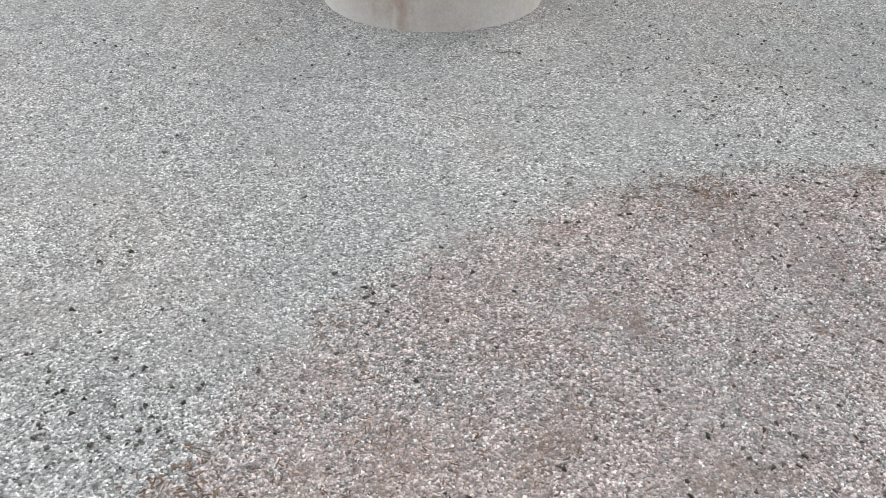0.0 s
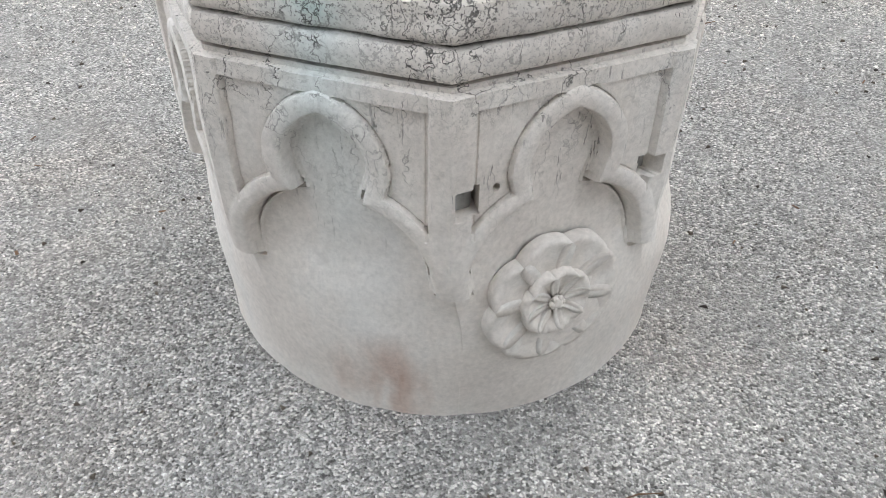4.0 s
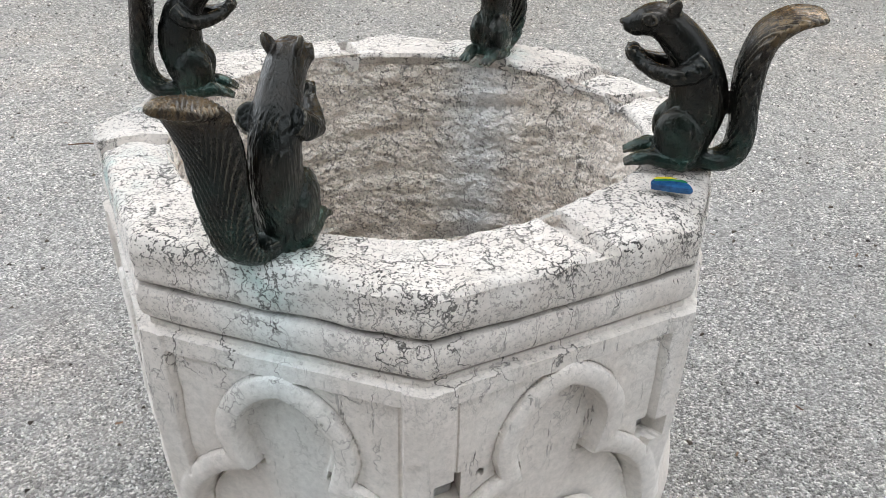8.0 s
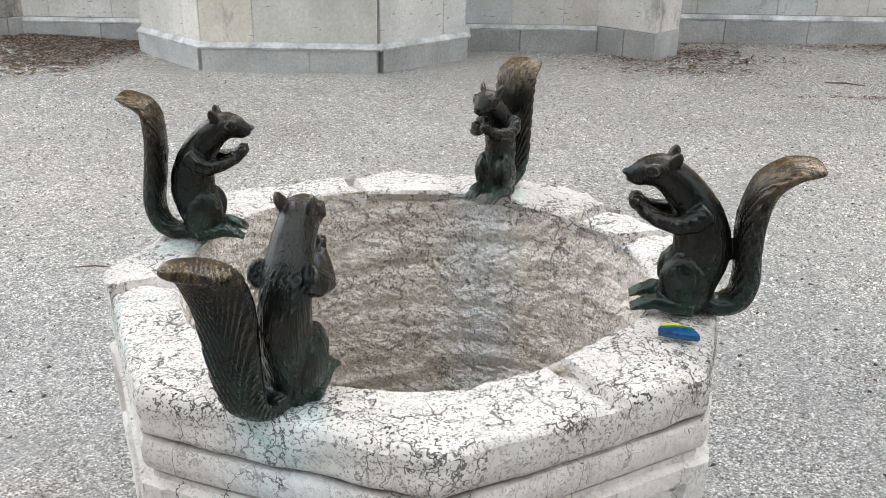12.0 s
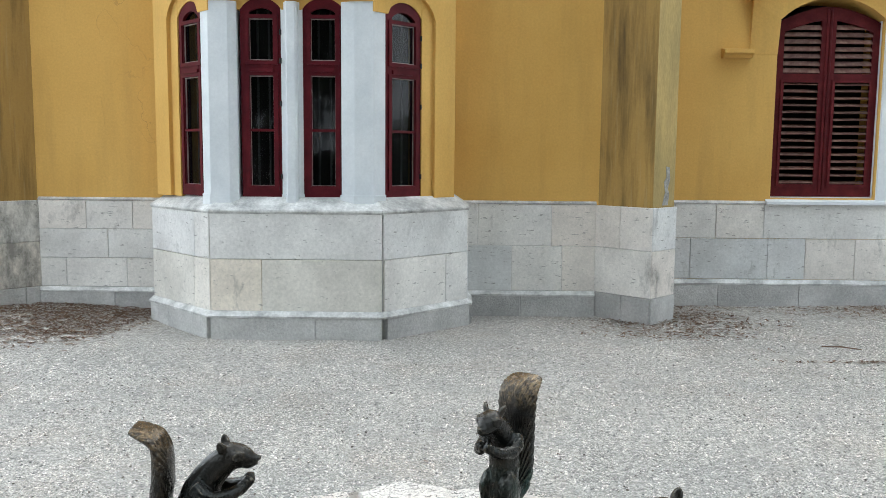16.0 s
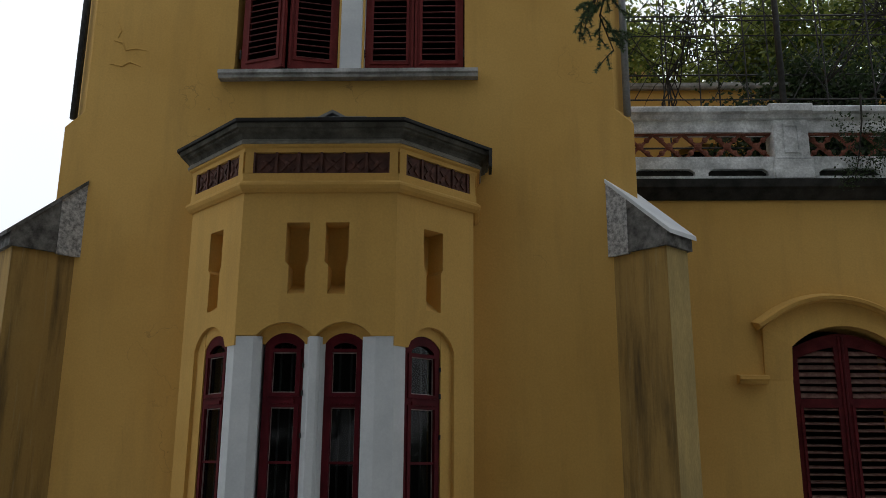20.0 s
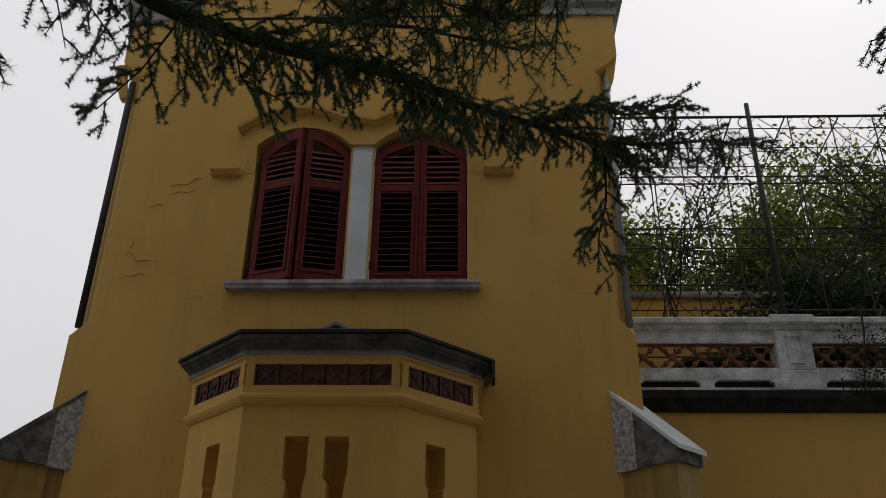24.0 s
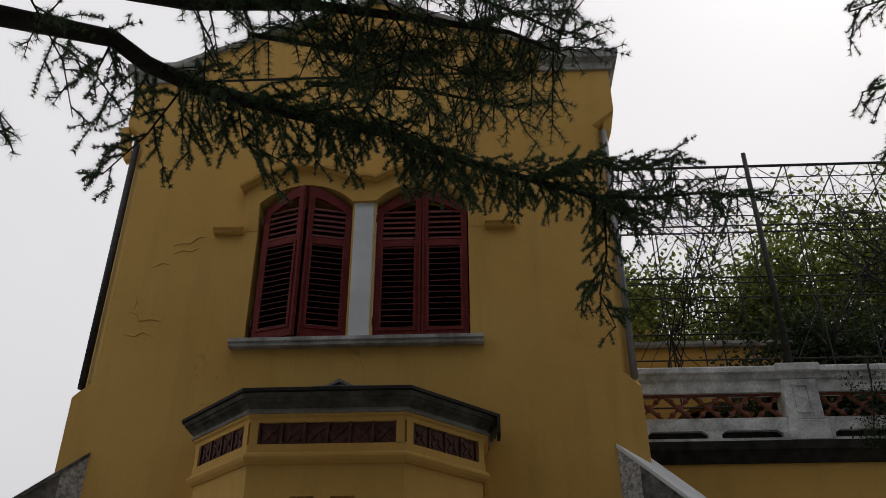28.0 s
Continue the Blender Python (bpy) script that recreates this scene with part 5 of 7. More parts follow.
def shutter_leaf(width, spring, apex_in, apex_out, rail, label, parent, m, SHUTTERRED=SHUTTERRED):
    """A louvred leaf with its hinge at x = 0: frame, then slats in an upper and a lower panel. The head rises from apex_out to apex_in."""
    st = 0.075
    head = lambda x: apex_out + (apex_in - apex_out) * (1 - (1 - x / width) ** 1.7)
    top = [(width * (1 - i / 8), head(width * (1 - i / 8))) for i in range(9)]
    outer = [(0, 0), (width, 0), *top]
    inner_top = [(width - st - (width - 2 * st) * i / 8, head(width - st - (width - 2 * st) * i / 8) - 0.135) for i in range(9)]
    low = [(st, 0.12), (width - st, 0.12), (width - st, rail - 0.04), (st, rail - 0.04)]
    high = [(st, rail + 0.04), (width - st, rail + 0.04), *inner_top]
    leaf = part("shutter", Shape().slab(outer, [low, high], (0, -0.02, 0), (1, 0, 0), (0, 0, 1), 0.042), SHUTTERRED, parent, label)
    leaf.matrix_basis = m
    slat = mesh_from("slat", Shape().box(st - 0.008, width - st + 0.008, -0.005, 0.005, -0.030, 0.030, 0.002), SLATWOOD if SHUTTERRED is WINGRED else REDSLAT)
    zs = [0.15 + 0.0735 * i for i in range(int((rail - 0.20) / 0.0735) + 1)]
    zs += [rail + 0.075 + 0.0735 * i for i in range(int((min(apex_in, apex_out) - 0.16 - rail) / 0.0735) + 2)]
    for z in zs:
        sl = part("slat", slat, None, leaf)
        sl.matrix_basis = pose(0, 0, z, (-64 if z < rail else -34) + random.uniform(-5, 5), random.uniform(-0.6, 0.6), 0)
    bead = [(st - 0.018, 0.098), (width - st + 0.018, 0.098), (width - st + 0.018, rail - 0.02), (st - 0.018, rail - 0.02)]
    part("panel_bead", Shape().slab(bead, [[(st + 0.012, 0.128), (width - st - 0.012, 0.128), (width - st - 0.012, rail - 0.052), (st + 0.012, rail - 0.052)]], (0, -0.034, 0), (1, 0, 0), (0, 0, 1), 0.016), SHUTTERRED, leaf)
    part("meeting_bead", Shape().box(width - 0.03, width - 0.006, -0.032, -0.019, 0.02, head(width) - 0.03, 0.003), SHUTTERRED, leaf)
    for z in (0.22, spring * 0.9):
        hinge = part("hinge", Shape().tube([(-0.012, -0.028, z - 0.05), (-0.012, -0.028, z + 0.05)], 0.012, 8), IRON, leaf, "iron hinge")
    return leaf


mirror = Matrix.Scale(-1, 4, (1, 0, 0))
red = "weathered dark red louvred shutter"
shutter_leaf(0.53, 1.76, 1.99, 1.74, 1.24, "red louvred shutter, slightly ajar", villa, pose(-2.69, WALL + 0.05, 5.91, 0, 0, -19))
shutter_leaf(0.53, 1.76, 1.99, 1.74, 1.24, "red louvred shutter, slightly ajar", villa, pose(-1.645, WALL + 0.05, 5.91, 0, 0, 15) @ mirror)
shutter_leaf(0.535, 1.76, 1.985, 1.74, 1.24, red, villa, pose(-1.335, WALL + 0.06, 5.91))
shutter_leaf(0.535, 1.76, 1.985, 1.74, 1.24, red, villa, pose(-0.26, WALL + 0.06, 5.91) @ mirror)

# lips of lifted plaster beside the twin window
for lip in ([(-3.75, 7.16), (-3.66, 7.20), (-3.55, 7.19), (-3.47, 7.27), (-3.38, 7.28)], [(-3.74, 7.05), (-3.62, 7.10), (-3.52, 7.08), (-3.44, 7.13)], [(-3.95, 6.88), (-3.84, 6.93), (-3.76, 6.91)], [(-4.12, 6.30), (-4.02, 6.27), (-3.98, 6.18), (-3.86, 6.20), (-3.72, 6.17)], [(-4.10, 6.55), (-4.05, 6.42), (-4.08, 6.33)], [(-4.14, 6.02), (-4.0, 5.99), (-3.92, 6.04), (-3.78, 5.98)]):
    part("plaster_lip", Shape().tube([(x, WALL - 0.002, z) for x, z in lip], [0.004] + [0.011] * (len(lip) - 2) + [0.003], 6), STUCCO, tower)

# plinth of the tower
pl = part("plinth", Shape().box(CX + 1.35, TR - 0.02, WALL - 0.012, WALL - 0.001, -0.2, 1.09), ROUGHSTONE, villa, "pale limestone plinth")
pl2 = part("plinth", Shape().box(TL + 0.02, CX - 1.35, WALL - 0.012, WALL - 0.001, -0.2, 1.09), ROUGHSTONE, villa, "pale limestone plinth, blotched dark near the corner")
right_face = (Vector((CX + 1.4, WALL, 0)), Vector((1, 0, 0)), 1.36)
courses(pl, right_face, [(0.25, 0.70, [0.53, 1.03]), (0.70, 1.115, [0.19, 0.92])], 0.02, STONE)
courses(pl, right_face, [(-0.1, 0.205, [0.62])], 0.06, ROUGHSTONE)
left_face = (Vector((TL + 0.28, WALL, 0)), Vector((1, 0, 0)), 3.05 - 1.4 - 0.28)
courses(pl2, left_face, [(0.25, 0.54, [0.26, 0.865]), (0.54, 0.83, [0.687]), (0.83, 1.115, [0.476, 0.938])], 0.02, STONE)
courses(pl2, left_face, [(-0.1, 0.205, [0.75])], 0.06, ROUGHSTONE)
for face in (right_face, left_face):
    o, a, n = face
    q = Shape().sweep([(0.0, 0.205), (0.062, 0.205), (0.062, 0.218), (0.022, 0.248), (0.0, 0.248)], [o, o + a * n], (0, 0, 1))
    part("plinth_weathering", q, OLDTRIM, villa)
    q = Shape().sweep([(0.0, 1.115), (0.024, 1.115), (0.026, 1.125), (0.0, 1.145)], [o, o + a * n], (0, 0, 1))
    part("plinth_capping", q, OLDTRIM, villa)

# ---- bay window
BL = [(CX - 1.475, WALL), (CX - 1.475, 9.14), (CX - 0.735, 8.40), (CX + 0.735, 8.40), (CX + 1.475, 9.14), (CX + 1.475, WALL)]
UX = CX - 0.04
BU = [(UX - 1.39, WALL), (UX - 1.39, 9.16), (UX - 0.70, 8.47), (UX + 0.70, 8.47), (UX + 1.39, 9.16), (UX + 1.39, WALL)]
low, up = run(BL), run(BU)
core = Shape()
for o, a, n in low:
    nn = a.cross(Vector((0, 0, 1)))
    core.slab([(0, -0.2), (n, -0.2), (n, 1.10), (0, 1.10)], [], o - nn * 0.012, a, (0, 0, 1), 0.25)
bay = part("bay_base", core, ROUGHSTONE, villa, "stone base of the bay window")
joints = {
    1: ([0.78], [0.80], [0.36]),
    2: ([0.44], [], [0.90]),
    3: ([], [], []),
    0: ([], [], []),
    4: ([], [], []),
}
for i, face in enumerate(low):
    one, two, three = joints[i]
    if i == 3:
        # the corner has opened: the blocks stand a finger's width from their neighbours
        o, a, n = face
        stone(bay, o, a, 0.010, n, 0.69, 1.085, 0.012, STONE)
        stone(bay, o, a, 0.020, 0.76, 0.24, 0.69, 0.012, STONE)
        stone(bay, o, a, 0.76, n, 0.24, 0.69, 0.012, STONE)
        stone(bay, o, a, 0.024, n, -0.12, 0.19, 0.05, ROUGHSTONE)
        continue
    courses(bay, face, [(0.24, 0.69, one, WARMSTONE if i in (1, 2) else STONE), (0.69, 1.085, two)], 0.012, STONE)
    courses(bay, face, [(-0.12, 0.19, three)], 0.05, ROUGHSTONE)
path = [(x, y, 0) for x, y in BL]
part("base_weathering", Shape().sweep([(-0.02, 0.188), (0.056, 0.188), (0.058, 0.205), (0.014, 0.244), (-0.02, 0.244)], path, (0, 0, 1)), OLDTRIM, bay)
part("bay_sill", Shape().sweep([(-0.26, 1.08), (0.012, 1.08), (0.022, 1.10), (0.018, 1.115), (-0.13, 1.215), (-0.26, 1.225)], path, (0, 0, 1)), OLDTRIM, bay, "sloped white stone sill")

# upper walls of the bay, with slit niches and arched heads of the windows
zt = 4.62


def keyhole(x0, x1, z0, z1, zs, k=0.036):
    """A slit whose upper part is a little wider on both sides."""
    return [(x0 + k, z0), (x1 - k * 0.6, z0), (x1 - k * 0.6, zs - 0.025), (x1, zs + 0.01), (x1, z1), (x0, z1), (x0, zs + 0.01), (x0 + k, zs - 0.025)]


def niche_sill(shape, o, a, u0, u1, z0, z1, depth):
    """The sloped foot of a slit."""
    nn = a.cross(Vector((0, 0, 1)))
    pts = []
    for u in (u0, u1):
        p = o + a * u
        pts += [p + Vector((0, 0, z0 - 0.01)) - nn * 0.004, p + Vector((0, 0, z1)) - nn * depth, p + Vector((0, 0, z0 - 0.01)) - nn * depth]
    shape.add(pts, [(0, 1, 2), (5, 4, 3), (0, 3, 4, 1), (1, 4, 5, 2), (2, 5, 3, 0)])


def notched(length, z0, z1, cuts):
    """A face whose lower edge is cut by segmental arches (u0, u1, apex)."""
    pts = [(0, z0)]
    for u0, u1, apex in cuts:
        pts += arc(u0, u1, z0, apex, 10)
    return pts + [(length, z0), (length, z1), (0, z1)]


bay_wall = Shape()
niche_back = Shape()
o, a, n = up[2]
k0 = UX - 0.70
bay_wall.slab(notched(n, 2.865, zt, [(-2.06 - k0, -1.56 - k0, 2.985), (-1.535 - k0, -1.045 - k0, 2.99)]), [keyhole(-1.84 - k0, -1.628 - k0, 3.235, 3.888, 3.52), keyhole(-1.485 - k0, -1.272 - k0, 3.235, 3.888, 3.52)], o, a, (0, 0, 1), 0.21)
niche_back.slab([(0.1, 3.1), (n - 0.1, 3.1), (n - 0.1, 4.0), (0.1, 4.0)], [], o + Vector((0, 0.205, 0)), a, (0, 0, 1), 0.1)
for u0, u1 in ((-1.82, -1.63), (-1.47, -1.275)):
    niche_sill(niche_back, o, a, u0 - k0, u1 - k0, 3.235, 3.35, 0.2)
for i in (1, 3):
    o, a, n = up[i]
    nn = a.cross(Vector((0, 0, 1)))
    flip = (lambda u0, u1: (n - u1, n - u0)) if i == 1 else (lambda u0, u1: (u0, u1))
    c0, c1 = flip(0.16, 0.72)
    h0, h1 = flip(0.33, 0.57)
    hole = keyhole(h0, h1, 3.13, 3.89, 3.52)
    bay_wall.slab(notched(n, 2.78, zt, [(c0, c1, 2.985)]), [hole], o, a, (0, 0, 1), 0.21)
    niche_back.slab([(0.1, 3.05), (n - 0.1, 3.05), (n - 0.1, 4.0), (0.1, 4.0)], [], o - nn * 0.205, a, (0, 0, 1), 0.1)
    niche_sill(niche_back, o, a, h0 + 0.015, h1 - 0.01, 3.13, 3.27, 0.2)
    # stuccoed jamb next to the tower
    j0, j1 = flip(0.72, n)
    bay_wall.slab([(j0, 1.20), (j1, 1.20), (j1, 2.79), (j0, 2.79)], [], o, a, (0, 0, 1), 0.22)
    j0, j1 = flip(0.585, 0.72)
    bay_wall.slab([(j0, 1.20), (j1, 1.20), (j1, 3.05), (j0, 3.05)], [], o - nn * 0.035, a, (0, 0, 1), 0.18)
    w0, w1 = flip(0.165, 0.59)
    q0, q1 = flip(0.10, 0.60)
    head = [(q0, 2.78), *arc(w0, w1, 2.78, 2.90, 10), (q1, 2.78), (q1, 3.06), (q0, 3.06)]
    bay_wall.slab(head, [], o - nn * 0.04, a, (0, 0, 1), 0.10)
for i in (0, 4):
    o, a, n = up[i]
    bay_wall.slab([(0, 1.2), (n, 1.2), (n, zt), (0, zt)], [], o, a, (0, 0, 1), 0.14)
o, a, n = up[2]
head = [(0.12, 2.80), *arc(-1.99 - k0, -1.635 - k0, 2.80, 2.90, 10), *arc(-1.465 - k0, -1.105 - k0, 2.80, 2.90, 10), (n - 0.12, 2.80), (n - 0.12, 3.06), (0.12, 3.06)]
bay_wall.slab(head, [], o + Vector((0, 0.08, 0)), a, (0, 0, 1), 0.10)
bay_up = part("bay_wall", bay_wall, STUCCO, villa, "yellow stuccoed upper bay with slit niches")
part("niche_back", niche_back, STUCCO, bay_up)


def along(i, u, d):
    o, a, n = up[i]
    nn = a.cross(Vector((0, 0, 1)))
    p = o + a * u - nn * d
    return p.x, p.y


L1, L3 = up[1][2], up[3][2]
F = up[2][2]
cols = [
    [along(1, L1 - 0.17, 0.2), along(1, L1 - 0.17, 0.05), along(1, L1 - 0.13, 0.008), along(2, 0, 0.01), along(2, 0.165, 0.008), along(2, 0.23, 0.05), along(2, 0.23, 0.2), along(2, 0.08, 0.2)],
    [along(2, F - 0.08, 0.2), along(2, F - 0.282, 0.2), along(2, F - 0.282, 0.05), along(2, F - 0.165, 0.008), along(2, F, 0.01), along(3, 0.13, 0.008), along(3, 0.17, 0.05), along(3, 0.17, 0.2)],
    [(-1.645, 8.68), (-1.645, 8.56), (-1.605, 8.545), (-1.598, 8.50), (-1.582, 8.482), (-1.518, 8.482), (-1.502, 8.50), (-1.495, 8.545), (-1.458, 8.56), (-1.458, 8.68)],
]
for plan in cols:
    part("column", Shape().prism(plan, 1.17, 2.862), TRIM, bay_up, "white painted stone pier")
    foot = [(x, y) for x, y in plan]
    cxm, cym = sum(x for x, _ in foot) / len(foot), sum(y for _, y in foot) / len(foot)
    part("column_foot", Shape().prism([(cxm + (x - cxm) * 1.05, cym + (y - cym) * 1.05 - 0.012) for x, y in foot], 1.12, 1.24), TRIM, bay_up)


def casement(o, a, u0, u1, z0, spring, apex, back, parent):
    """A narrow painted window: frame with an arched head, three panes with bars, an iron grille behind."""
    nn = a.cross(Vector((0, 0, 1)))
    o = o - nn * back
    fw = 0.078
    inner = arch(u0 + fw, u1 - fw, z0 + 0.10, spring - 0.02, apex - 0.085)
    w = part("window", Shape().slab(arch(u0, u1, z0, spring, apex), [inner], o, a, (0, 0, 1), 0.06), REDPAINT, parent, "dark red painted casement with three panes")
    up1, up2 = z0 + 0.575, z0 + 1.12
    bars = [(up1 - 0.011, up1 + 0.011, 0.0), (up2 - 0.045, up2 + 0.045, 0.004), (up2 - 0.052, up2 - 0.02, 0.022)]
    # the sash set inside the outer frame, and its pale worn putty line
    for b0, b1 in ((z0 + 0.06, up2 - 0.052), (up2 + 0.01, spring - 0.04)):
        q = 0.036
        part("sash", Shape().slab([(u0 + q, b0), (u1 - q, b0), (u1 - q, b1), (u0 + q, b1)], [[(u0 + fw - 0.006, b0 + 0.034), (u1 - fw + 0.006, b0 + 0.034), (u1 - fw + 0.006, b1 - 0.03), (u0 + fw - 0.006, b1 - 0.03)]], o + nn * 0.012, a, (0, 0, 1), 0.02), REDPAINT, w)
        part("putty_line", Shape().slab([(u0 + fw - 0.005, b0 + 0.035), (u1 - fw + 0.005, b0 + 0.035), (u1 - fw + 0.005, b1 - 0.031), (u0 + fw - 0.005, b1 - 0.031)], [[(u0 + fw + 0.003, b0 + 0.043), (u1 - fw - 0.003, b0 + 0.043), (u1 - fw - 0.003, b1 - 0.039), (u0 + fw + 0.003, b1 - 0.039)]], o - nn * 0.012, a, (0, 0, 1), 0.012), PUTTY, w, "worn pale putty")
    for b0, b1, pr in bars:
        part("glazing_bar", Shape().slab([(u0 + fw, b0), (u1 - fw, b0), (u1 - fw, b1), (u0 + fw, b1)], [], o + nn * pr, a, (0, 0, 1), 0.05), REDPAINT, w)
    for b0, b1 in ((z0 + 0.09, up1 - 0.011), (up1 + 0.011, up2 - 0.045)):
        pane = part("pane", Shape().slab([(u0 + fw, b0), (u1 - fw, b0), (u1 - fw, b1), (u0 + fw, b1)], [], o - nn * 0.03, a, (0, 0, 1), 0.004), GLASS, w)
    pane = part("pane", Shape().slab(arch(u0 + fw, u1 - fw, up2 + 0.045, spring - 0.02, apex - 0.085), [], o - nn * 0.03, a, (0, 0, 1), 0.004), GLASS, w)
    for z in (z0 + 0.18, z0 + 0.80, z0 + 1.16, z0 + 1.40):
        p = o + a * (u1 - 0.012) + nn * 0.012
        part("hinge", Shape().tube([(p.x, p.y, z - 0.022), (p.x, p.y, z + 0.022)], 0.010, 7), IRON, w, "small iron hinge")
    for q in (0.36, 0.64):
        u = u0 + (u1 - u0) * q
        p = o + a * u - nn * 0.09
        part("grille_bar", Shape().tube([(p.x, p.y, z0 - 0.02), (p.x, p.y, apex - 0.03)], 0.010, 8), ZINC, w, "grey iron bar behind the glass")
    return w


o, a, n = up[2]
casement(o, a, -1.99 - k0, -1.635 - k0, 1.215, 2.80, 2.90, 0.09, bay_up)
casement(o, a, -1.465 - k0, -1.105 - k0, 1.215, 2.80, 2.90, 0.09, bay_up)
o, a, n = up[1]
casement(o, a, n - 0.59, n - 0.165, 1.215, 2.78, 2.90, 0.05, bay_up)
o, a, n = up[3]
casement(o, a, 0.165, 0.59, 1.215, 2.78, 2.90, 0.05, bay_up)

# entablature of the bay
pathU = [(x, y, 0) for x, y in BU]
part("string_course", Shape().sweep([(-0.02, 4.17), (0.02, 4.17), (0.05, 4.195), (0.07, 4.225), (0.07, 4.245), (0.03, 4.275), (-0.02, 4.275)], pathU, (0, 0, 1)), STUCCO, bay_up)
part("frieze_rail", Shape().sweep([(-0.02, 4.268), (0.03, 4.268), (0.03, 4.346), (-0.02, 4.346)], pathU, (0, 0, 1)), STUCCO, bay_up)
part("frieze_rail", Shape().sweep([(-0.02, 4.548), (0.03, 4.548), (0.034, 4.585), (0.058, 4.60), (0.064, 4.62), (-0.02, 4.62)], pathU, (0, 0, 1)), STUCCO, bay_up)
part("cornice_bed", Shape().sweep([(-0.02, 4.618), (0.074, 4.618), (0.080, 4.640), (0.060, 4.652), (0.062, 4.668), (-0.02, 4.668)], pathU, (0, 0, 1)), BEDSTONE, bay_up, "grey stone bed mould")
part("bay_cornice", Shape().sweep([(-0.02, 4.666), (0.064, 4.666), (0.070, 4.685), (0.088, 4.708), (0.118, 4.722), (0.124, 4.728), (0.128, 4.742), (0.152, 4.748), (0.160, 4.788), (-0.02, 4.790)], pathU, (0, 0, 1)), CORNICE, bay_up, "weathered olive-grey stone cornice")
roof_low = [(UX - 1.578, WALL), (UX - 1.578, 9.09), (UX - 0.765, 8.277), (UX + 0.765, 8.277), (UX + 1.578, 9.09), (UX + 1.578, WALL)]
roof_top = [(UX - 1.2, WALL), (UX - 1.15, WALL - 0.15), (UX - 0.55, WALL - 0.35), (UX + 0.55, WALL - 0.35), (UX + 1.15, WALL - 0.15), (UX + 1.2, WALL)]
rf = Shape().add([(x, y, 4.793) for x, y in roof_low] + [(x, y, 4.822) for x, y in roof_low] + [(x, y, 5.08) for x, y in roof_top], [tuple(range(6)), tuple(range(17, 11, -1))] + [(r + i, r + (i + 1) % 6, r + 6 + (i + 1) % 6, r + 6 + i) for r in (0, 6) for i in range(6)])
part("bay_roof", rf, LEAD, bay_up, "black lead roof of the bay")
ak = Shape().slab([(-0.16, 0), (0.16, 0), (0.0, 0.085)], [[(-0.085, 0.012), (0.085, 0.012), (0.0, 0.055)]], (CX + 0.06, 8.34, 4.838), (1, 0, 0), (0, 0, 1), 0.14)
ak.slab([(-0.09, 0.008), (0.09, 0.008), (0.0, 0.058)], [], (CX + 0.06, 8.40, 4.838), (1, 0, 0), (0, 0, 1), 0.08)
part("roof_gablet", ak, ZINC, bay_up, "small lead gablet on the roof's edge")
part("gablet_apron", Shape().box(CX - 0.18, CX + 0.38, 8.30, 8.42, 4.815, 4.838), ZINC, bay_up)
# the bent lead edge at one end of the eaves
part("lead_apron", Shape().prism([(UX + 1.545, 9.03), (UX + 1.575, 9.06), (UX + 1.575, 9.30), (UX + 1.545, 9.30)], 4.62, 4.80), LEAD, bay_up, "bent dark lead apron")


def frieze(i, u0, u1, count):
    o, a, n = up[i]
    nn = a.cross(Vector((0, 0, 1)))
    w = (u1 - u0) / count
    for q in range(count):
        c0 = u0 + w * q + 0.012
        s = Shape().slab([(0, 0), (w - 0.024, 0), (w - 0.024, 0.196), (0, 0.196)], [], o + a * c0 + Vector((0, 0, 4.348)) + nn * 0.006, a, (0, 0, 1), 0.02)
        cxp, cz = (w - 0.024) / 2, 0.098
        base = o + a * c0 + Vector((0, 0, 4.348)) + nn * 0.020
        for ang in (math.pi / 4, -math.pi / 4):
            d, e = math.cos(ang), math.sin(ang)
            h, t = 0.085, 0.016
            s.slab([(cxp - d * h - e * t, cz - e * h + d * t), (cxp - d * h + e * t, cz - e * h - d * t), (cxp + d * h + e * t, cz + e * h - d * t), (cxp + d * h - e * t, cz + e * h + d * t)], [], base, a, (0, 0, 1), 0.016)
        p = base + a * cxp + Vector((0, 0, cz))
        s.ball(p, (0.026, 0.012, 0.026), n=5)
        part("frieze_tile", s, DARKTILE, bay_up)
    for q in range(count + 1):
        p = u0 + w * q
        part("frieze_divider", Shape().slab([(p - 0.012, 4.346), (p + 0.012, 4.346), (p + 0.012, 4.548), (p - 0.012, 4.548)], [], o + nn * 0.028, a, (0, 0, 1), 0.03), DARKTILE, bay_up)


frieze(2, 0.08, F - 0.08, 6)
frieze(1, 0.10, L1 - 0.08, 4)
frieze(3, 0.08, L3 - 0.10, 4)
for i in (1, 2, 3):
    o, a, n = up[i]
    nn = a.cross(Vector((0, 0, 1)))
    for u0, u1 in ((0, 0.075), (n - 0.075, n)):
        part("frieze_pier", Shape().slab([(u0, 4.34), (u1, 4.34), (u1, 4.552), (u0, 4.552)], [], o + nn * 0.03, a, (0, 0, 1), 0.04), STUCCO, bay_up)
# near-black ceiling sheet, darkening the bay behind its panes
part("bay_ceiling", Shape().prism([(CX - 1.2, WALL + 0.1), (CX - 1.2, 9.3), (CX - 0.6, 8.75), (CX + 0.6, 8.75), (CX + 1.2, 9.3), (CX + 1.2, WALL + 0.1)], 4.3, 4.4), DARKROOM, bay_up)

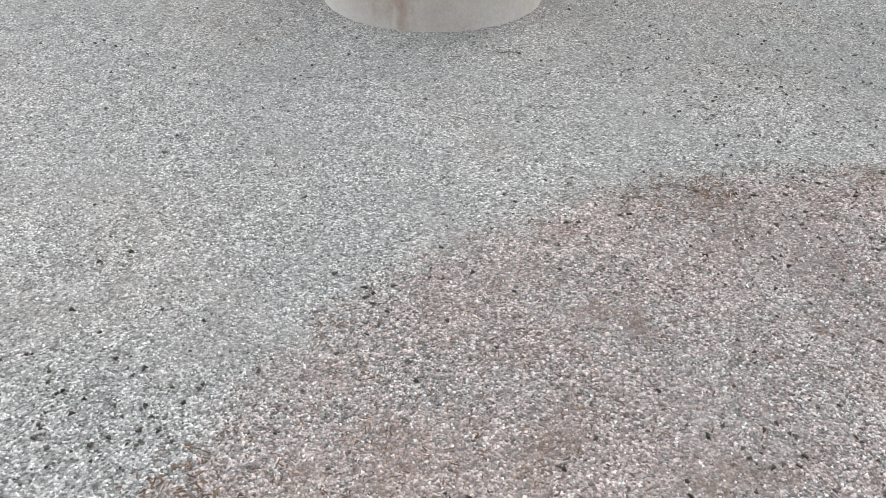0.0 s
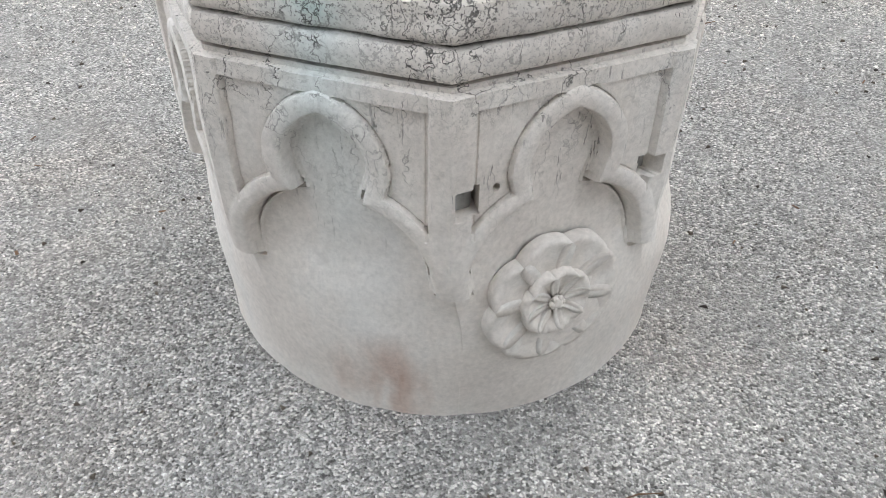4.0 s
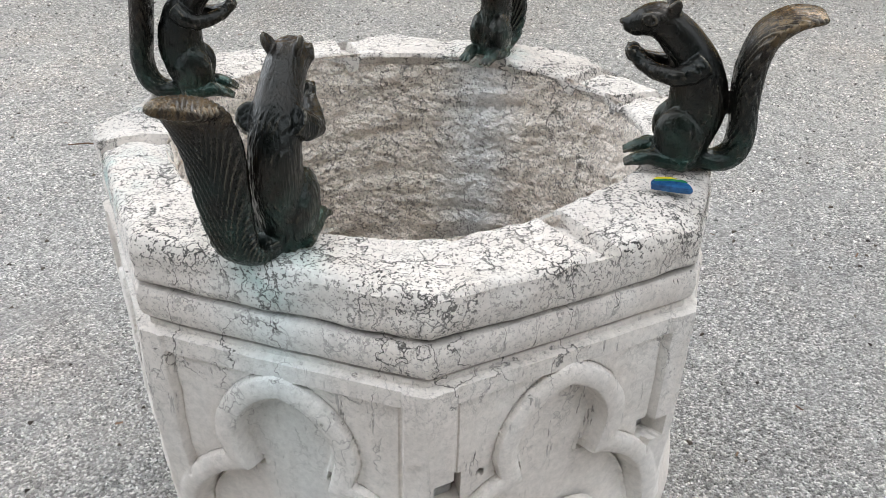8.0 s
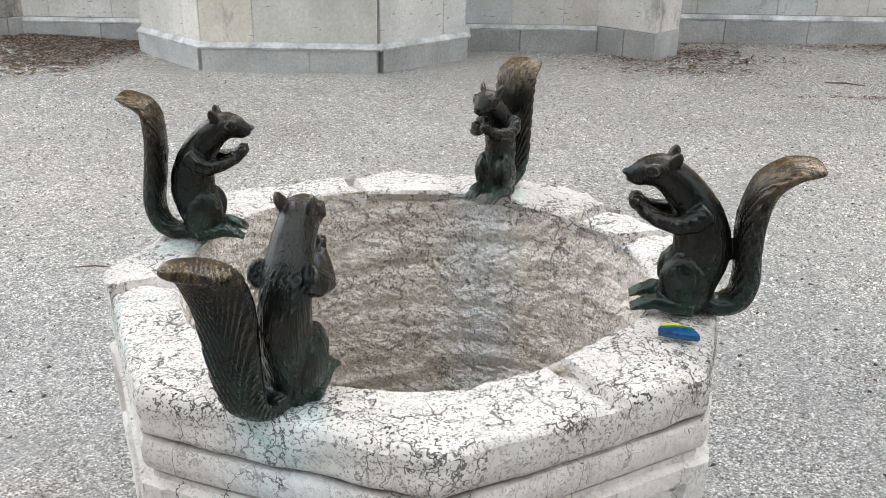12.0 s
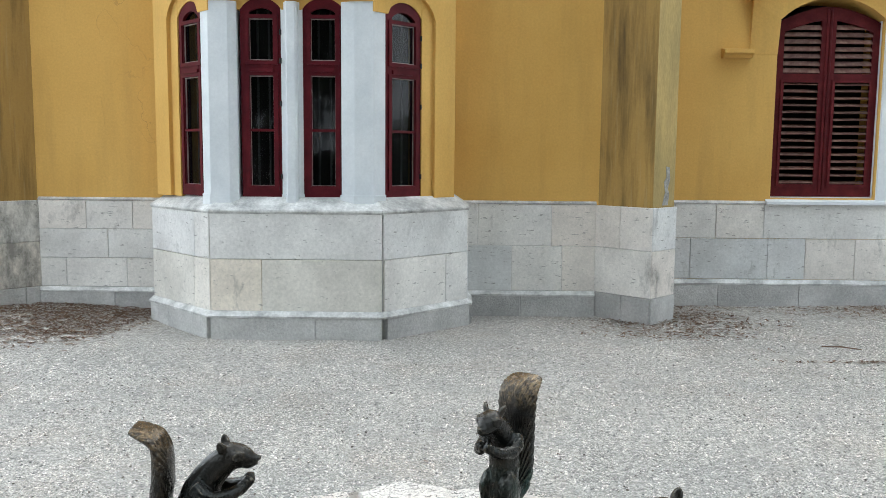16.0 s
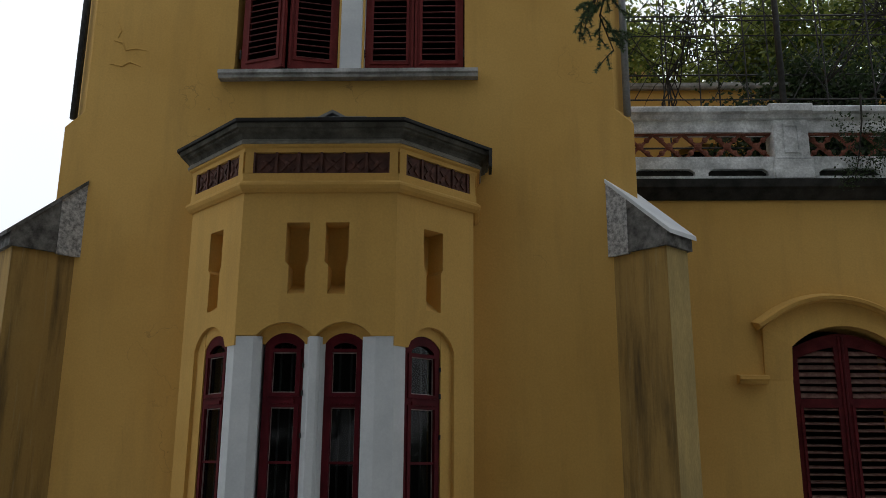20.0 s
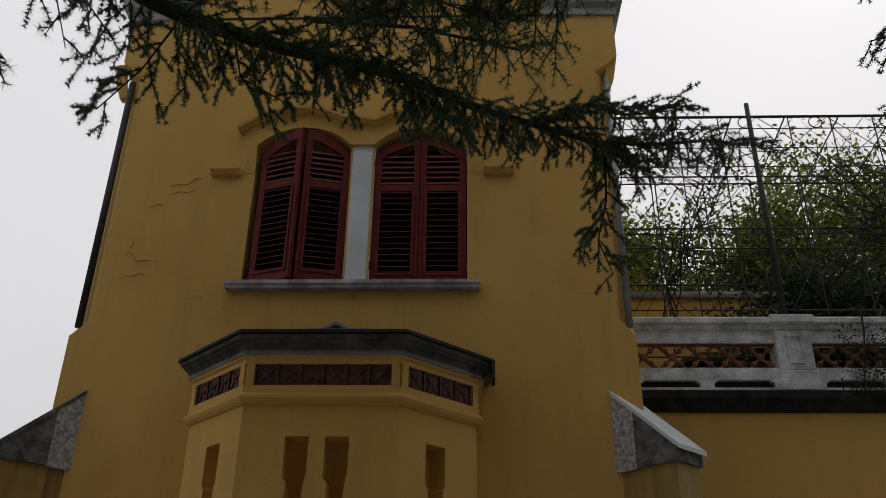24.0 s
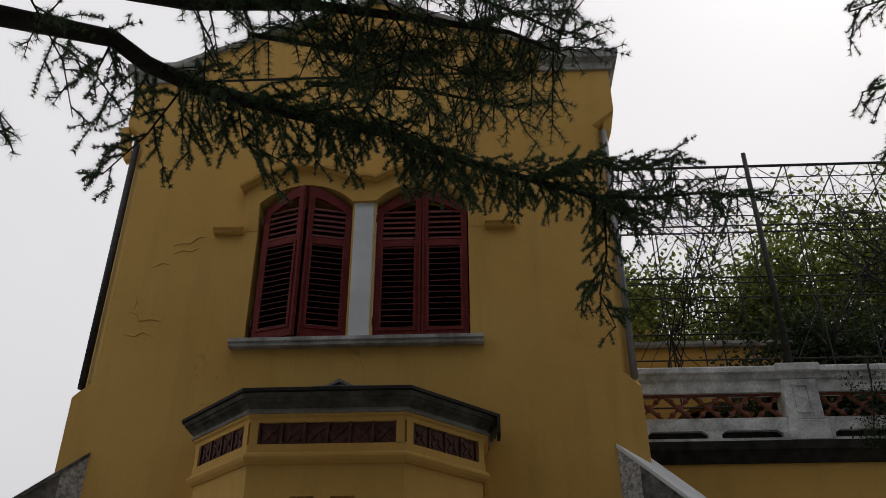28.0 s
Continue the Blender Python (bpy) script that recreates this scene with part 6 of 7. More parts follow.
# near-black sheets stand in for the shade of rooms behind the glass and the shutters
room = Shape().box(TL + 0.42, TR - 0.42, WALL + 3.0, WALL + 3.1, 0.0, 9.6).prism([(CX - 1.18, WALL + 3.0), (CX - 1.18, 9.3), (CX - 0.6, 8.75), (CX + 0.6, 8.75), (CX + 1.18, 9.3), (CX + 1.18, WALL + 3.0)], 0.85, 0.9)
part("room_shade_sheet", room, DARKROOM, villa)
part("room_shade_sheet", Shape().box(TR + 0.02, 9.0, WING + 2.6, WING + 2.7, 0.0, 4.7).box(9.0, 9.1, WING + 0.4, WING + 2.7, 0.0, 4.7), DARKROOM, villa)


# ---- diagonal buttresses
def buttress(corner, s, parent, ashlar, slab):
    d = Vector((0.7071 * s, -0.7071, 0))
    e = Vector((-d.y, d.x, 0))
    c = Vector((*corner, 0))

    def plan(out, half, inn=-0.35):
        return [(c + d * inn - e * half).xy, (c + d * out - e * half).xy, (c + d * out + e * half).xy, (c + d * inn + e * half).xy]

    body = part("buttress", Shape().prism([tuple(p) for p in plan(0.42, 0.19)], 1.11, 3.95), STAINED, parent, "rain-streaked stucco buttress")
    core = Shape().prism([tuple(p) for p in plan(0.43, 0.20)], -0.15, 1.105)
    part("buttress_core", core, ROUGHSTONE, body)
    pts = plan(0.44, 0.21)
    for q in range(3):
        (x0, y0), (x1, y1) = pts[q], pts[q + 1]
        v = Vector((x1 - x0, y1 - y0, 0))
        face = (Vector((x0, y0, 0)), v.normalized(), v.length)
        courses(body, face, [(0.25, 0.70, []), (0.70, 1.112, [v.length * 0.55] if q == 0 else [])], 0.006, ashlar)
        courses(body, face, [(-0.12, 0.25, [v.length * 0.6] if q != 1 else [])], 0.014, ROUGHSTONE)
    # sloped coping: high at the wall, low at the outer end
    half = 0.225
    lo, hi = 3.97, 4.62
    A = [c + d * -0.23 - e * half, c + d * 0.46 - e * half, c + d * 0.46 + e * half, c + d * -0.23 + e * half]
    v = [(p.x, p.y, lo - 0.12) for p in A]
    tops = [hi, lo + 0.02, lo + 0.02, hi]
    v += [(p.x, p.y, t) for p, t in zip(A, tops)]
    box_faces = [(3, 2, 1, 0), (4, 5, 6, 7), (0, 1, 5, 4), (1, 2, 6, 5), (2, 3, 7, 6), (3, 0, 4, 7)]
    part("buttress_coping", Shape().add(v, box_faces), COPING, body, "sloped coping block, dark with weather")
    # pale rough stone built into the wall behind the coping
    fall = (hi - lo - 0.02) / 0.69
    B = [c + d * r + e * q for r, q in ((-0.23, -half - 0.006), (0.01, -half - 0.006), (0.01, half + 0.006), (-0.23, half + 0.006))]
    v = [(p.x, p.y, lo - 0.135) for p in B] + [(p.x, p.y, t) for p, t in zip(B, [hi + 0.02, hi + 0.02 - fall * 0.24, hi + 0.02 - fall * 0.24, hi + 0.02])]
    part("coping_springer", Shape().add(v, box_faces), SPECKLED, body, "pale speckled stone at the wall")
    top = [A[0] + d * 0.0 - e * 0.02, A[1] + d * 0.04 - e * 0.02, A[2] + d * 0.04 + e * 0.02, A[3] + e * 0.02]
    v = [(p.x, p.y, t + 0.005) for p, t in zip(top, [hi, lo - 0.02, lo - 0.02, hi])] + [(p.x, p.y, t + 0.05) for p, t in zip(top, [hi, lo - 0.02, lo - 0.02, hi])]
    part("coping_slab", Shape().add(v, box_faces), slab, body, "sloped slab on the coping")


buttress((TR, WALL), 1, villa, STONE, TRIM)
part("end_face", Shape().slab([(-0.187, 1.115), (0.187, 1.115), (0.187, 3.94), (-0.187, 3.94)], [], Vector((TR, WALL, 0)) + Vector((0.7071, -0.7071, 0)) * 0.423, (0.7071, 0.7071, 0), (0, 0, 1), 0.02), PALESTUCCO, villa, "faded stucco end of the buttress")
# plaster that has fallen off the foot of one buttress
bare = [(0.0, 0.0), (0.10, 0.0), (0.12, 0.10), (0.09, 0.16), (0.125, 0.24), (0.11, 0.36), (0.05, 0.37), (0.06, 0.27), (0.02, 0.22), (0.045, 0.12)]
part("bare_patch", Shape().slab(bare, [], Vector((TR, WALL, 0)) + Vector((0.7071, -0.7071, 0)) * 0.426 + Vector((0.7071, 0.7071, 0)) * -0.03 + Vector((0, 0, 1.13)), (0.7071, 0.7071, 0), (0, 0, 1), 0.02), MORTAR, villa, "bare grey mortar where plaster fell")
buttress((TL, WALL), -1, villa, SOOTSTONE, COPING)
for sx, metal, tone in ((TL + 0.05, IRON, "dark downpipe"), (TR - 0.05, ZINC, "grey zinc downpipe")):
    part("downpipe", Shape().tube([(sx, WALL + 0.06, 5.40), (sx, WALL + 0.06, 8.75)], 0.04, 12), metal, villa, tone, True)

# ---- wing with twin window and terrace
wl = arch(3.19, 4.27, 1.17, 3.00, 3.22)
wr = arch(4.52, 5.62, 1.17, 3.00, 3.22)
wing = part("wing_wall", Shape().slab([(TR - 0.1, -0.2), (14, -0.2), (14, 4.70), (TR - 0.1, 4.70)], [wl, wr], (0, WING, 0), (1, 0, 0), (0, 0, 1), 0.4), STUCCO, villa, "yellow stuccoed wing below a terrace")
part("mullion", Shape().prism([(4.265, WING + 0.2), (4.265, WING + 0.03), (4.305, WING - 0.012), (4.485, WING - 0.012), (4.548, WING + 0.03), (4.548, WING + 0.2)], 1.10, 3.05), TRIM, wing, "white stone mullion")
shutter_leaf(0.535, 1.80, 1.965, 1.80, 1.24, red, villa, pose(3.20, WING + 0.07, 1.185), WINGRED)
shutter_leaf(0.535, 1.80, 1.965, 1.80, 1.24, red, villa, pose(4.27, WING + 0.07, 1.185) @ mirror, WINGRED)
shutter_leaf(0.535, 1.80, 1.965, 1.80, 1.24, red, villa, pose(4.53, WING + 0.07, 1.185), WINGRED)
shutter_leaf(0.535, 1.80, 1.965, 1.80, 1.24, red, villa, pose(5.60, WING + 0.07, 1.185) @ mirror, WINGRED)
hood(wing, WING, (2.90, 5.905), 3.19, 3.475, 3.30, ((3.19, 4.27), (4.52, 5.62)), 3.00, 3.22, 2.655, 0.29)
part("window_sill", Shape().sweep([(-0.06, 1.10), (0.05, 1.10), (0.05, 1.13), (-0.06, 1.18)], [(3.14, WING, 0), (5.68, WING, 0)], (0, 0, 1)), TRIM, wing, "white stone sill")
wf = (Vector((TR + 0.02, WING, 0)), Vector((1, 0, 0)), 10.0)
courses(wing, wf, [(0.30, 0.735, [0.80, 1.62, 2.02, 2.546, 3.4, 4.6, 6.0]), (0.735, 1.10, [0.62, 1.06, 1.565, 3.3, 4.4, 5.8])], 0.02, STONE)
courses(wing, wf, [(-0.1, 0.245, [1.10, 1.96, 3.4, 4.8])], 0.06, ROUGHSTONE)
o, a, n = wf
part("plinth_weathering", Shape().sweep([(0.0, 0.245), (0.062, 0.245), (0.062, 0.26), (0.022, 0.298), (0.0, 0.298)], [o, o + a * n], (0, 0, 1)), OLDTRIM, wing)
part("plinth_capping", Shape().sweep([(0.0, 1.10), (0.024, 1.10), (0.026, 1.112), (0.0, 1.135)], [o, o + a * 1.6], (0, 0, 1)), OLDTRIM, wing)
part("terrace_floor", Shape().box(TR, 14, WING + 0.05, WING + 6.0, 4.70, 4.82), GREYSTONE, wing)
part("terrace_cornice", Shape().sweep([(-0.05, 4.62), (0.03, 4.62), (0.10, 4.72), (0.13, 4.74), (0.14, 4.83), (-0.05, 4.85)], [(TR - 0.02, WING, 0), (14, WING, 0)], (0, 0, 1)), DARKSTONE, wing, "blackened stone cornice")

bal = thing("balustrade", "weathered stone terrace balustrade with terracotta lattice panels", "balustrade", at=pose(0, 0, 0))
BY = WING - 0.06
posts = [3.19 + 2.02 * i for i in range(5)]
for i, x in enumerate(posts):
    s = Shape().box(x, x + 0.39, BY - 0.02, BY + 0.24, 5.09, 5.545, 0.01).box(x - 0.025, x + 0.415, BY - 0.04, BY + 0.25, 4.84, 5.075, 0.012)
    s.box(x - 0.012, x + 0.402, BY - 0.03, BY + 0.25, 5.075, 5.10, 0.006)
    p = part("pier", s, BALSTONE, bal, "grey stone pier")
    part("pier_panel", Shape().slab([(x + 0.11, 5.15), (x + 0.28, 5.15), (x + 0.28, 5.48), (x + 0.11, 5.48)], [[(x + 0.128, 5.168), (x + 0.262, 5.168), (x + 0.262, 5.462), (x + 0.128, 5.462)]], (0, BY - 0.034, 0), (1, 0, 0), (0, 0, 1), 0.02), BALSTONE, p)
part("handrail", Shape().sweep([(-0.26, 5.545), (-0.01, 5.545), (0.02, 5.56), (0.03, 5.60), (0.07, 5.62), (0.07, 5.675), (0.05, 5.695), (-0.28, 5.695)], [(TR + 0.02, BY, 0), (13.5, BY, 0)], (0, 0, 1)), BALSTONE, bal, "weathered stone handrail")
for x in posts:
    part("rail_cap", Shape().box(x - 0.05, x + 0.44, BY - 0.095, BY + 0.30, 5.612, 5.712, 0.012), BALSTONE, bal)
ends = [(TR + 0.02, posts[0])] + [(x + 0.39, y) for x, y in zip(posts, posts[1:])]
for x0, x1 in ends:
    w = x1 - x0
    outer = [(x0, 4.85), (x1, 4.85), (x1, 5.11), (x0, 5.11)]
    d1, d2 = x0 + w * 0.05, x0 + w * 0.455
    d3, d4 = x0 + w * 0.545, x0 + w * 0.95
    slot = lambda a, b: [(a, 4.885), (b, 4.885), (b, 4.93), (b - 0.06, 4.97), (a + 0.06, 4.97), (a, 4.93)]
    part("kerb", Shape().slab(outer, [slot(d1, d2), slot(d3, d4)], (0, BY, 0), (1, 0, 0), (0, 0, 1), 0.22), BALSTONE, bal, "stone kerb with drain slots")
    # dark blocks inside the slots stand for the shadow there
    for a0, a1 in ((d1, d2), (d3, d4)):
        part("slot_shade", Shape().box(a0 + 0.005, a1 - 0.005, BY + 0.06, BY + 0.20, 4.888, 4.966), DARKSTONE, bal, "near-black block standing for the shade in the slot")
    part("top_band", Shape().slab([(x0, 5.41), (x1, 5.41), (x1, 5.548), (x0, 5.548)], [], (0, BY + 0.02, 0), (1, 0, 0), (0, 0, 1), 0.16), BALSTONE, bal)
    lat = Shape()
    k = max(2, round(w / 0.36))
    cw = w / k
    y = BY + 0.08
    for q in range(k):
        xc, zc = x0 + cw * (q + 0.5), 5.26
        for sgn in (-1, 1):
            dx, dz = cw / 2, 0.152 * sgn
            ln = math.hypot(dx, dz)
            tx, tz = -dz / ln * 0.014, dx / ln * 0.014
            lat.slab([(xc - dx - tx, zc - dz - tz), (xc + dx - tx, zc + dz - tz), (xc + dx + tx, zc + dz + tz), (xc - dx + tx, zc - dz + tz)], [], (0, y - 0.002 * sgn, 0), (1, 0, 0), (0, 0, 1), 0.04)
            for r in (-0.5, 0.5):
                lat.ball((xc + dx * r, y, zc + dz * r), (0.034, 0.024, 0.034), n=4)
        lat.ball((xc, y, zc), (0.045, 0.03, 0.045), n=5)
    lat.box(x0, x1, y - 0.02, y + 0.03, 5.108, 5.128).box(x0, x1, y - 0.02, y + 0.03, 5.395, 5.412)
    part("lattice_panel", lat, TERRACOTTA, bal, "terracotta lattice panel")


# ---------------------------------------------------------------- iron trellis on the terrace
def trellis():
    t = thing("iron_trellis", "dark iron pergola trellis of rods and rings above the terrace", "trellis", at=pose(0, 0, 0))
    y0, z0, z1 = WING + 0.25, 5.93, 8.71
    for x in (3.47, 6.6, 9.8):
        part("post", Shape().tube([(x, y0, 5.69), (x, y0, 7.2), (x + 0.01, y0, 8.92)], [0.038, 0.036, 0.03], 10), IRON, t, "iron post", True)
    for z, r in ((z0, 0.010), (6.75, 0.009), (6.95, 0.008), (7.78, 0.011), (7.93, 0.008), (8.22, 0.007), (8.52, 0.008), (z1, 0.019)):
        part("rail", Shape().tube([(TR + 0.10, y0, z), (11.0, y0, z)], r, 8), IRON, t)
    rr = random.Random(4)
    x = TR + 0.55
    while x < 9.5:
        part("upright_rod", Shape().tube([(x, y0, 5.69), (x, y0, z1)], 0.0085, 6), IRON, t)
        x += rr.choice((0.42, 0.55, 0.5))
    for i in range(9):
        xa = TR + 0.2 + 0.92 * i
        for a, b, za, zb in ((xa, xa + 0.46, z0, 6.75), (xa + 0.46, xa, z0, 6.75), (xa, xa + 0.92, 7.93, z1), (xa + 0.92, xa, 7.93, z1), (xa, xa + 1.4, 6.95, z1), (xa + 1.2, xa, 6.9, 8.6)):
            part("diagonal_rod", Shape().tube([(a, y0 + 0.012, za), (b, y0 + 0.012, zb)], 0.0058, 6), IRON, t)
        c, r = (xa + 0.75, 8.615), 0.085
        ring = [(c[0] + r * math.cos(k * math.pi / 8), y0, c[1] + r * math.sin(k * math.pi / 8)) for k in range(17)]
        part("ring", Shape().tube(ring, 0.008, 6), IRON, t)
    # a second frame behind, with vine stems climbing between the two
    y1 = y0 + 1.6
    for z in (z0, 7.0, 7.9, z1 - 0.05):
        part("rail", Shape().tube([(TR + 0.10, y1, z), (11.0, y1, z)], 0.013, 6), IRON, t)
    for i in range(12):
        xa = TR + 0.3 + 0.7 * i
        part("upright_rod", Shape().tube([(xa, y1, 4.83), (xa, y1, z1)], 0.011, 6), IRON, t)
        part("cross_rod", Shape().tube([(xa, y0, z1 - 0.02), (xa + 0.1, y1, z1 - 0.06)], 0.010, 6), IRON, t)
        part("diagonal_rod", Shape().tube([(xa, y1, 7.0), (xa + 1.1, y1, z1)], 0.008, 6), IRON, t)
    return t


trellis()


def leaves(centres, spread, count, size, seed, droop=0.3):
    """Pointed leaves, four corners each, in clumps round the given centres."""
    g = np.random.RandomState(seed)
    c = np.repeat(np.array(centres, float), count, axis=0)
    n = len(c)
    s = np.repeat(np.array(spread, float).reshape(-1, 1) if np.ndim(spread) else np.full((len(centres), 1), spread), count, axis=0)
    d = g.normal(0, 1, (n, 3))
    d /= np.linalg.norm(d, axis=1)[:, None]
    p = c + d * s * g.uniform(0.35, 1, (n, 1)) ** 0.6
    a = g.normal(0, 1, (n, 3))
    a[:, 2] -= droop
    a /= np.linalg.norm(a, axis=1)[:, None]
    b = np.cross(a, g.normal(0, 1, (n, 3)))
    b /= np.linalg.norm(b, axis=1)[:, None]
    ln = g.uniform(0.6, 1.25, (n, 1)) * size
    v = np.stack([p, p + a * ln * 0.5 + b * ln * 0.26, p + a * ln, p + a * ln * 0.5 - b * ln * 0.26], 1).reshape(-1, 3)
    return v, np.arange(4 * n).reshape(-1, 4)


def leafy_tree(name, label, base, height, crown, material, seed, count=60, per=70, size=0.16):
    """A tapered trunk with limbs, and a crown of leaf clumps with gaps."""
    g = random.Random(seed)
    t = thing(name, label, "tree", at=pose(0, 0, 0))
    x, y, z = base
    wood = Shape()
    top = (x + g.uniform(-0.4, 0.4), y + g.uniform(-0.4, 0.4), z + height * 0.8)
    mid = (x + g.uniform(-0.2, 0.2), y, z + height * 0.4)
    wood.tube([(x, y, z - 0.1), mid, top], [height * 0.022 + 0.05, height * 0.016 + 0.03, 0.03], 10)
    ends = []
    for i in range(count):
        a, h = g.uniform(0, 2 * math.pi), g.uniform(*crown[2])
        rr = g.uniform(0.25, 1.0) * (1 - 0.45 * abs((h - crown[2][0]) / (crown[2][1] - crown[2][0]) - 0.4))
        ends.append((x + crown[0] * rr * math.cos(a), y + crown[1] * rr * math.sin(a), h))
    for e in ends[:: max(1, count // 16)]:
        k = g.uniform(0.35, 0.75)
        s = Vector(mid).lerp(Vector(top), k)
        wood.tube([s, s.lerp(Vector(e), 0.5) + Vector((0, 0, 0.2)), e], [0.06, 0.035, 0.012], 6)
    part("trunk", wood, BARK, t, "", True, False)
    v, f = leaves(ends, [g.uniform(0.35, 0.95) * crown[0] / 2.6 for _ in ends], per, size, seed)
    tagged(part("crown", (v.tolist(), f.tolist()), material, t, "", False, False), kind="stuff")
    return t


leafy_tree("tree", "light green leafy tree behind the iron trellis", (4.0, 15.4, 0), 10.2, (3.0, 1.2, (7.0, 9.8)), LEAVES, 61, 72, 360, 0.115)
leafy_tree("tree", "spreading green tree growing behind the terrace", (7.8, 15.8, 0), 12.2, (3.6, 1.5, (7.0, 11.2)), LEAVES, 62, 100, 380, 0.125)
leafy_tree("evergreen_shrub", "dark evergreen shrub in the shade of the terrace", (5.0, 12.3, 4.8), 2.9, (1.9, 0.5, (5.7, 7.2)), DARKLEAVES, 63, 80, 220, 0.09)
leafy_tree("evergreen_shrub", "tall dark evergreen shrub beside the trellis", (8.2, 12.3, 4.8), 3.6, (2.4, 0.6, (5.6, 8.2)), DARKLEAVES, 64, 80, 220, 0.10)

def vine(label, root, tip, stems, seed):
    """Woody stems that climb the trellis in a loose bundle, with thin side shoots."""
    g = random.Random(seed)
    t = thing("vine", label, "plant", at=pose(0, 0, 0))
    r, e = Vector(root), Vector(tip)
    for _ in range(stems):
        shift = Vector((g.uniform(-0.14, 0.14), g.uniform(-0.08, 0.08), 0))
        pts = [r + shift * 0.3]
        for k in range(1, 9):
            q = k / 8
            bow = math.sin(q * math.pi) * 0.12
            pts.append(r.lerp(e, q) + shift * (0.3 + 1.2 * q) + Vector((g.uniform(-0.10, 0.10) - bow, g.uniform(-0.05, 0.05), g.uniform(-0.05, 0.05))))
        w = g.uniform(0.005, 0.012)
        part("stem", Shape().tube(pts, [w * (1 - 0.07 * k) for k in range(9)], 6), BARK, t, "", True)
    shoots = Shape()
    for _ in range(stems * 9):
        q = g.uniform(0.25, 1.0)
        p = r.lerp(e, q) + Vector((g.uniform(-0.15, 0.15), g.uniform(-0.1, 0.1), 0))
        pts = [p]
        d = Vector((g.uniform(-1, 1), g.uniform(-0.15, 0.15), g.uniform(-0.2, 0.7)))
        for _ in range(5):
            d = (d + Vector((g.uniform(-0.5, 0.5), 0, g.uniform(-0.5, 0.4)))).normalized()
            pts.append(pts[-1] + d * g.uniform(0.12, 0.28))
        shoots.tube(pts, [0.008, 0.007, 0.006, 0.005, 0.004, 0.003], 5)
    tagged(part("shoot_tangle", shoots, BARK, t, "", False, False), kind="stuff")
    return t


vine("dark woody vine climbing the iron trellis beside the tower", (2.15, WING + 0.55, 5.70), (3.15, WING + 0.75, 8.35), 6, 41)
vine("dark woody vine slanting across the iron trellis", (4.15, WING + 0.6, 6.30), (6.3, WING + 0.8, 8.75), 7, 42)
vine("thick dark vine arching over the terrace trellis", (6.2, WING + 0.5, 5.70), (4.6, WING + 0.9, 8.5), 5, 43)

# the house that closes the terrace at its back
back = thing("back_house", "ochre yellow house wall behind the terrace garden", "house", at=pose(0, 0, 0))
holes = [arch(2.72 + 2.7 * i, 4.02 + 2.7 * i, 5.0, 6.17, 6.44) for i in range(4)]
part("wall", Shape().slab([(TR + 0.05, 4.82), (15, 4.82), (15, 7.3), (TR + 0.05, 7.3)], holes, (0, 13.2, 0), (1, 0, 0), (0, 0, 1), 0.35), STUCCO, back)
part("wall", Shape().box(2.9, 3.5, 17.0, 18.0, 0, 10.3), STUCCO, back, "yellow turret")
part("roof", Shape().add([(2.8, 16.85, 10.3), (3.6, 16.85, 10.3), (3.6, 18.15, 10.3), (2.8, 18.15, 10.3), (3.2, 17.5, 10.6)], [(3, 2, 1, 0), (0, 1, 4), (1, 2, 4), (2, 3, 4), (3, 0, 4)]), LEAD, back)
part("coping", Shape().sweep([(-0.40, 7.30), (0.06, 7.30), (0.08, 7.34), (0.08, 7.39), (-0.42, 7.42)], [(TR + 0.05, 13.2, 0), (15, 13.2, 0)], (0, 0, 1)), GREYSTONE, back, "grey stone coping")
# near-black sheets give the openings their inner shade
part("room_shade_sheet", Shape().box(TR + 0.1, 14.9, 14.4, 14.5, 4.7, 7.2).box(TR + 0.1, 14.9, 13.56, 14.4, 7.1, 7.2), DARKROOM, back)


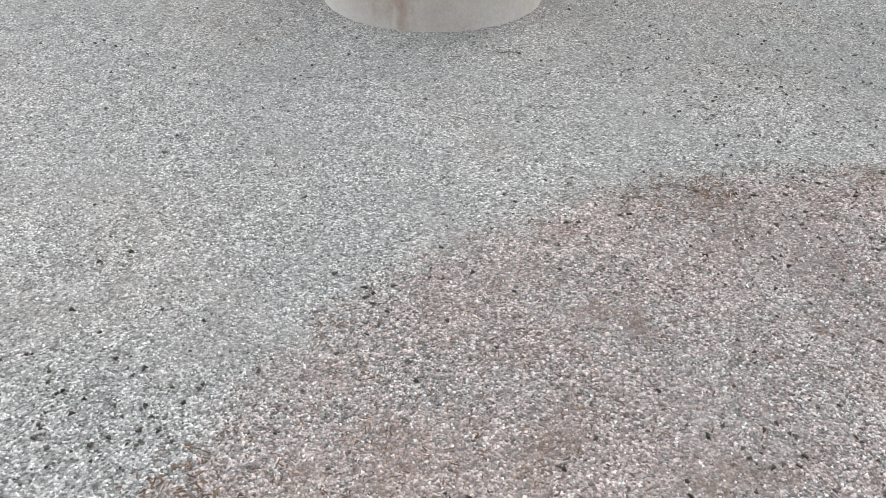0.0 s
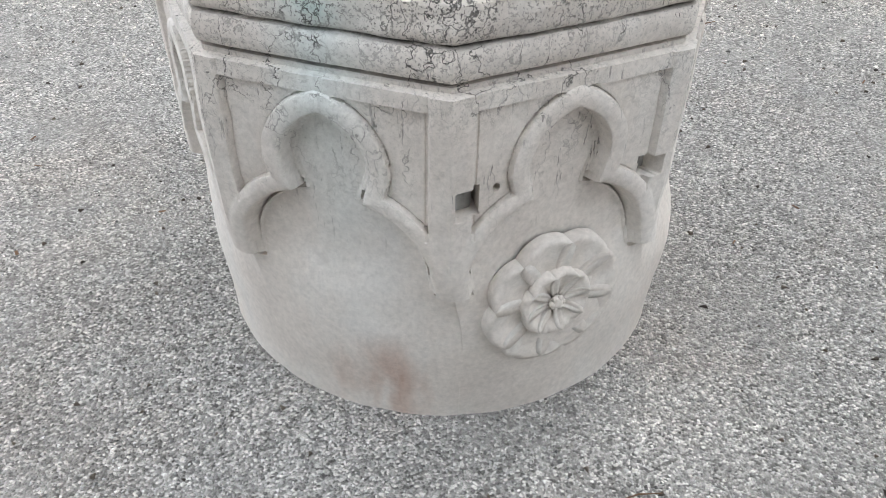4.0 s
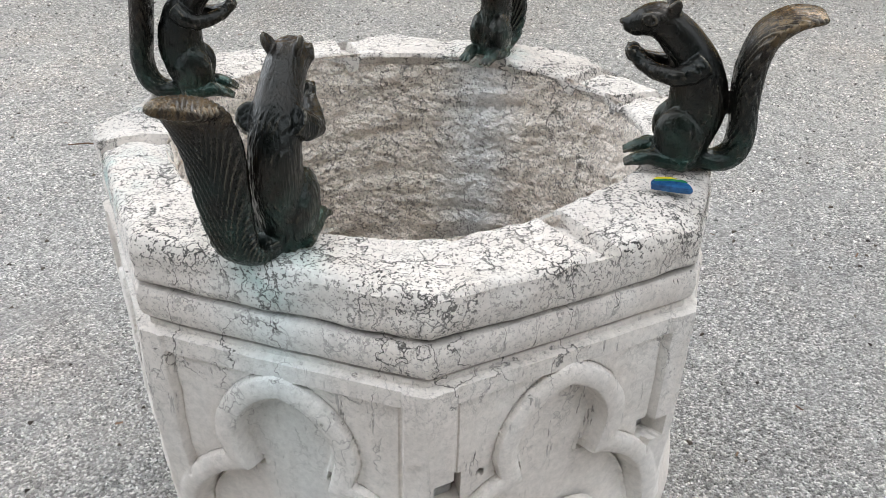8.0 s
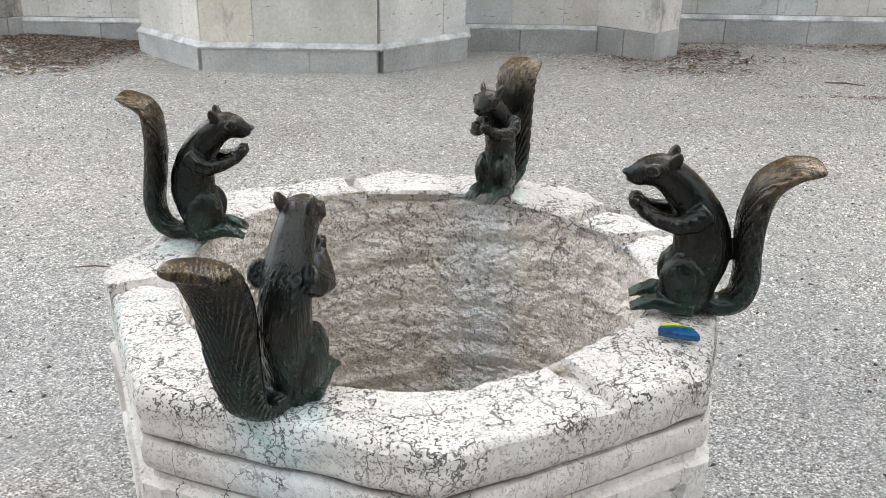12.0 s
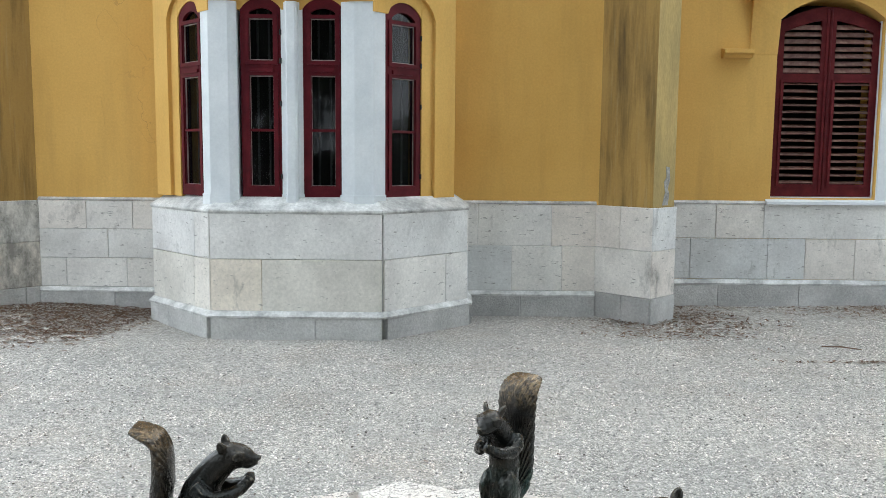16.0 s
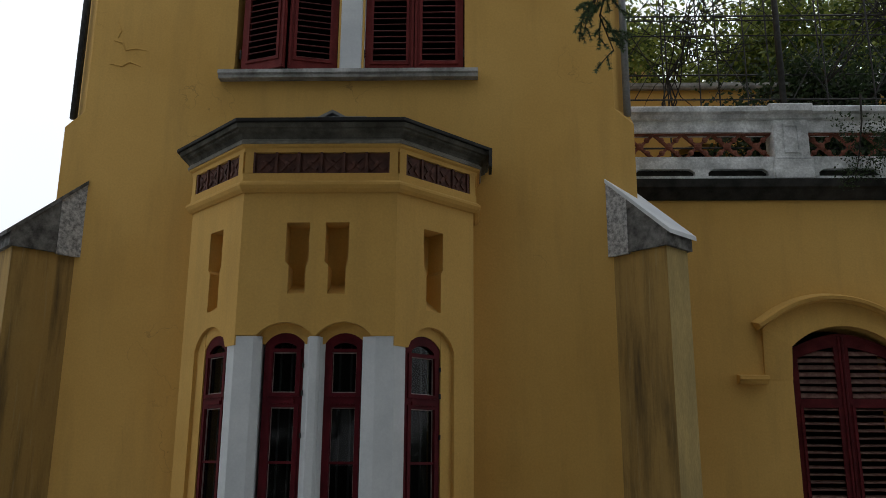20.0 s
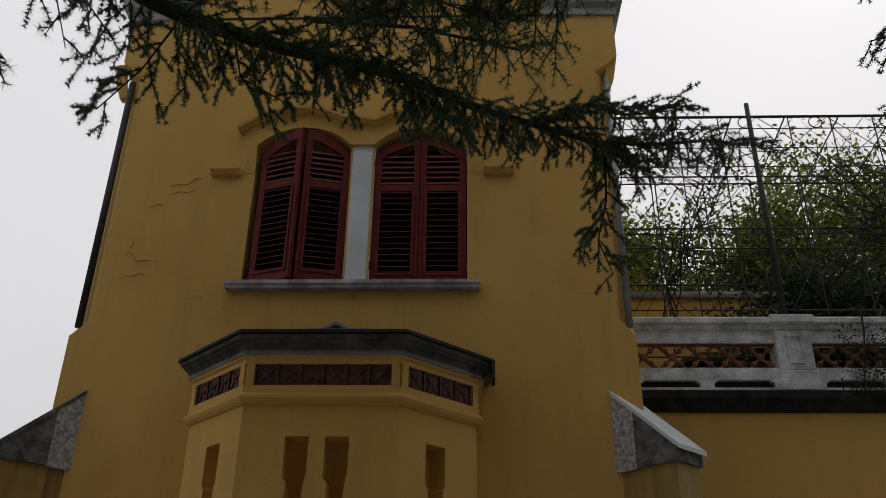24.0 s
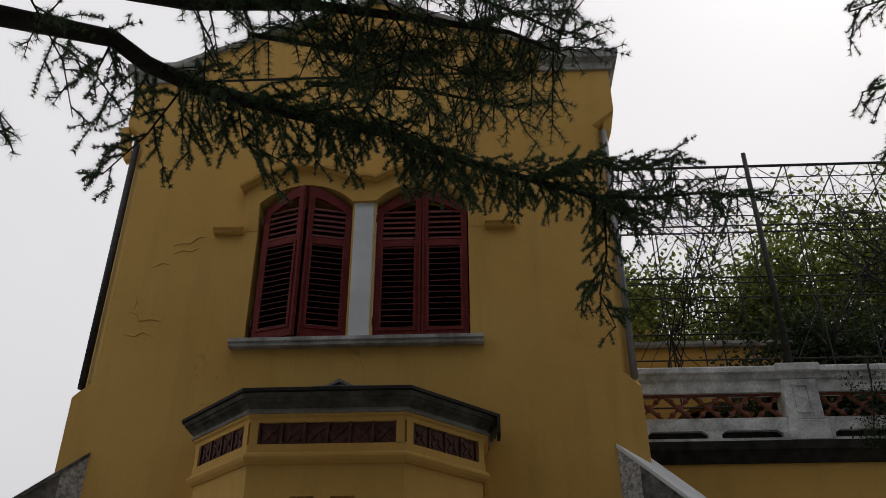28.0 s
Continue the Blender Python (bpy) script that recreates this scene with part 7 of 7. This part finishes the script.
# ---------------------------------------------------------------- cedar over the yard
class Twigs:
    """Thin wood and needles of a conifer, gathered for one mesh each."""

    def __init__(self, seed):
        self.g = random.Random(seed)
        self.wood = Shape()
        self.tufts = []

    def twig(self, start, way, length, droop, gap):
        """A slender shoot set with tufts of needles."""
        g = self.g
        p, d = Vector(start), Vector(way).normalized()
        n = max(3, int(length / 0.07))
        pts = [p.copy()]
        for _ in range(n):
            d = (d + Vector((g.uniform(-0.22, 0.22), g.uniform(-0.22, 0.22), g.uniform(-0.22, 0.16) - droop))).normalized()
            p = p + d * (length / n)
            pts.append(p.copy())
        self.wood.tube(pts, [0.0032 * (1 - 0.7 * i / n) + 0.0008 for i in range(n + 1)], 4)
        steps = max(2, int(length / gap))
        for k in range(1, steps + 1):
            q = k / steps * n
            i = min(int(q), n - 1)
            if g.random() < 0.85:
                self.tufts.append((*pts[i].lerp(pts[i + 1], q - i), *(pts[i + 1] - pts[i]).normalized()))
        return pts

    def bough(self, path, spacing, length, droop, out=0.9, gap=0.016, sub=0.46):
        """Side shoots along a limb, each with shoots of its own."""
        g = self.g
        path = [Vector(q) for q in path]
        for a, b in zip(path, path[1:]):
            seg = b - a
            t = seg.normalized()
            side = t.cross(Vector((0, 0, 1))).normalized()
            n = max(1, int(seg.length / spacing))
            for k in range(n):
                s = a.lerp(b, (k + g.random()) / n)
                w = side * g.choice((-1, 1)) * out + t * g.uniform(0.1, 0.9) + Vector((0, 0, g.uniform(-0.55, 0.25)))
                ln = g.uniform(*length)
                pts = self.twig(s, w, ln, droop, gap)
                for j in range(1, len(pts) - 1):
                    if g.random() < 0.78:
                        d = pts[j + 1] - pts[j]
                        e = d.cross(Vector((0, 0, 1))).normalized() * g.choice((-1, 1))
                        self.twig(pts[j], d.normalized() * 0.8 + e + Vector((0, 0, g.uniform(-0.5, 0.2))), ln * g.uniform(0.5, 1.0) * sub, droop * 1.4, gap)

    def needles(self, per, length, width, seed, back=0.25):
        g = np.random.RandomState(seed)
        t = np.array(self.tufts)
        p, d = np.repeat(t[:, :3], per, axis=0), np.repeat(t[:, 3:], per, axis=0)
        n = len(p)
        p = p + g.normal(0, 0.003, (n, 3))
        w = g.normal(0, 1, (n, 3))
        w -= d * (w * d).sum(1)[:, None]
        w /= np.linalg.norm(w, axis=1)[:, None]
        a = d * g.uniform(back, 1.1, (n, 1)) + w
        a /= np.linalg.norm(a, axis=1)[:, None]
        b = np.cross(a, g.normal(0, 1, (n, 3)))
        b /= np.linalg.norm(b, axis=1)[:, None]
        ln = g.uniform(0.7, 1.15, (n, 1)) * length
        v = np.stack([p - b * width, p + b * width, p + a * ln], 1).reshape(-1, 3)
        return v.tolist(), np.arange(3 * n).reshape(-1, 3).tolist()


cedar = thing("cedar_tree", "dark cedar with a long bough of needled twigs overhanging the yard", "tree", at=pose(0, 0, 0))
trunk = Shape().tube([(-5.6, 1.2, -0.1), (-5.5, 1.25, 2.0), (-5.45, 1.3, 5.0), (-5.4, 1.3, 9.0), (-5.4, 1.3, 13.0)], [0.42, 0.34, 0.30, 0.22, 0.08], 18)
part("trunk", trunk, BARK, cedar, "thick rough cedar trunk", True)
main = [(-5.45, 1.3, 3.6), (-3.6, 2.2, 4.0), (-2.4, 2.75, 4.12), (-1.9, 3.25, 4.27), (-1.63, 3.56, 4.45), (-1.54, 3.70, 4.44), (-1.38, 3.89, 4.47), (-1.02, 4.16, 4.54), (-0.57, 4.44, 4.62), (-0.14, 4.72, 4.61), (0.16, 4.88, 4.62), (0.48, 5.03, 4.61), (0.74, 5.17, 4.52)]
upper = [(-5.42, 1.3, 4.6), (-3.4, 2.1, 4.5), (-1.68, 2.81, 4.06), (-1.48, 2.98, 4.12), (-1.17, 3.18, 4.22), (-0.75, 3.32, 4.34), (-0.34, 3.53, 4.46), (-0.02, 3.64, 4.49), (0.23, 3.84, 4.54)]
high = [(-5.4, 1.3, 5.6), (-3.0, 2.3, 5.3), (-0.9, 3.22, 4.85), (-0.25, 3.47, 4.93), (0.15, 3.66, 4.95), (0.36, 3.86, 4.90)]
part("bough", Shape().tube(main, [0.11, 0.08, 0.05, 0.040, 0.037, 0.036, 0.035, 0.032, 0.028, 0.023, 0.018, 0.013, 0.006], 10), BARK, cedar, "dark gnarled bough", True)
part("bough", Shape().tube(upper, [0.09, 0.06, 0.036, 0.03, 0.024, 0.02, 0.015, 0.01, 0.004], 8), BARK, cedar, "", True)
part("bough", Shape().tube(high, [0.09, 0.06, 0.03, 0.022, 0.014, 0.005], 8), BARK, cedar, "", True)
tw = Twigs(17)
for path in (
    [(0.16, 4.88, 4.62), (0.45, 4.92, 4.78), (0.68, 5.0, 4.77), (0.98, 5.02, 4.82)],
    [(0.48, 5.03, 4.61), (0.84, 5.11, 4.65), (1.18, 5.16, 4.71), (1.36, 5.22, 4.71)],
):
    tw.wood.tube(path, [0.014, 0.011, 0.008, 0.003], 6)
    tw.bough(path, 0.017, (0.14, 0.30), 0.10)
for path in ([(0.54, 5.06, 4.55), (0.54, 5.15, 4.31), (0.49, 5.22, 4.10), (0.57, 5.29, 3.93)], [(0.5, 5.2, 4.23), (0.40, 5.23, 4.11)]):
    tw.wood.tube(path, [0.007, 0.006, 0.005, 0.003][: len(path)], 5)
    tw.bough(path, 0.03, (0.09, 0.20), 0.16)
tw.bough(main[3:6], 0.075, (0.16, 0.34), 0.09)
tw.bough(main[5:8], 0.026, (0.20, 0.42), 0.09)
tw.bough(main[7:], 0.017, (0.15, 0.31), 0.10)
tw.bough(main[5:11], 0.055, (0.22, 0.38), 0.15, 0.4)
for path in ([(-1.63, 3.56, 4.45), (-1.67, 3.57, 4.27), (-1.60, 3.68, 4.19)], [(-1.43, 3.87, 4.48), (-1.58, 3.92, 4.24), (-1.74, 3.93, 4.04)], [(-1.02, 4.16, 4.54), (-0.70, 4.19, 4.59), (-0.39, 4.32, 4.48), (-0.29, 4.45, 4.30)], [(-1.24, 4.0, 4.49), (-1.21, 4.08, 4.32), (-0.99, 4.16, 4.22)]):
    tw.wood.tube(path, [0.006, 0.004, 0.003, 0.002][: len(path)], 5)
    tw.bough(path, 0.045, (0.14, 0.30), 0.10)
near = Twigs(19)
near.bough(upper[4:], 0.030, (0.20, 0.40), 0.06, gap=0.022)
near.bough(high[2:], 0.022, (0.22, 0.42), 0.06, gap=0.022)
for path in (
    [(-1.09, 2.77, 4.14), (-0.78, 3.07, 4.27), (-0.50, 3.32, 4.36), (-0.43, 3.50, 4.34), (-0.49, 3.69, 4.28)],
    [(-0.64, 3.09, 4.41), (-0.25, 3.44, 4.54), (0.05, 3.70, 4.64), (0.24, 3.84, 4.66)],
):
    near.wood.tube(path, [0.014, 0.011, 0.009, 0.006, 0.003][: len(path)], 6)
    near.bough(path, 0.027, (0.18, 0.36), 0.06, gap=0.022)
for path in (
    [(-1.06, 3.51, 4.40), (-0.71, 3.66, 4.44), (-0.33, 3.86, 4.54), (-0.05, 4.04, 4.57)],
    [(-1.13, 3.07, 4.37), (-0.66, 3.17, 4.68), (-0.1, 3.44, 4.93), (0.28, 3.74, 4.90)],
    [(-0.91, 4.00, 4.57), (-0.45, 4.12, 4.63), (0.06, 4.36, 4.69)],
):
    near.wood.tube(path, [0.012, 0.009, 0.006, 0.003][: len(path)], 6)
    near.bough(path, 0.027, (0.20, 0.38), 0.07, gap=0.022)
for path in ([(-1.66, 3.05, 4.14), (-1.60, 3.24, 4.02), (-1.59, 3.37, 3.88)], [(-1.95, 3.0, 3.98), (-1.74, 3.07, 3.76), (-1.61, 3.12, 3.62)]):
    near.wood.tube(path, [0.004, 0.003, 0.002], 5)
    near.bough(path, 0.055, (0.08, 0.2), 0.08, gap=0.028)
for k, (w, per, ln, thick, back) in enumerate(((tw, 22, 0.021, 0.0021, -0.5), (near, 18, 0.034, 0.0013, 0.1))):
    tagged(part("fine_wood", w.wood, BARK, cedar, "", False, False), kind="stuff")
    tagged(part("needles", w.needles(per, ln, thick, 70 + k, back), NEEDLES, cedar, "short dark green needles in tufts", False, False), kind="stuff")

# another conifer, of which twigs reach in beside the terrace
spruce = thing("conifer_tree", "dark conifer whose twig tips hang beside the terrace", "tree", at=pose(0, 0, 0))
part("trunk", Shape().tube([(5.2, 4.2, -0.1), (5.2, 4.2, 5.0), (5.25, 4.25, 10.0)], [0.26, 0.2, 0.06], 14), BARK, spruce, "", True)
sp = Twigs(23)
for path in (
    [(5.2, 4.2, 5.9), (3.6, 4.9, 5.7), (2.65, 5.2, 5.58), (2.24, 5.24, 5.48)],
    [(5.2, 4.2, 5.4), (3.7, 4.9, 5.35), (2.8, 5.3, 5.22), (2.34, 5.36, 5.14)],
    [(5.2, 4.2, 6.6), (3.6, 4.8, 6.3), (2.6, 5.0, 6.1), (2.22, 5.05, 5.98)],
    [(5.2, 4.2, 4.9), (3.9, 5.0, 5.0), (3.1, 5.4, 4.98), (2.62, 5.5, 4.92)],
):
    sp.wood.tube(path, [0.06, 0.03, 0.012, 0.004], 6)
    sp.bough(path[1:], 0.03, (0.12, 0.28), 0.06)
# unseen foliage mass beside the yard, added to shade the wing
sg = random.Random(24)
mass = [(5.6 + sg.uniform(-1.7, 1.9), 4.0 + sg.uniform(-2.2, 1.6), sg.uniform(2.2, 10.0)) for _ in range(150)]
v, f = leaves(mass, [sg.uniform(0.35, 0.7) for _ in mass], 60, 0.30, 25, 0.4)
tagged(part("crown", (v.tolist(), f.tolist()), NEEDLES, spruce, "", False, False), kind="stuff")
tagged(part("fine_wood", sp.wood, BARK, spruce, "", False, False), kind="stuff")
tagged(part("needles", sp.needles(13, 0.026, 0.0024, 75), NEEDLES, spruce, "", False, False), kind="stuff")

# creeper that hangs from the balustrade
creeper = thing("creeper", "small-leaved green creeper hanging over the balustrade", "plant", at=pose(0, 0, 0))
stem = [(4.15, WING - 0.18, 5.80), (4.10, WING - 0.24, 5.45), (4.02, WING - 0.26, 5.05), (3.95, WING - 0.24, 4.75)]
part("stem", Shape().tube(stem, [0.012, 0.010, 0.008, 0.004], 6), BARK, creeper)
cr = np.random.RandomState(3)
tufts = [(4.05 + cr.uniform(-0.28, 0.5), WING - 0.22 + cr.uniform(-0.08, 0.06), cr.uniform(4.7, 5.5)) for _ in range(38)]
v, f = leaves(tufts, 0.11, 34, 0.038, 8)
tagged(part("foliage", (v.tolist(), f.tolist()), DARKLEAVES, creeper, "", False, False), kind="stuff")

# the wooded park on the other side of the yard, mirrored in the panes
k = 0
# never in view; heights also chosen to hold back sky light from the front
for x, y, h, r in ((-8.5, -8.5, 10, 3.0), (-4.8, -8.0, 13, 3.2), (-1.0, -9.5, 13, 3.4), (3.0, -8.5, 12, 3.2), (7.5, -9.0, 10, 3.2), (-3, -14, 15, 4.0), (3, -14, 15, 4.0)):
    leafy_tree("park_tree", "tall dark evergreen tree at the edge of the yard", (x, y, 0), h, (r, r, (2.6 + (k % 3) * 0.6, h)), DARKLEAVES, 80 + k, 90, 60, 0.40)
    k += 1
# unseen cedar foliage, added above the view to shade the bay and yard
cg = random.Random(31)
tops = []
while len(tops) < 190:
    x, y, z = cg.uniform(-3.8, 0.7), cg.uniform(2.4, 5.2), cg.uniform(4.4, 12.0)
    under = max(4.5, 3.1 + 1.22 * (y - 1.1))
    if under < z < under + 2.4:
        tops.append((x, y, z))
v, f = leaves(tops, [cg.uniform(0.4, 0.8) for _ in tops], 62, 0.34, 32, 0.1)
tagged(part("crown", (v.tolist(), f.tolist()), NEEDLES, cedar, "unseen foliage mass added to shade the bay", False, False), kind="stuff")
limbs = Shape()
for i in range(0, 190, 10):
    e = Vector(tops[i])
    limbs.tube([(-5.45, 1.3, max(4.5, e.z - 1.0)), Vector((-5.45, 1.3, e.z)).lerp(e, 0.5) + Vector((0, 0, 0.3)), e], [0.09, 0.055, 0.015], 6)
part("shade_mass_limbs", limbs, BARK, cedar, "", True, False)
# unseen banks of leaves, added to keep low sky off the panes and walls
ug = random.Random(33)
low = [(ug.uniform(-17, 18), ug.uniform(-13.5, -10.5), ug.uniform(0.3, 4.6)) for _ in range(260)]
low += [(sx + ug.uniform(-1, 1), ug.uniform(-9, 13), ug.uniform(0.3, 2.2)) for sx in (-18, 19) for _ in range(90)]
v, f = leaves(low, [ug.uniform(0.6, 1.1) for _ in low], 44, 0.44, 34, 0.2)
tagged(part("leaf_screen", (v.tolist(), f.tolist()), DARKLEAVES, None, "unseen dark leaf bank added round the yard to block low sky", False, False), category="shrubs", kind="stuff")

# ---------------------------------------------------------------- litter
def litter(name, label, count, box, seed, weight, long=(0.012, 0.04), wide=(0.003, 0.009)):
    g = np.random.RandomState(seed)
    x, y = g.uniform(box[0], box[1], count), g.uniform(box[2], box[3], count)
    ok = g.uniform(0, 1, count) < weight(x, y)
    x, y = x[ok], y[ok]
    n = len(x)
    z = ground_height(x, y) + g.uniform(0.003, 0.014, n)
    a = g.uniform(0, 2 * math.pi, n)
    ln, wd = g.uniform(*long, n), g.uniform(*wide, n)
    c, s = np.cos(a), np.sin(a)
    tilt = g.uniform(-0.3, 0.3, n)
    corners = []
    for u, v in ((-1, -1), (1, -1), (1, 1), (-1, 1)):
        corners.append(np.stack([x + c * ln * u - s * wd * v, y + s * ln * u + c * wd * v, z + tilt * ln * u * 0.4], 1))
    v = np.stack(corners, 1).reshape(-1, 3)
    return tagged(part(name, (v.tolist(), np.arange(4 * n).reshape(-1, 4).tolist()), LITTER, None, label, False, False), category="leaf litter", kind="stuff")


litter("leaf_litter", "brown fallen needles and leaves drifted against the wall", 16000, (-6.5, -2.6, 7.2, 9.6), 91, lambda x, y: np.clip(1.3 * step(7.4, 9.3, y) - 0.25 + 0.5 * waves(x, y, 2.5, 5, 3), 0, 1) * step(-2.6, -3.3, x + 0.3 * (9.4 - y)))
litter("leaf_litter", "thin brown leaf litter along the foot of the wing", 16000, (0.0, 8.0, 7.9, 10.2), 92, lambda x, y: np.clip(0.75 * step(8.0, 9.9, y) * step(0.6, 1.8, x) - 0.28 + 0.75 * waves(x * 0.6, y * 1.7, 2.4, 6, 3), 0, 1))
litter("fallen_needles", "reddish brown needles over the gravel", 15000, (-1.6, 2.4, -1.4, 1.2), 93, lambda x, y: np.clip(0.35 + 4.0 * (1.68 - np.hypot(x - 1.3, y + 0.6)), 0, 1) * np.clip(0.35 + 1.1 * waves(x, y, 4, 9, 3), 0, 1), (0.003, 0.009), (0.0007, 0.0018))
litter("bark_litter", "dark streaks of bark and needles swept along the foot of the wing", 9000, (2.0, 6.5, 7.7, 9.6), 95, lambda x, y: step(0.20, 0.36, waves(x * 0.35 + y * 0.15, y * 2.2, 2.2, 14, 3)) * step(2.0, 3.0, x), (0.008, 0.03), (0.003, 0.009))
litter("leaf_litter", "reddish leaves caught in the corner by the buttress", 500, (1.75, 2.9, 9.0, 9.75), 96, lambda x, y: np.clip(1.2 * step(9.1, 9.5, y) * step(2.9, 2.2, x), 0, 1))
litter("fallen_needles", "brown needles and earth along the edge of the patch", 26000, (-0.6, 2.6, -0.7, 1.3), 97, lambda x, y: step(0.20, 0.08, np.abs(np.hypot(x - 1.3, y + 0.6) - 1.60)) * step(0.0, 0.35, waves(x, y, 4.5, 18, 3)), (0.003, 0.010), (0.0009, 0.0024))
litter("fallen_needles", "sparse brown needles lying on the gravel", 1500, (-5, 7, 2.5, 8.5), 94, lambda x, y: np.clip(0.25 + 0.5 * waves(x, y, 1.5, 10, 3), 0, 1), (0.006, 0.018), (0.0015, 0.004))
stick = thing("stick", "thin dry stick lying on the gravel", "stick", "sticks on the gravel", at=pose(0, 0, 0))
part("wood", Shape().tube([(-0.07, 0, 0.004), (0.0, 0.006, 0.007), (0.07, -0.004, 0.004)], [0.002, 0.003, 0.0015], 6), LITTER, stick)
stick.matrix_basis = pose(-0.05, 1.815, 0.003, 0, 0, 8) @ Matrix.Scale(0.35, 4)
for x, y, a, s in ((-1.62, 4.36, 3, 1.1), (0.02, 1.30, -25, 0.5), (-0.52, 1.56, 10, 0.45), (0.15, 1.88, 15, 0.6), (3.1, 8.2, -18, 2.2), (0.75, 4.05, 40, 0.8)):
    copy_thing(stick, pose(x, y, 0.004, 0, 0, a)).scale = (s, s, s)
